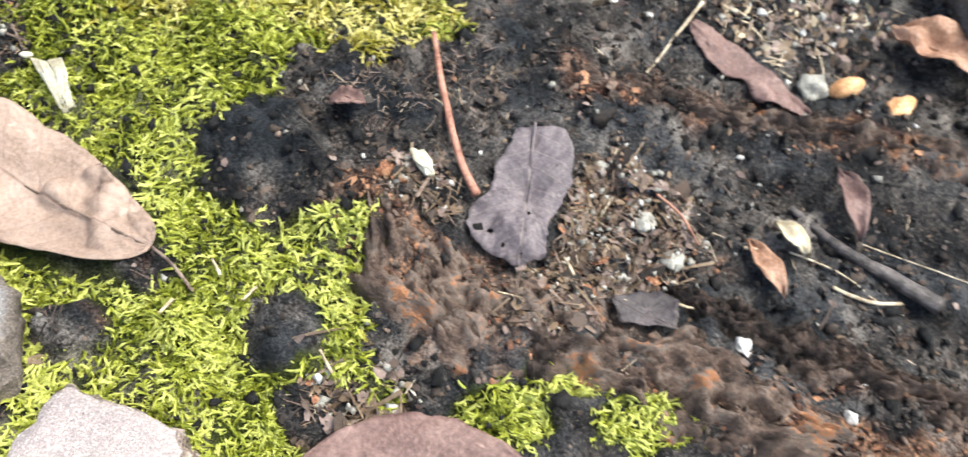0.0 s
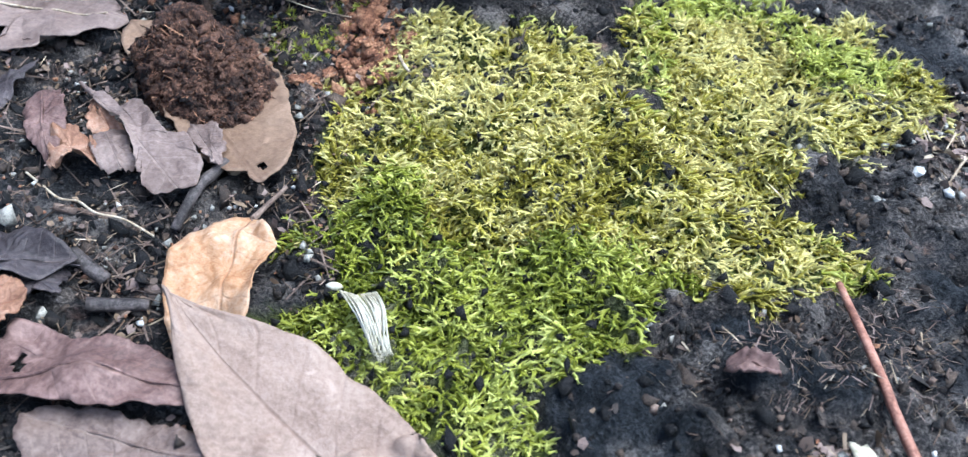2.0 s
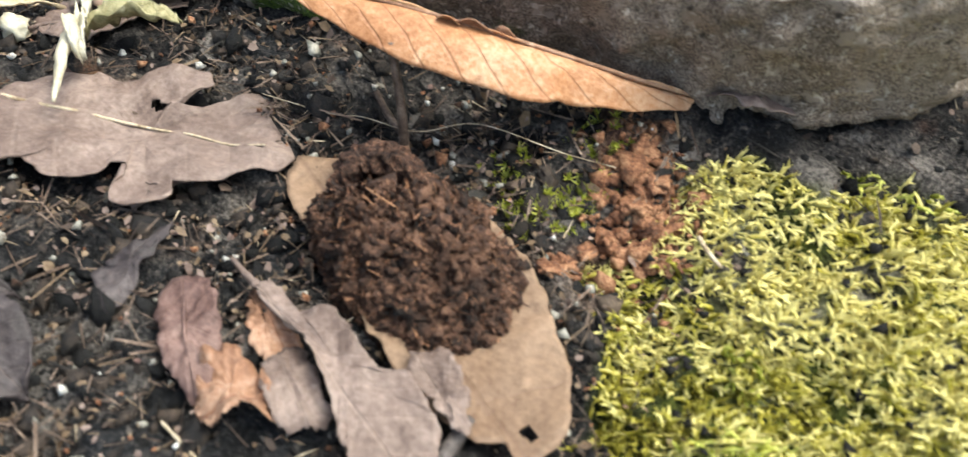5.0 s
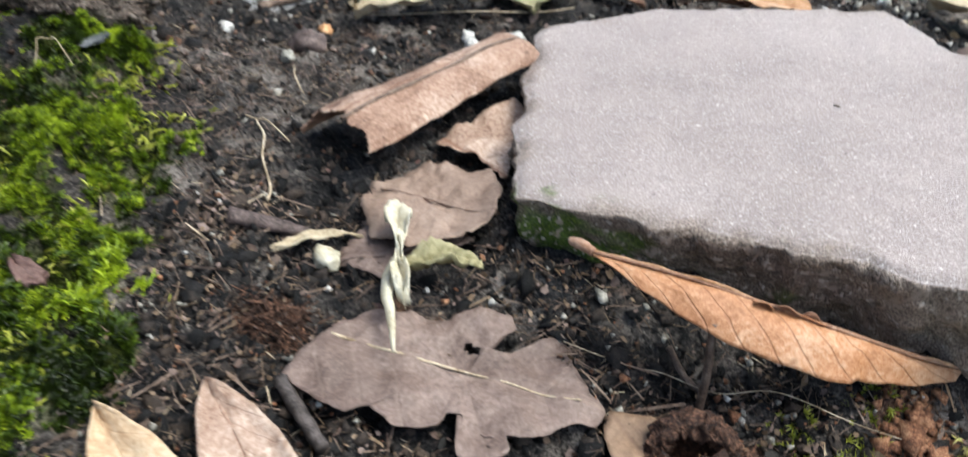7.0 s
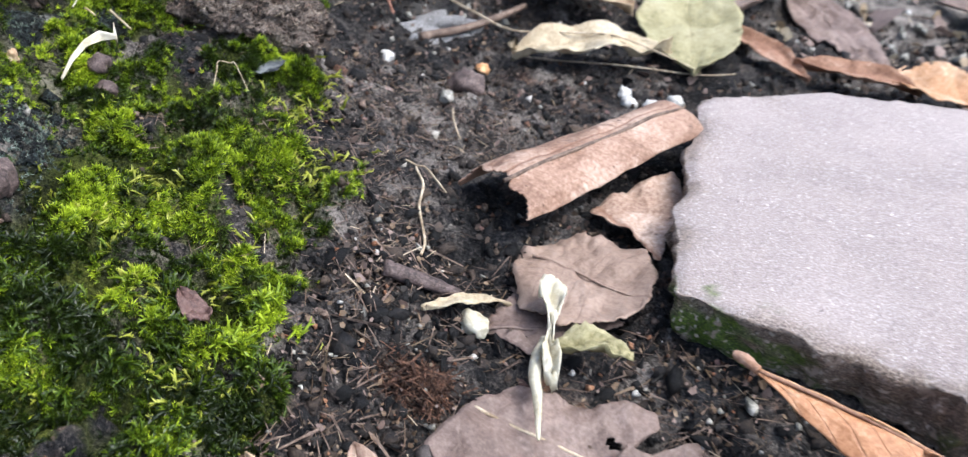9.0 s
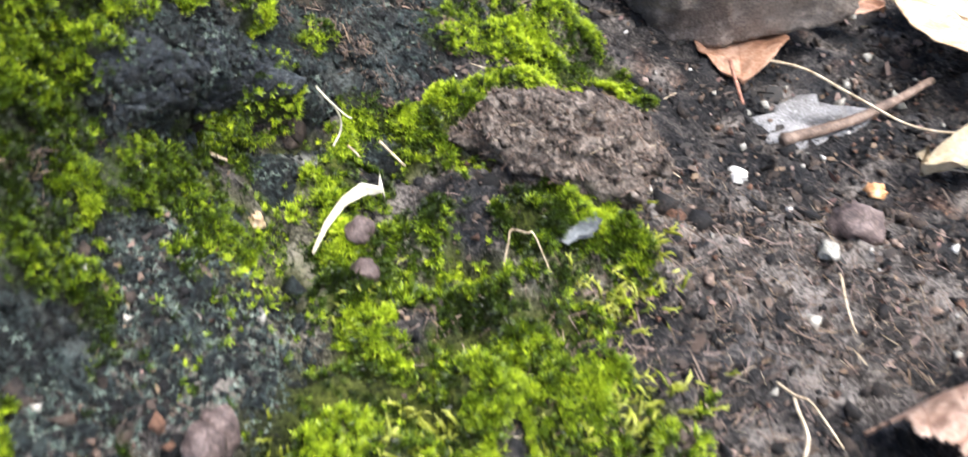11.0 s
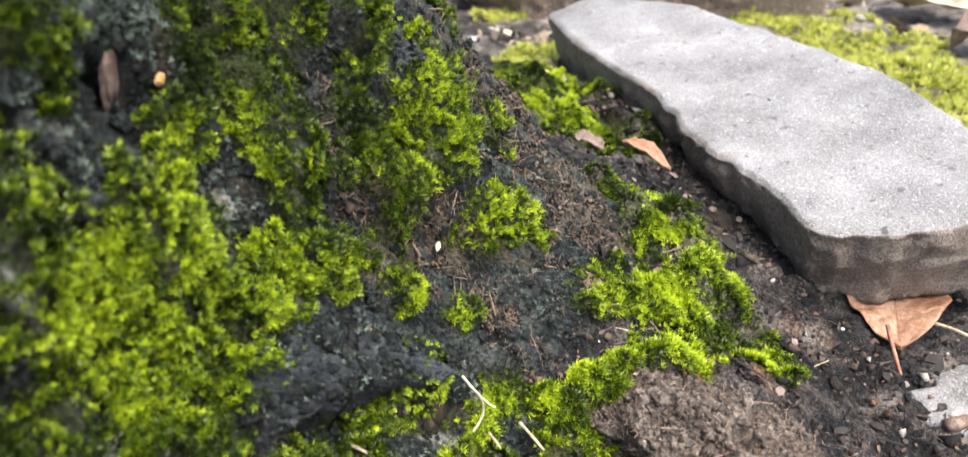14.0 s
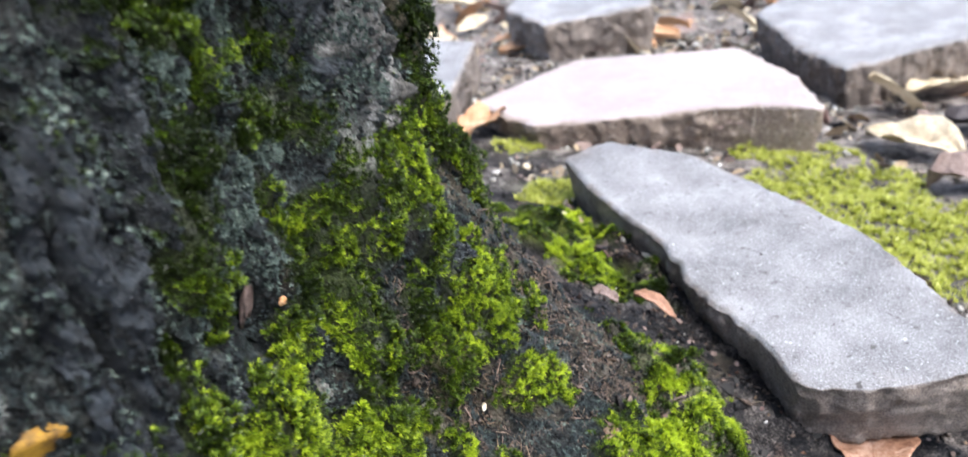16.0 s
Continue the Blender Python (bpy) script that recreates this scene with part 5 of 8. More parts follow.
leaf("dry brown leaf leaning on a stone", (0.162, 0.249), (0.198, 0.222), 0.022, RUST, (0.006, 0.010, 0.008), 0.004, seed=27, wave=0.004)
leaf("flat dark brown rotten leaf strip", (0.080, 0.244), (0.122, 0.206), 0.017, WINE, (0.003, 0.004, 0.003), 0.001, seed=28, point=0.5, ragged=0.35)
torn_leaf("dark wine-brown triangular leaf piece", (0.0420, 0.1278), (0.0640, 0.1187), [(0.0, 0.02), (0.55, 0.46), (0.85, 0.41), (1.0, -0.05), (0.70, -0.08), (0.22, -0.25)], DARK, (0.004, 0.007, 0.005), 0.002, 29, 0.001, 0.02, False)
leaf("reddish torn leaf strip", (0.092, 0.154), (0.103, 0.134), 0.009, RUST, (0.003, 0.004, 0.003), 0.002, seed=30, ragged=0.3)
leaf("pale cream leaf bit on soil", (0.104, 0.163), (0.114, 0.150), 0.008, CREAM, (0.003, 0.004, 0.003), 0.001, seed=31, ragged=0.3)
leaf("dark reddish leaf standing in soil", (0.130, 0.184), (0.134, 0.157), 0.010, WINE, (0.003, 0.008, 0.003), 0.003, seed=32)
leaf("brown leaf with a pale torn tip, half sunk in soil", (-0.055, 0.066), (0.018, 0.066), 0.038, WINE, (0.003, 0.008, 0.004), 0.002, seed=33, point=0.6)
leaf("small brown leaf chip on black soil", (-0.050, 0.182), (-0.038, 0.179), 0.008, WINE, (0.007, 0.0055, 0.007), 0.0015, seed=34, point=0.35, ragged=0.2)
leaf("long tan leaf lying on litter", (-0.434, 0.5873), (-0.3495, 0.5476), 0.052, LIGHTTAN, (0.008, 0.016, 0.010), 0.004, seed=35, petiole=0.015)
leaf("pale curved leaf with a wavy edge", (-0.3880, 0.4854), (-0.3240, 0.5190), 0.024, CREAM, (0.004, 0.010, 0.006), 0.005, seed=36, wave=0.004)
leaf("olive leaf standing against litter", (-0.3104, 0.5084), (-0.3350, 0.6010), 0.050, OLIVE, (0.004, 0.010, 0.012), 0.004, seed=37, point=0.6)
leaf("pinkish brown curled leaf strip", (-0.2680, 0.7250), (-0.3115, 0.5708), 0.030, BROWN, (0.004, 0.012, 0.006), 0.006, seed=38)
leaf("narrow orange-pink leaf strip", (-0.3063, 0.5743), (-0.2630, 0.5337), 0.014, RUST, (0.004, 0.006, 0.004), 0.003, seed=39)
leaf("grey-brown leaf flat on soil", (-0.290, 0.668), (-0.226, 0.565), 0.034, BROWN, (0.003, 0.006, 0.003), 0.002, seed=40, ragged=0.3)
leaf("grey-brown leaf behind the slab", (-0.206, 0.702), (-0.128, 0.668), 0.040, BROWN, (0.004, 0.008, 0.005), 0.003, seed=41)
leaf("bright orange-tan torn leaf behind the slab", (-0.2290, 0.5500), (-0.1860, 0.5466), 0.034, ORANGE, (0.006, 0.012, 0.006), 0.005, seed=42, point=0.5, ragged=0.4)
leaf("pinkish curled leaf edge behind the slab", (-0.272, 0.545), (-0.215, 0.545), 0.016, RUST, (0.004, 0.010, 0.006), 0.004, seed=43)
leaf("pale tan leaf beside the slab", (-0.134, 0.570), (-0.075, 0.580), 0.034, CREAM, (0.006, 0.010, 0.006), 0.005, seed=44)
leaf("whitish grey leaf among litter", (-0.4229, 0.6086), (-0.3717, 0.6779), 0.040, CREAM, (0.004, 0.008, 0.004), 0.003, seed=45)
leaf("khaki wavy leaf among litter", (-0.3888, 0.5854), (-0.3307, 0.6691), 0.040, OLIVE, (0.004, 0.012, 0.006), 0.005, seed=46, wave=0.005)
leaf("bright orange leaf pinned under the grey slab", (-0.472, 0.530), (-0.4505, 0.4925), 0.033, RUST, (0.003, 0.006, 0.003), 0.002, seed=47, point=0.75)
leaf("dull orange leaf edge under the slab", (-0.452, 0.553), (-0.43, 0.57), 0.02, RUST, (0.003, 0.010, 0.010), 0.003, seed=48)
leaf("pinkish brown leaf scrap on moss", (-0.406, 0.281), (-0.395, 0.278), 0.007, WINE, (0.005, 0.006, 0.005), 0.002, seed=49, point=0.4, ragged=0.25)
leaf("pale pink leaf chip on black soil", (-0.5265, 0.4165), (-0.5105, 0.4215), 0.0085, PINKISH, (0.003, 0.004, 0.003), 0.0015, seed=50, point=0.5)
leaf("pale pinkish leaf bit on moss", (-0.570, 0.480), (-0.560, 0.484), 0.007, BROWN, (0.012, 0.012, 0.010), 0.001, seed=51, point=0.4)
leaf("orange-pink leaf bit on moss", (-0.562, 0.497), (-0.545, 0.503), 0.007, RUST, (0.010, 0.012, 0.008), 0.001, seed=52, point=0.4)
for a, b, w, m, lab, s in [((-0.695, 0.955), (-0.655, 1.05), 0.035, CREAM, "pale dry leaf on litter", 53), ((-0.63, 0.93), (-0.60, 1.03), 0.035, CREAM, "pale dry leaf on litter", 54),
                           ((-0.612, 0.825), (-0.540, 0.815), 0.045, CREAM, "pale cream curled leaf beside yellow moss", 55), ((-0.545, 0.765), (-0.50, 0.80), 0.035, BROWN, "brown dry leaf beside moss", 56),
                           ((-0.695, 0.745), (-0.668, 0.792), 0.030, BROWN, "pinkish leaf in front of a stone", 57), ((-0.675, 0.800), (-0.643, 0.830), 0.024, WINE, "reddish leaf under a stone", 58),
                           ((-1.07, 0.905), (-0.94, 1.065), 0.06, ORANGE, "long orange leaf behind a stone", 59), ((-0.828, 0.636), (-0.842, 0.690), 0.034, ORANGE, "orange-brown leaf beside a stone", 60),
                           ((-0.58, 0.88), (-0.52, 0.93), 0.04, DARK, "dark leaf on litter", 61), ((-0.60, 1.10), (-0.50, 1.06), 0.05, CREAM, "pale dry leaf on litter", 62),
                           ((-0.88, 1.12), (-0.80, 1.19), 0.05, BROWN, "brown dry leaf on litter", 63), ((-1.15, 0.86), (-1.08, 0.78), 0.05, TAN, "tan dry leaf on litter", 64)]:
    leaf(lab, a, b, w, m, (0.006, 0.014, 0.008), 0.006, seed=s, wave=0.004)


torn_leaf("pinkish grey leaf tucked under the stone slab", (-0.1535, 0.3290), (-0.1290, 0.3300), [(0.0, 0.0), (0.1, 0.12), (0.45, 0.16), (0.95, 0.30), (1.0, -0.1), (0.75, -0.28), (0.42, -0.30), (0.2, -0.12)], BROWN, (0.004, 0.004, 0.006), 0.001, 71, 0.001, 0.03, False)


def folded_leaf():
    """The long rust-coloured leaf, folded along its midrib like a boat, its near half broken across."""
    ob = thing("folded_leaf", (-0.205, 0.318, 0.016), "long rust-brown leaf with a cracked spine, propped on a twig", "leaf", "fallen leaves")

    def centre(s):
        # the spine: high at the stalk, falling to the tip beside the slab
        return (-0.256 + 0.104 * s, 0.3185 - 0.0110 * s + 0.0245 * s**3, 0.0338 - 0.0045 * s - 0.0335 * s**2)

    def near(s, v):
        x, y, z = centre(s)
        deep = 0.0138 * np.sin(np.pi * np.clip(s, 0.01, 0.99) ** 1.05) ** 0.75 * (1 - 0.30 * smooth(0.66, 0.70, s))
        f = (v + 1) / 2
        return np.stack([x - 0.10 * deep * f, y - deep * 0.95 * f, z - 0.006 * f**2 * np.sin(np.pi * s) + 0.0008 * fbm(s * 6, f * 2, 3, 3, 121)
                         + 0.00025 * np.sin(s * 52 + f * 5) * f - 0.002 * smooth(0.68, 0.70, s) * f], -1)

    def back(s, v):
        x, y, z = centre(s)
        deep = 0.009 * np.sin(np.pi * np.clip(s, 0.01, 0.99)) ** 0.6
        f = (v + 1) / 2
        return np.stack([x + 0 * f, y + deep * 0.55 * f, z - deep * 0.9 * f + 0.0015 * fbm(s * 9, f * 2, 5, 3, 123)], -1)

    part("blade", sheet(near, 80, 17, 0.0005), FOLDED, ob)
    part("blade", sheet(back, 60, 7, 0.0005, lambda s, v: fbm(s * 14, v * 2, 7, 3, 125) + 0.75 - 0.45 * v > 0), ORANGE, ob, "torn back half of the leaf")
    pts = [[float(c) for c in centre(np.float64(s))] for s in np.linspace(0.0, 1.0, 8)]
    part("midrib", tube(pts, [0.0006] * 7 + [0.0003], 6, 0.3), RUST, ob)
    part("stalk", tube([pts[0], (-0.260, 0.3205, 0.0345), (-0.263, 0.3215, 0.0345)], [0.0012, 0.0017, 0.0010], 8, 0.3), RUST, ob)
    for k, s0 in enumerate((0.40, 0.44, 0.47, 0.52)):
        # torn flaps that stand up along the cracked spine
        def flap(s, v, k=k, s0=s0):
            x, y, z = centre(s0 + (0.05 + 0.03 * (k % 3)) * s)
            f = (v + 1) / 2
            rise = (0.0022 + 0.0009 * math.sin(k * 2.3)) * np.sin(np.pi * np.clip(s, 0.05, 0.95)) ** 0.6
            return np.stack([x + 0.0004 * f, y - 0.0022 * f + 0.0012 * k * f * 0.6, z + rise * f + 0.0003 * fbm(s * 4, f * 2, k, 2, 129)], -1)
        part("torn_flap", sheet(flap, 8, 4, 0.0003), RUST if k % 2 else FOLDED, ob)


folded_leaf()


def rolled_leaf():
    """A dry leaf rolled into an open tube, wedged against the slab."""
    a, b = np.array((-0.3465, 0.3600, 0.0275)), np.array((-0.3040, 0.4470, 0.021))
    ob = thing("rolled_leaf", tuple((a + b) / 2), "dry pinkish brown leaf curled over against the slab", "leaf", "fallen leaves")
    ax = (b - a) / np.linalg.norm(b - a)
    px = np.array((-ax[1], ax[0], 0))
    px /= np.linalg.norm(px)

    def place(s, v):
        ang = v * 1.35 + 0.20
        r = (0.0165 - 0.003 * s) * (1 + 0.18 * v)
        c = a[:, None, None] + (b - a)[:, None, None] * s
        w = r * np.sin(ang) * 1.05
        h = r * np.cos(ang) * 0.75
        return np.stack([c[0] + px[0] * w, c[1] + px[1] * w, c[2] + h + 0.0012 * fbm(s * 5, v * 2, 9, 3, 131)], -1)

    part("blade", sheet(place, 110, 60, 0.0005, lambda s, v: s > 0.03 + 0.06 * (1 + fbm(v * 3, 1.0, 0, 3, 133)) * (v + 1) * 0.7), ROLLED, ob)
    ss = np.linspace(0.05, 1, 6)
    q = place(ss[:, None], np.full((6, 1), -0.15))[:, 0]
    part("midrib", tube(q + (0, 0, 0.0004), [0.0008] * 5 + [0.0005], 6), BROWNTWIG, ob)


rolled_leaf()


def dried_flower():
    """A shrivelled pale flower stalk with papery petals."""
    z = gz(-0.31, 0.32) + 0.009
    ob = thing("dried_flower", (-0.312, 0.315, z), "shrivelled cream flower stalk with papery petals on a brown leaf", "dried flower")
    part("stalk", tube([(-0.3145, 0.3215, z + 0.0005), (-0.3135, 0.311, z - 0.001), (-0.3085, 0.300, z - 0.002), (-0.3045, 0.2895, z - 0.0035)], [0.0012, 0.0017, 0.0012, 0.0004], 10, 0.5, 2), PALE, ob)
    for a, b, w, h, s in [((-0.3120, 0.320), (-0.3185, 0.340), 0.0082, (0.008, 0.012, 0.015), 1), ((-0.3125, 0.319), (-0.2895, 0.327), 0.0095, (0.007, 0.010, 0.006), 2),
                          ((-0.313, 0.320), (-0.3065, 0.307), 0.0055, (0.009, 0.010, 0.006), 3)]:
        a, b = np.array(a), np.array(b)
        d = b - a
        L = np.hypot(*d)
        p = np.array((-d[1], d[0])) / L

        def place(sv, v, a=a, d=d, p=p, w=w, h=h, s=s):
            half = w / 2 * (np.sin(np.pi * np.clip(sv, 0.03, 0.93)) ** 0.6 if s != 1 else 0.22 + 0.78 * smooth(0.15, 0.75, sv) * (1 - 0.35 * smooth(0.9, 1.0, sv)))
            zz = (z - 0.009) + h[0] * (1 - sv) * (1 - 2 * sv) + 4 * h[1] * sv * (1 - sv) + h[2] * sv * (2 * sv - 1)
            zz = zz + 0.004 * np.abs(v) ** 1.5 * np.sin(np.pi * sv) + 0.0024 * fbm(sv * 8, v * 3, s * 3, 3, 141)
            return np.stack([a[0] + d[0] * sv + p[0] * half * v, a[1] + d[1] * sv + p[1] * half * v, zz], -1)
        part("petal", sheet(place, 20, 11, 0.0004), PALE if s != 2 else OLIVE, ob)


dried_flower()


MOUND = (-0.2130, 0.2725, 0.0300, 0.0190, radians(-46))
PIT = (-0.2245, 0.2855, 0.0084, 0.0050)


def mound_pit(x, y):
    return np.exp(-(((x - PIT[0]) / PIT[2]) ** 4) - (((y - PIT[1]) / PIT[3]) ** 4))


def mound_z(x, y):
    """The crumbly surface of the soil mound, with the pit at its upper end."""
    ca, sa = math.cos(MOUND[4]), math.sin(MOUND[4])
    u, v = ((x - MOUND[0]) * ca + (y - MOUND[1]) * sa) / MOUND[2], (-(x - MOUND[0]) * sa + (y - MOUND[1]) * ca) / MOUND[3]
    r = np.hypot(u, v) * (1 + 0.10 * fbm(x * 110, y * 110, 0, 3, 241))
    z = ground_low(x, y) + 0.001 + 0.0175 * np.sqrt(np.maximum(1 - r**2.2, 0)) * (0.84 + 0.26 * fbm(x * 90, y * 90, 0, 3, 243))
    z = z + (0.0026 * np.abs(fbm(x * 230, y * 230, 0, 4, 245, 0.65)) + 0.0020 * fbm(x * 420, y * 420, 0, 3, 247)) * smooth(1.05, 0.8, r)
    z = z + 0.0035 * np.exp(-(((x + 0.2260) / 0.010) ** 2) - (((y - 0.2940) / 0.0030) ** 2))
    return z - 0.0215 * mound_pit(x, y)


def mud_mound():
    """A crust of soil built over a leaf, with a dark pit under an arched rim."""
    z = gz(-0.2135, 0.2745)
    ob = thing("mud_mound", (-0.2135, 0.2745, z), "crumbly dark brown soil mound with a pit, on a leaf", "soil mound")
    ca, sa = math.cos(MOUND[4]), math.sin(MOUND[4])
    t, f = np.meshgrid(np.linspace(0, 2 * np.pi, 150, endpoint=False), np.linspace(0.01, 1.12, 70), indexing="ij")
    ex, ey = MOUND[2] * f * np.cos(t), MOUND[3] * f * np.sin(t)
    X, Y = MOUND[0] + ca * ex - sa * ey, MOUND[1] + sa * ex + ca * ey
    Z = mound_z(X, Y) - 0.004 * smooth(1.0, 1.12, f)
    body = new("body", mesh_from("body", np.stack([X, Y, Z], -1).reshape(-1, 3) - np.array((-0.2135, 0.2745, z)), grid_faces(150, 70, True), MUDSKIN))
    body.parent = ob
    # the rim arches over the back of the pit
    top = float(mound_z(np.array([-0.2250]), np.array([0.2940]))[0])
    rim = tube([(-0.2350, 0.2860, top - 0.006), (-0.2325, 0.2895, top - 0.001), (-0.2275, 0.2915, top + 0.002), (-0.2220, 0.2915, top + 0.002), (-0.2170, 0.2890, top - 0.001), (-0.2150, 0.2855, top - 0.006)], [0.0030, 0.0034, 0.0036, 0.0036, 0.0033, 0.0026], 14, 0.5, 3)
    bmesh.ops.subdivide_edges(rim, edges=rim.edges[:], cuts=2, use_grid_fill=True)
    for v in rim.verts:
        v.co += Vector((noise.noise(v.co * 420), noise.noise(v.co * 420 + Vector((9, 0, 0))), noise.noise(v.co * 420 + Vector((0, 9, 0))))) * 0.0016
    part("rim", rim, MUDSKIN, ob)
    part("root", tube([(-0.2175, 0.2880, top + 0.001), (-0.2170, 0.2850, top - 0.003), (-0.2185, 0.2820, top - 0.006)], [0.0011, 0.0013, 0.0006], 7, 0.4, 2), ROTCHIP, ob, "orange-brown rotten root")


mud_mound()


def root_knob():
    """The crumbly brown lump at the trunk's foot, steep and dark below."""
    z = gz(-0.459, 0.399)
    bm = lump(1.0, 8, 0.30, 1.4, (0.0310, 0.0135, 0.0125), 6, math.radians(10))
    for v in bm.verts:
        n = noise.noise(v.co * 120) + 0.7 * noise.noise(v.co * 330) + 0.5 * noise.noise(v.co * 900)
        v.co += v.co.normalized() * (0.0021 * n)
        v.co += Vector((-0.459, 0.399, z + 0.0065 - 0.12 * max(v.co.x, 0.0)))
    bm.normal_update()
    for v in bm.verts:
        if v.normal.z > 0.15:
            KNOB.append((v.co[:], v.normal[:]))
    return single("root_knob", bm, KNOBMAT, (-0.459, 0.399, z), "grey-brown crumbly root knob beside the mossy trunk foot", "root")


KNOB = []
root_knob()


# ---- twigs, straws and threads ----
def stem(name, label, pts, r0, r1, material, category="twig", group="", lift=0.0015, wobble=0.25, seed=0, knob=0.0):
    """A twig through points on the ground; a third number is a height over it."""
    q = [(p[0], p[1], gz(p[0], p[1]) + (p[2] if len(p) > 2 else lift)) for p in pts]
    if material is STRAW:
        # dry stalks are slim and crooked
        r0, r1 = r0 * 0.68, r1 * 0.68
        rnd = random.Random(seed * 31 + int(abs(pts[0][0]) * 1e4))
        long = math.dist(q[0], q[-1])
        fine = [q[0]]
        for a, b in zip(q, q[1:]):
            k = rnd.uniform(0.35, 0.65)
            fine += [tuple(a[i] + (b[i] - a[i]) * k + rnd.uniform(-0.035, 0.035) * long * (0.5 if i == 2 else 1) for i in range(3)), b]
        q = fine
    n = len(q)
    radii = [r0 + (r1 - r0) * k / (n - 1) for k in range(n)]
    if knob:
        radii[0] *= knob
    c = np.mean(q, 0)
    return single(name, tube(q, radii, 8, wobble, seed), material, tuple(c), label, category, group)


def ribbon(name, label, pts, widths, material, category, group=""):
    """A flat, slightly twisted dry strap through places in space."""
    q = np.array(pts, float)
    k = np.linspace(0, 1, len(q))

    def place(s, v):
        c = np.stack([np.interp(s, k, q[:, a]) for a in range(3)], -1)
        w = np.interp(s, k, np.array(widths)) / 2
        d = q[-1] - q[0]
        p = np.array((-d[1], d[0], 0.0)) / np.hypot(d[0], d[1])
        tw = 0.5 + 1.1 * s
        return c + (v * w * np.cos(tw))[..., None] * p + np.stack([0 * s, 0 * s, v * w * np.sin(tw) + 0.0006 * v * v], -1)
    return single(name, sheet(place, 26, 7, 0.0004), material, tuple(q.mean(0)), label, category, group)


stem("twig", "thin reddish leafless twig standing out of the moss", [(-0.018, 0.222, 0.004), (-0.014, 0.195, 0.006), (-0.008, 0.169, 0.006), (-0.002, 0.155, 0.003)], 0.0010, 0.0015, REDTWIG)
stem("straw", "pale dry straw lying on black soil", [(0.085, 0.252, 0.004), (0.073, 0.237, 0.003), (0.061, 0.220, 0.002)], 0.0011, 0.0007, STRAW, "straw")
stem("twig", "thick black rotten twig on soil", [(0.112, 0.171, 0.002), (0.127, 0.153, 0.003), (0.142, 0.143, 0.003), (0.158, 0.133, 0.003)], 0.0013, 0.0034, TWIG)
stem("straw", "thin pale grass stem on soil", [(0.108, 0.152), (0.130, 0.140), (0.146, 0.131)], 0.0006, 0.0004, STRAW, "straw")
stem("straw", "thin pale grass stem on soil", [(0.130, 0.160), (0.16, 0.146), (0.185, 0.138)], 0.0004, 0.0003, STRAW, "straw")
stem("straw", "short cream straw bit", [(0.122, 0.140), (0.135, 0.134), (0.146, 0.135)], 0.0012, 0.0009, STRAW, "straw")
stem("straw", "thin tan fibre on soil", [(0.060, 0.166, 0.004), (0.068, 0.158, 0.005), (0.074, 0.150, 0.003)], 0.0005, 0.0004, REDTWIG, "straw")
stem("twig", "short black twig stub beside a leaf", [(-0.333, 0.278, 0.004), (-0.324, 0.270, 0.004), (-0.315, 0.262, 0.003)], 0.0022, 0.0019, TWIG)
stem("twig", "thin upright brown twig propping a leaf", [(-0.2245, 0.305, 0.001), (-0.2235, 0.306, 0.015), (-0.2235, 0.307, 0.034)], 0.0013, 0.0011, BROWNTWIG)
stem("twig", "short brown side twig", [(-0.234, 0.317, 0.005), (-0.229, 0.313, 0.004), (-0.2245, 0.309, 0.005)], 0.0010, 0.0010, BROWNTWIG)
stem("thread", "fine pale plant fibre stretched over soil", [(-0.263, 0.313, 0.005), (-0.235, 0.309, 0.010), (-0.205, 0.307, 0.012), (-0.172, 0.306, 0.006)], 0.00022, 0.00018, STRAW, "fibre", wobble=0)
stem("straw", "curved pale grass stem on black soil", [(-0.251, 0.223, 0.003), (-0.236, 0.214, 0.004), (-0.221, 0.208, 0.004), (-0.206, 0.208, 0.003)], 0.00055, 0.0005, STRAW, "straw", wobble=0.1)
stem("twig", "thin dark twig on soil", [(-0.237, 0.212), (-0.222, 0.213), (-0.204, 0.216)], 0.0013, 0.0011, BROWNTWIG)
stem("twig", "dark twig propped under a leaf", [(-0.201, 0.211, 0.002), (-0.197, 0.222, 0.003), (-0.193, 0.235, 0.004)], 0.0017, 0.0016, TWIG)
stem("twig", "black charred twig stub", [(-0.225, 0.197, 0.003), (-0.214, 0.192, 0.003)], 0.0022, 0.0020, TWIG)
stem("twig", "black charred twig stub", [(-0.214, 0.182, 0.003), (-0.199, 0.186, 0.003)], 0.0022, 0.0016, TWIG)
stem("straw", "long pale straw lying across litter", [(-0.4520, 0.5110, 0.006), (-0.4154, 0.5052, 0.009), (-0.3700, 0.5020, 0.014), (-0.3400, 0.5040, 0.014), (-0.3080, 0.5140, 0.007)], 0.0009, 0.0005, STRAW, "straw", wobble=0.1)
stem("straw", "thin pale straw on litter", [(-0.388, 0.492), (-0.34, 0.502, 0.005), (-0.294, 0.523, 0.004)], 0.0005, 0.0004, STRAW, "straw")
stem("twig", "greyish twig under litter", [(-0.428, 0.475), (-0.413, 0.502, 0.004), (-0.402, 0.54, 0.006)], 0.0022, 0.0014, BROWNTWIG)
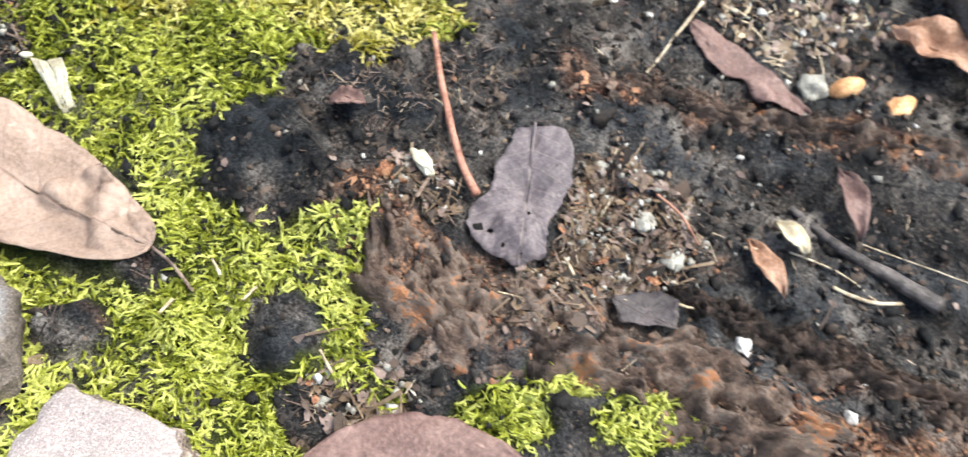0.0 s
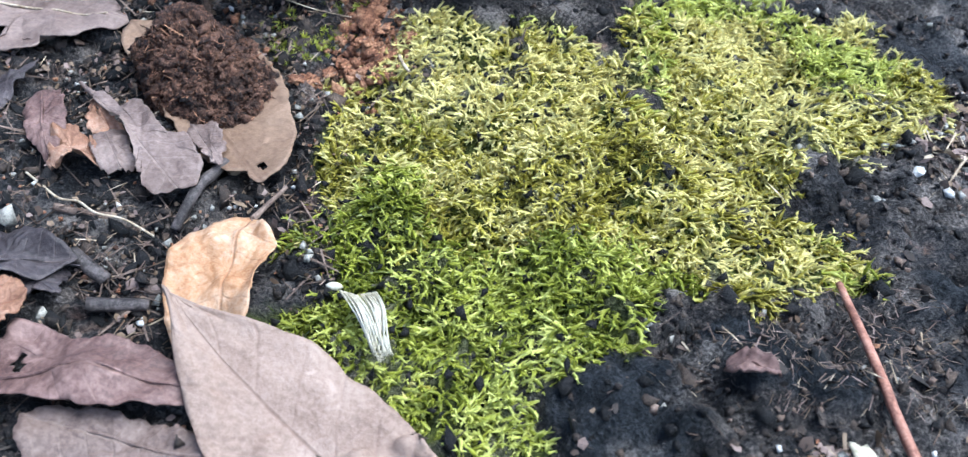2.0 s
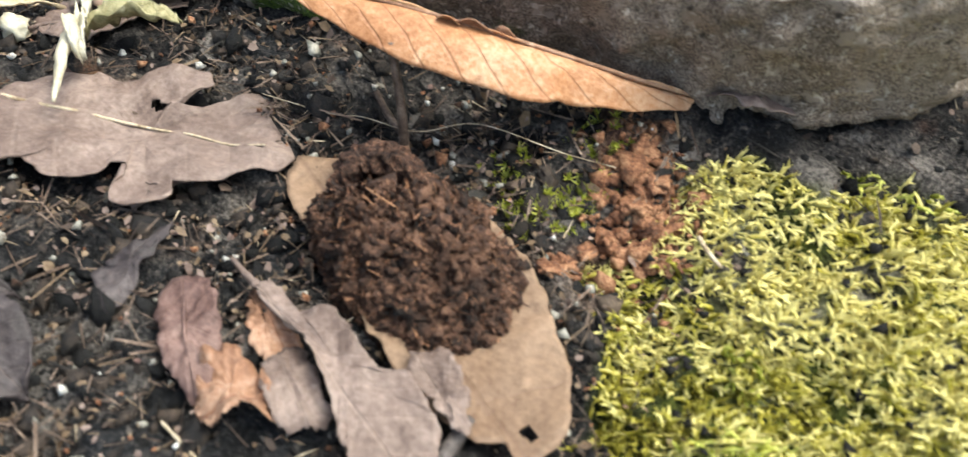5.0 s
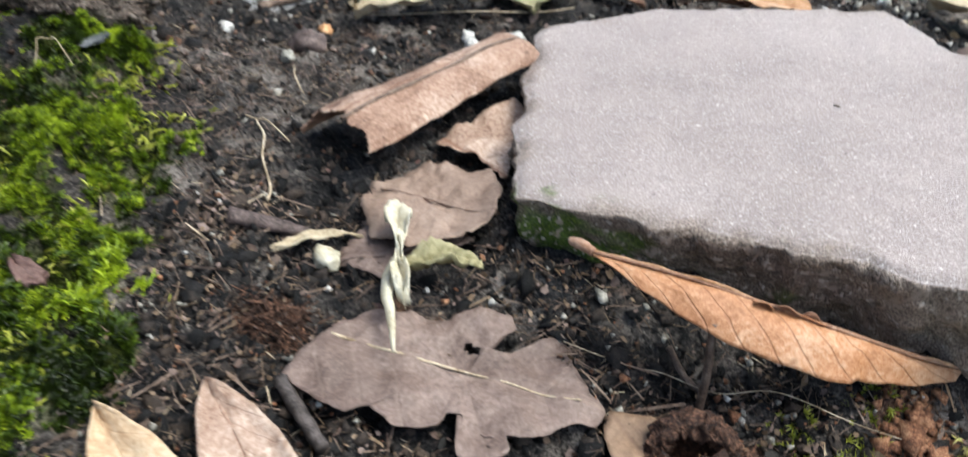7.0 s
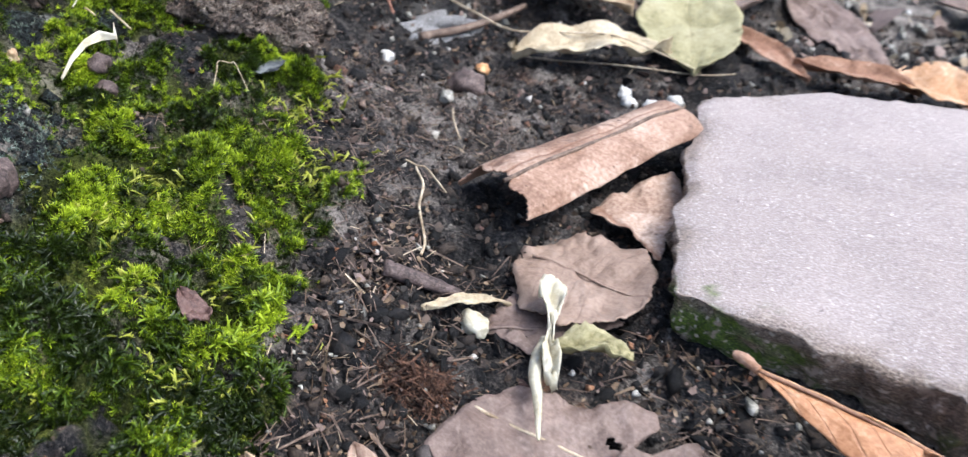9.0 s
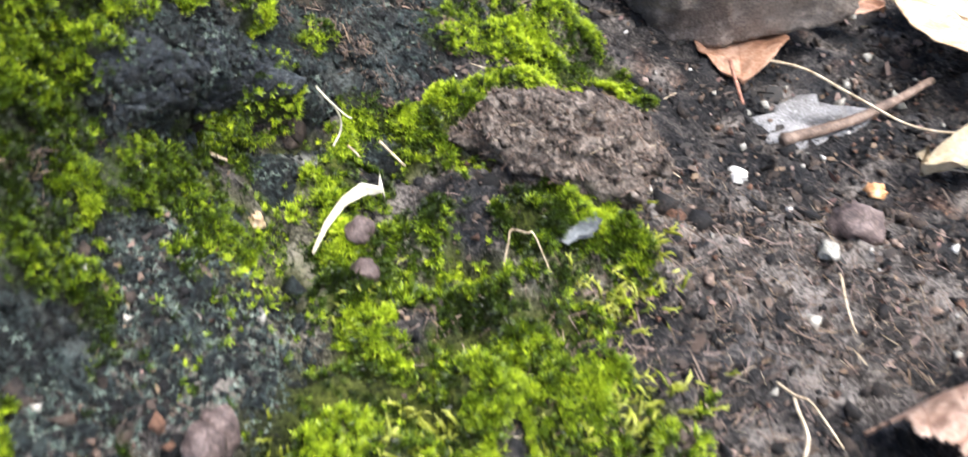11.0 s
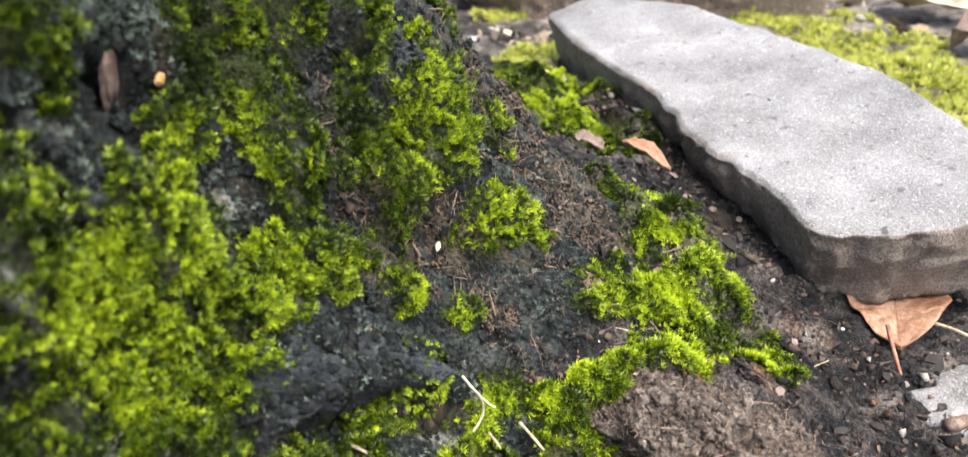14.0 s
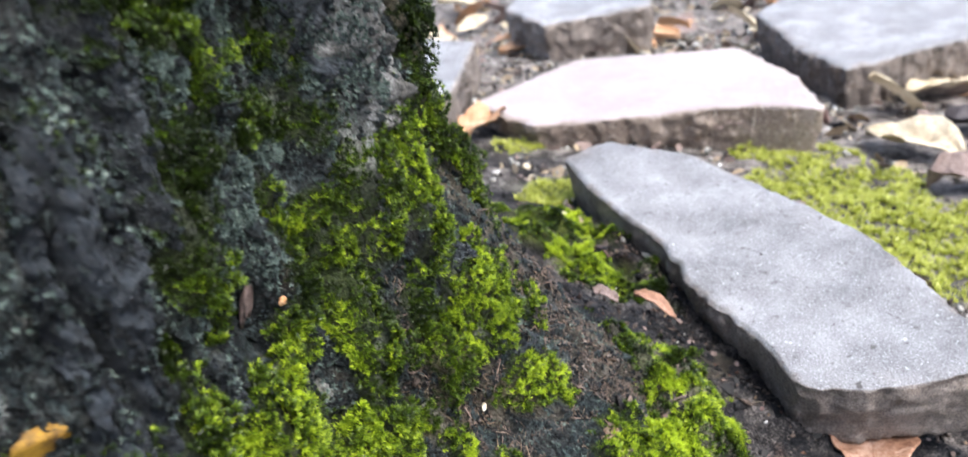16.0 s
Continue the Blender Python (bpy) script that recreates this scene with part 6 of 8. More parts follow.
stem("straw", "bent pale rootlet on soil", [(-0.379, 0.371), (-0.372, 0.362, 0.004), (-0.367, 0.350, 0.003), (-0.361, 0.337, 0.002)], 0.0006, 0.0007, STRAW, "straw")
stem("straw", "short pale rootlet on soil", [(-0.384, 0.373), (-0.376, 0.372, 0.004), (-0.366, 0.367)], 0.0005, 0.0004, STRAW, "straw")
stem("twig", "dark dry stub on soil", [(-0.366, 0.322, 0.003), (-0.354, 0.327, 0.004), (-0.346, 0.331, 0.003)], 0.0028, 0.0018, NUT)
ribbon("straw", "white dry strap of grass curled among moss", [(-0.4865, 0.332, 0.0605), (-0.4875, 0.339, 0.0640), (-0.4875, 0.346, 0.0665), (-0.4860, 0.352, 0.0670), (-0.4820, 0.355, 0.0660)],
       [0.0010, 0.0019, 0.0024, 0.0036, 0.0018], PALE, "straw")
stem("straw", "small pale straw in moss", [(-0.4995, 0.361, 0.007), (-0.4945, 0.360, 0.008)], 0.0006, 0.0004, STRAW, "straw")
stem("straw", "bent pale straw hooked in moss", [(-0.446, 0.356, 0.003), (-0.447, 0.362, 0.008), (-0.442, 0.364, 0.007), (-0.437, 0.362, 0.003)], 0.00035, 0.0003, STRAW, "straw")
stem("straw", "thin pale straw on soil", [(-0.388, 0.421, 0.003), (-0.383, 0.411, 0.003), (-0.377, 0.404, 0.002)], 0.0006, 0.0004, STRAW, "straw")
stem("straw", "pale pink leaf stalk under the slab", [(-0.455, 0.492, 0.010), (-0.451, 0.488, 0.004), (-0.446, 0.484, 0.001)], 0.0007, 0.0006, REDTWIG, "straw")
stem("straw", "white straw bit on the moss", [(-0.152, 0.289, 0.006), (-0.147, 0.281, 0.006)], 0.0009, 0.0007, STRAW, "straw")
for a, s in (((-0.080, 0.124), 1), ((-0.069, 0.121), 2), ((0.064, 0.127), 3), ((0.030, 0.135), 4), ((0.047, 0.128), 5), ((0.090, 0.150), 6), ((-0.045, 0.097), 7), ((-0.093, 0.116), 8)):
    stem("straw", "short pale straw bit", [(a[0], a[1], 0.005), (a[0] + 0.006 * math.cos(s * 2.1), a[1] + 0.006 * math.sin(s * 2.1), 0.005)], 0.0008, 0.0006, STRAW, "straw", "straw bits", seed=s)


def fluff():
    """A tuft of white silky hairs on the moss."""
    z = gz(-0.142, 0.19) + 0.006
    ob = thing("seed_tuft", (-0.143, 0.190, z), "tuft of silky white seed hairs caught on moss", "seed tuft")
    bm = lump(0.0016, 3, 0.3, 1.2, (1.5, 0.7, 0.6), 2)
    bmesh.ops.translate(bm, verts=bm.verts, vec=(-0.150, 0.1955, z + 0.001))
    part("seed", bm, PALE, ob)
    rnd = random.Random(5)
    for k in range(44):
        a = rnd.uniform(-0.005, 0.005)
        e = rnd.uniform(-0.003, 0.003)
        part("hair", tube([(-0.143 + a, 0.1925 + abs(a) * 0.3, z + 0.001), (-0.1365 + a * 0.8, 0.184, z + 0.003 + rnd.uniform(0, 0.002)), (-0.132 + e * 0.9, 0.172 + abs(e), z - 0.001 + rnd.uniform(0, 0.002))],
                          [0.00026, 0.00030, 0.00008], 4, 0.2, k), PALE, ob)


fluff()


def loose_straw(label, pts, r0, r1, material=STRAW):
    return single("straw", tube(pts, [r0 + (r1 - r0) * k / (len(pts) - 1) for k in range(len(pts))], 6, 0.3), material, tuple(np.mean(pts, 0)), label, "straw")


# loose stalks caught on the trunk's foot
loose_straw("white crooked rootlet hanging below the bark ledge", [(-0.5045, 0.3605, 0.0885), (-0.5015, 0.3625, 0.0805), (-0.5020, 0.3620, 0.0750), (-0.5025, 0.3585, 0.0720)], 0.00028, 0.00032, PALE)
loose_straw("white crooked rootlet hanging below the bark ledge", [(-0.5035, 0.3610, 0.0860), (-0.4995, 0.3630, 0.0800), (-0.4990, 0.3645, 0.0780)], 0.00028, 0.0002, PALE)
loose_straw("pale brown stalk leaning between moss cushions", [(-0.5000, 0.3720, 0.0660), (-0.4965, 0.3725, 0.0625), (-0.4925, 0.3725, 0.0595)], 0.0005, 0.0004)
loose_straw("short pale stalk on the mossy bark", [(-0.5140, 0.3305, 0.0840), (-0.5105, 0.3325, 0.0815)], 0.0006, 0.0004)


# ---- pebbles, seeds and capsules ----
def pebble(label, x, y, r, material, seed, stretch=(1, 1, 0.75), up=0.3, name="pebble", category="pebble", group="pebbles", rough=0.5, level=3, over=0.0):
    z = gz(x, y) + r * up + over
    bm = lump(r, seed, rough, 1.7, stretch, level, seed * 1.7, 0.25 * math.sin(seed))
    bmesh.ops.translate(bm, verts=bm.verts, vec=(x, y, z))
    return single(name, bm, material, (x, y, z), label, category, group)


pebble("greenish grey rounded pebble", 0.129, 0.227, 0.0062, GREYPEB, 1, (1.2, 0.9, 0.8))
pebble("orange-brown oval seed capsule with a short stalk", 0.142, 0.225, 0.0052, AMBER, 2, (1.35, 0.8, 0.8), name="seed_capsule", category="seed", group="seeds", rough=0.08)
pebble("white pebble on rotten wood", 0.086, 0.115, 0.0027, WHITE, 3, (1.2, 1, 0.8), 0.6)
pebble("white pebble on rotten wood", 0.119, 0.093, 0.0022, WHITE, 4, (1, 1.1, 0.8), 0.6)
pebble("cream seed husk on black soil", -0.019, 0.163, 0.0030, PALE, 5, (1.7, 0.8, 0.5), 0.5, name="seed_husk", category="seed", group="seeds", over=0.002)
pebble("orange rotten wood chip", -0.032, 0.162, 0.0034, ROTCHIP, 6, (1.1, 0.9, 0.5), 0.5, name="wood_chip", category="wood chip", group="wood chips")
pebble("grey pebble in crumbly soil", 0.0645, 0.1465, 0.0042, GREYPEB, 7, (1.2, 1.0, 0.5), 0.0, rough=0.3)
pebble("pale grey stone grain", 0.0555, 0.1565, 0.0042, GREYPEB, 8, (1.2, 0.9, 0.5), 0.0, rough=0.3)
pebble("large dark wrinkled seed capsule among moss", -0.4635, 0.2835, 0.0050, NUT, 9, (0.95, 0.85, 1.15), 0.75, name="seed_capsule", category="seed", group="seeds", rough=0.26)
pebble("large dark wrinkled seed capsule among moss", -0.4605, 0.2785, 0.0046, NUT, 79, (0.95, 0.85, 1.15), 0.55, name="seed_capsule", category="seed", group="seeds", rough=0.26)
pebble("dark dry seed capsule in moss", -0.4805, 0.3432, 0.0035, NUT, 10, (1.0, 1.0, 1.1), 0.5, name="seed_capsule", category="seed", group="seeds", rough=0.30)
pebble("dark dry seed capsule in moss", -0.4718, 0.3353, 0.0034, NUT, 11, (1.35, 0.9, 0.85), 0.5, name="seed_capsule", category="seed", group="seeds", rough=0.30)
pebble("small dark seed capsule in moss", -0.478, 0.333, 0.0026, NUT, 12, (1.4, 0.8, 0.7), 0.4, name="seed_capsule", category="seed", group="seeds", rough=0.30)
pebble("small dark seed capsule in moss", -0.457, 0.349, 0.0026, NUT, 13, (1.5, 0.9, 0.7), 0.4, name="seed_capsule", category="seed", group="seeds", rough=0.30)
pebble("black oval seed on grey crust", -0.464, 0.419, 0.0028, TWIG, 14, (0.9, 0.9, 1.4), 0.8, name="seed", category="seed", group="seeds", rough=0.1)
pebble("yellowish seed on trunk foot", -0.503, 0.330, 0.0021, LIGHTTAN, 15, (0.9, 0.7, 1.2), 0.6, name="seed", category="seed", group="seeds", rough=0.7)
pebble("white rounded pebble on black soil", -0.431, 0.449, 0.0028, WHITE, 16, (1, 1, 0.85), 0.6)
pebble("dark brown soil clod", -0.393, 0.446, 0.0070, NUT, 17, (1.1, 1, 0.8), 0.3, name="soil_clod", category="soil clod", group="soil clods", rough=0.5)
pebble("greyish crumbly bit on soil", -0.394, 0.429, 0.0030, GREYPEB, 18, (1.2, 0.9, 0.9), 0.7)
pebble("white grey weathered stone chunk", -0.430, 0.494, 0.0120, STONE_G, 19, (1.4, 0.9, 0.50), 0.1, name="stone_chunk", category="stone", group="stones", rough=0.6, level=4)
pebble("cream stone bit beside a leaf", -0.338, 0.323, 0.0048, PALE, 20, (1.2, 0.8, 0.8), 0.5)
for k, (x, y) in enumerate([(-0.331, 0.475), (-0.322, 0.478), (-0.313, 0.483), (-0.335, 0.484)]):
    pebble("small white pebble beside the slab", x, y, 0.0034, WHITE, 21 + k, (0.9, 1, 1.0), 0.6, group="white pebbles")
pebble("slate grey flake bedded in moss", -0.4395, 0.3765, 0.0056, SLATE, 25, (1.25, 0.85, 0.16), 0.1, name="stone_flake", category="stone", group="stones", over=0.0003, rough=0.75)
pebble("pinkish stone crumb on soil", -0.396, 0.47, 0.0030, AMBER, 26)
pebble("pale brown pebble on soil", 0.12, 0.206, 0.0026, GREYPEB, 27)
pebble("tan crumb on soil", 0.160, 0.214, 0.0046, AMBER, 28, (1.3, 0.9, 0.5), rough=0.35)
for k, (x, y, s) in enumerate([(0.102, 0.262, 3), (0.111, 0.256, 2.4), (0.088, 0.243, 2.2), (0.079, 0.255, 2.6), (0.118, 0.266, 2.2), (0.064, 0.246, 1.8), (0.137, 0.259, 3), (0.141, 0.247, 2),
                              (0.128, 0.25, 1.8), (0.036, 0.262, 2), (0.02, 0.268, 2), (0.012, 0.275, 2.6), (-0.002, 0.262, 1.8), (0.03, 0.28, 1.8), (0.005, 0.288, 2.2), (0.045, 0.265, 1.6), (0.050, 0.252, 2.0)]):
    pebble("small pale pebble on black soil", x, y, s * 0.00075, WHITE if k % 3 else GREYPEB, 30 + k, (1.1, 0.9, 0.8), 0.6, group="small pebbles")
# orange crumbs of rotten wood
for k, (x, y, s) in enumerate([(-0.166, 0.317, 5), (-0.171, 0.311, 4), (-0.163, 0.309, 4.5), (-0.176, 0.302, 3.5), (-0.168, 0.299, 4.2), (-0.160, 0.297, 5), (-0.158, 0.287, 4), (-0.165, 0.289, 3.4),
                              (-0.181, 0.281, 3.6), (-0.177, 0.287, 3), (-0.184, 0.276, 3), (-0.172, 0.292, 2.6), (-0.156, 0.303, 2.8)]):
    pebble("orange crumb of rotten wood", x, y, s * 0.00075, ROTCHIP, 60 + k, (1.3, 0.9, 0.40), 0.4, name="wood_crumb", category="wood chip", group="rotten wood crumbs", rough=1.0)


def trunk_bit(name, label, deg, z, r, material, stretch, seed, category, out=0.002, rough=0.3):
    q = trunk_point(np.array([deg * 1.0]), np.array([z * 1.0]))[0]
    n = Vector((math.cos(radians(deg)), math.sin(radians(deg)), 0))
    q = Vector(q) + n * out
    bm = lump(r, seed, rough, 1.3, stretch, 3, radians(deg), 0.4)
    bmesh.ops.translate(bm, verts=bm.verts, vec=q)
    return single(name, bm, material, tuple(q), label, category)


trunk_bit("bark_chip", "loose reddish brown bark flake in a dark hole of the bark", 23.6, 0.181, 0.0042, BROWN, (0.25, 0.55, 1.7), 1, "bark chip", 0.002, 0.75)
trunk_bit("bark_chip", "small pale bark crumb on moss", 25.6, 0.178, 0.0014, AMBER, (0.6, 0.9, 1.0), 2, "bark chip")
trunk_bit("leaf_chip", "tiny pale leaf chip on the trunk foot", 39.2, 0.107, 0.0016, PALE, (0.5, 1.3, 0.5), 3, "leaf chip", 0.002)
trunk_bit("leaf_chip", "tiny red leaf chip on black bark", 30, 0.104, 0.0022, AMBER, (0.8, 1.0, 0.4), 4, "leaf chip", 0.003)
trunk_bit("slime_patch", "bright yellow fungus crust low on the bark", 3.4, 0.188, 0.0075, YELLOW, (0.18, 1.2, 0.8), 5, "fungus", 0.0, 0.7)

# ---- moss, crumbs and litter too many to count ----
rng = np.random.default_rng(7)


def lumps_set(count, level, rough, stretch):
    out = []
    for k in range(count):
        bm = lump(1.0, 5 + k, rough, 1.2, stretch, level)
        bm.verts.ensure_lookup_table()
        broken = np.random.default_rng(40 + k).uniform(0.62, 1.25, (len(bm.verts), 1))
        out.append((np.array([v.co[:] for v in bm.verts]) * broken, np.array([[v.index for v in f.verts] for f in bm.faces])))
        bm.free()
    return out


def octa_set(count):
    """Angular crumbs of eight faces."""
    r = np.random.default_rng(13)
    v = np.array([(1, 0, 0), (-1, 0, 0), (0, 1, 0), (0, -1, 0), (0, 0, 1), (0, 0, -1)], float)
    f = np.array([(0, 2, 4), (2, 1, 4), (1, 3, 4), (3, 0, 4), (2, 0, 5), (1, 2, 5), (3, 1, 5), (0, 3, 5)])
    return [(v * r.uniform(0.55, 1.35, (6, 1)) + r.normal(0, 0.25, (6, 3)), f) for _ in range(count)]


def slim_tri(base, direction, length, width, side):
    """The smallest leaf: one triangle."""
    return [base + side * width * 0.45 + direction * length * 0.12, base - side * width * 0.45 + direction * length * 0.12, base + direction * length]


def blade_tris(base, direction, length, width, side):
    """A pointed little leaf: four corners, two triangles."""
    tip = base + direction * length
    mid = base + direction * length * 0.45
    return [base, mid + side * width / 2, tip, mid - side * width / 2]


def shoot_set(count, seed, fat=0.105):
    """Moss strands of unit length: slim bodies, swollen in the middle and pointed, that arch over; shading put into the
    tint: darker at the base, light at the tip and upper side.
    """
    r = np.random.default_rng(seed)
    out = []
    for _ in range(count):
        v, f, shade = [], [], []
        arch, sway, turn = r.uniform(0.5, 1.25), r.uniform(-0.45, 0.45), r.uniform(0, 1)
        spine = lambda s: np.array((0.9 * s, sway * s * s, 0.42 * math.sin(arch * 2.1 * s)))
        for k in range(4):
            s = k / 3
            w = fat * (0.6, 1.05, 0.85, 0.06)[k] * r.uniform(0.8, 1.2)
            for a in range(3):
                q = 2 * math.pi / 3 * (a + turn)
                v.append(spine(s) + np.array((0.35 * w * math.cos(q + k), w * math.cos(q), w * 0.85 * math.sin(q))))
                # the sine term lightens the upper side, as if lit from above
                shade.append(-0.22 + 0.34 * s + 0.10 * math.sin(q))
        for k in range(3):
            for a in range(3):
                p, q = 3 * k + a, 3 * k + (a + 1) % 3
                f += [(p, q, q + 3), (p, q + 3, p + 3)]
        # loose leaf tips along the strand
        for k in range(6):
            q = 2.4 * k
            d = np.array((0.8, 0.7 * math.cos(q), 0.55 * abs(math.sin(q)) + 0.2))
            d /= np.linalg.norm(d)
            side = np.cross(d, (0.1, 0.2, 1.0))
            n = len(v)
            v += slim_tri(spine((k + 0.6) / 7), d, 0.30, 0.14, side / np.linalg.norm(side))
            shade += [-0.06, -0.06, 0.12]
            f += [(n, n + 1, n + 2)]
        out.append((np.array(v), np.array(f), np.array(shade)))
    return out


def star_set(count, leaves, seed, up=0.8, slim=False, wide=0.36):
    """Cushion-moss heads: leaves that spread from one point, with a second, steeper whorl."""
    r = np.random.default_rng(seed)
    out = []
    for _ in range(count):
        v, f = [], []
        for k in range(leaves):
            a = 2.4 * k + r.uniform(-0.3, 0.3)
            h = up * r.uniform(0.5, 1.3) + (0.7 if k > leaves * 0.6 else 0)
            d = np.array((math.cos(a), math.sin(a), h))
            d /= np.linalg.norm(d)
            side = np.cross(d, (0, 0, 1.0))
            side /= max(np.linalg.norm(side), 1e-6)
            n = len(v)
            v += (slim_tri if slim else blade_tris)(np.array((0, 0, 0.25 * k / leaves)), d, r.uniform(0.75, 1.1), wide if slim else 0.30, side)
            f += [(n, n + 1, n + 2)] if slim else [(n, n + 1, n + 2), (n, n + 2, n + 3)]
        # shading put into the tint: leaf bases darker, tips lighter
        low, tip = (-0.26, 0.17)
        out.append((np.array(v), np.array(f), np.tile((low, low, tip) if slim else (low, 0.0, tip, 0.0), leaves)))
    return out


def scatter(name, label, category, kinds, pos, normal, size, tint, material, lean=0.3, shade=False, squash=None, comb=(0.0, 0.0)):
    """One mesh of many small pieces: kinds are (verts, triangles, tint of the verts), set at pos, standing along normal; comb: the way they lie."""
    n = len(pos)
    which = rng.integers(0, len(kinds), n)
    up = normal + rng.normal(0, lean, (n, 3))
    up /= np.linalg.norm(up, axis=1)[:, None]
    yaw = rng.uniform(0, 2 * np.pi, n)
    ref = np.stack([np.cos(yaw), np.sin(yaw), 0.3 * np.sin(yaw * 3)], 1)
    ref = ref + (*comb, 0.0)
    ax = ref - up * (ref * up).sum(1)[:, None]
    ax /= np.linalg.norm(ax, axis=1)[:, None]
    ay = np.cross(up, ax)
    V, F, T, at = [], [], [], 0
    for k, (v, f, *toned) in enumerate(kinds):
        i = np.nonzero(which == k)[0]
        if not len(i):
            continue
        s = size[i][:, None, None]
        w = v[None] * (1.0 if squash is None else squash[i][:, None, :])
        P = pos[i][:, None] + s * (w[..., 0:1] * ax[i][:, None] + w[..., 1:2] * ay[i][:, None] + w[..., 2:3] * up[i][:, None])
        V.append(P.reshape(-1, 3))
        F.append((f[None] + (at + np.arange(len(i)) * len(v))[:, None, None]).reshape(-1, 3))
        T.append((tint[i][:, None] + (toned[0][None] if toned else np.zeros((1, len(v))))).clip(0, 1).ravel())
        at += len(i) * len(v)
    me = mesh_from(name, np.concatenate(V), np.concatenate(F), material, [("tint", np.concatenate(T))], shade)
    return tagged(new(name, me), label, category, kind="stuff")


def covered(x, y, shrink=1.04):
    """Whether a place lies under a leaf, or inside a slab."""
    hid = np.zeros(x.shape, bool)
    for c, ax, px, a, b in FOOTPRINTS:
        u, v = (x - c[0]) * ax[0] + (y - c[1]) * ax[1], (x - c[0]) * px[0] + (y - c[1]) * px[1]
        hid |= (u / (a * shrink)) ** 2 + (v / (b * shrink)) ** 2 < 1
    for poly in (SLAB_A, SLAB_B, SLAB_C):
        ins = np.zeros(x.shape, bool)
        for (ax, ay), (bx, by) in zip(poly, poly[1:] + poly[:1]):
            ins ^= ((ay > y) != (by > y)) & (x < (bx - ax) * (y - ay) / (by - ay + 1e-12) + ax)
        hid |= ins
    return hid


def spots_in(box, count, chance, hide=True):
    x, y = rng.uniform(box[0], box[1], count), rng.uniform(box[2], box[3], count)
    ok = rng.uniform(0, 1, count) < chance(x, y)
    if hide:
        ok &= ~covered(x, y)
    return x[ok], y[ok]


def lay(x, y, sink=0.0):
    e = 0.002
    z = ground(x, y)
    n = np.stack([-(ground(x + e, y) - z) / e, -(ground(x, y + e) - z) / e, np.ones(len(x))], 1)
    return np.stack([x, y, z - sink], 1), n / np.linalg.norm(n, axis=1)[:, None]


SHOOTS, STARS, BUSHY, TUFTS = shoot_set(12, 1), star_set(10, 6, 2, 0.8, True), star_set(10, 8, 3, 1.2, True, 0.26), star_set(12, 8, 4, 1.3, True, 0.22)

FLAKE = [(np.array([(-1, -0.35, 0), (0.2, -0.5, 0.12), (1, 0.1, 0), (0.1, 0.5, 0.1), (-0.9, 0.3, 0.05)], float), np.array([(0, 1, 4), (1, 3, 4), (1, 2, 3)]))]
FLAKE.append((FLAKE[0][0] * (0.8, 1.4, 1.5), FLAKE[0][1]))
SPLINT = [(np.array([(-1, -0.06, 0), (1, -0.03, 0.05), (1, 0.03, 0.05), (-1, 0.06, 0), (0, 0, 0.12)], float), np.array([(0, 1, 4), (1, 2, 4), (2, 3, 4), (3, 0, 4)]))]
CRUMBS, ROUGH = octa_set(12), lumps_set(10, 1, 1.5, (1, 1, 0.75))

# feather moss of the bank, green and olive
x, y = spots_in((-0.20, 0.08, 0.03, 0.38), 165000, lambda x, y: moss_near(x, y) * (0.36 + 0.64 * smooth(-0.32, 0.26, fbm(x * 95, y * 95, 0, 2, 157))))
p, n = lay(x, y, 0.001)
olive = smooth(-0.1, 0.45, fbm(x * 28, y * 28, 0, 3, 151) + 1.6 * smooth(0.18, 0.27, y) * (1 - smooth(0.30, 0.36, y)) - 0.80 + 0.42 * smooth(0.16, 0.23, y)) > rng.uniform(0, 1, len(x))
tone = np.clip(0.60 + 0.10 * (1 - smooth(0.15, 0.21, y)) + 0.36 * smooth(0.235, 0.30, y) + 0.36 * fbm(x * 75, y * 75, 0, 3, 153) + rng.normal(0, 0.21, len(x)), 0, 1)
size = 0.0047 * rng.uniform(0.5, 1.5, len(x))
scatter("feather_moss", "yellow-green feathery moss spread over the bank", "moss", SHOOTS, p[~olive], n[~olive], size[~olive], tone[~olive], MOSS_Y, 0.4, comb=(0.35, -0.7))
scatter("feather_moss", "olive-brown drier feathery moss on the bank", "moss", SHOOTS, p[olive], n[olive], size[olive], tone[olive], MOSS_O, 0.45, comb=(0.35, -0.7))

# moss round the trunk's foot
x, y = spots_in((-0.70, -0.35, 0.20, 0.60), 640000, lambda x, y: moss_foot(x, y) * (0.12 + 0.88 * smooth(-0.6, 0.1, fbm(x * 70, y * 70, 0, 2, 37))))
x, y = x[np.hypot(x - TRUNK[0], y - TRUNK[1]) > 0.19], y[np.hypot(x - TRUNK[0], y - TRUNK[1]) > 0.19]
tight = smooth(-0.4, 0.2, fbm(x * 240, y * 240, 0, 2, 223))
ok = rng.uniform(0, 1, len(x)) < 0.15 + 0.85 * tight
x, y, tight = x[ok], y[ok], tight[ok]
p, n = lay(x, y, 0.0006)
p[:, 2] += 0.0020 * tight
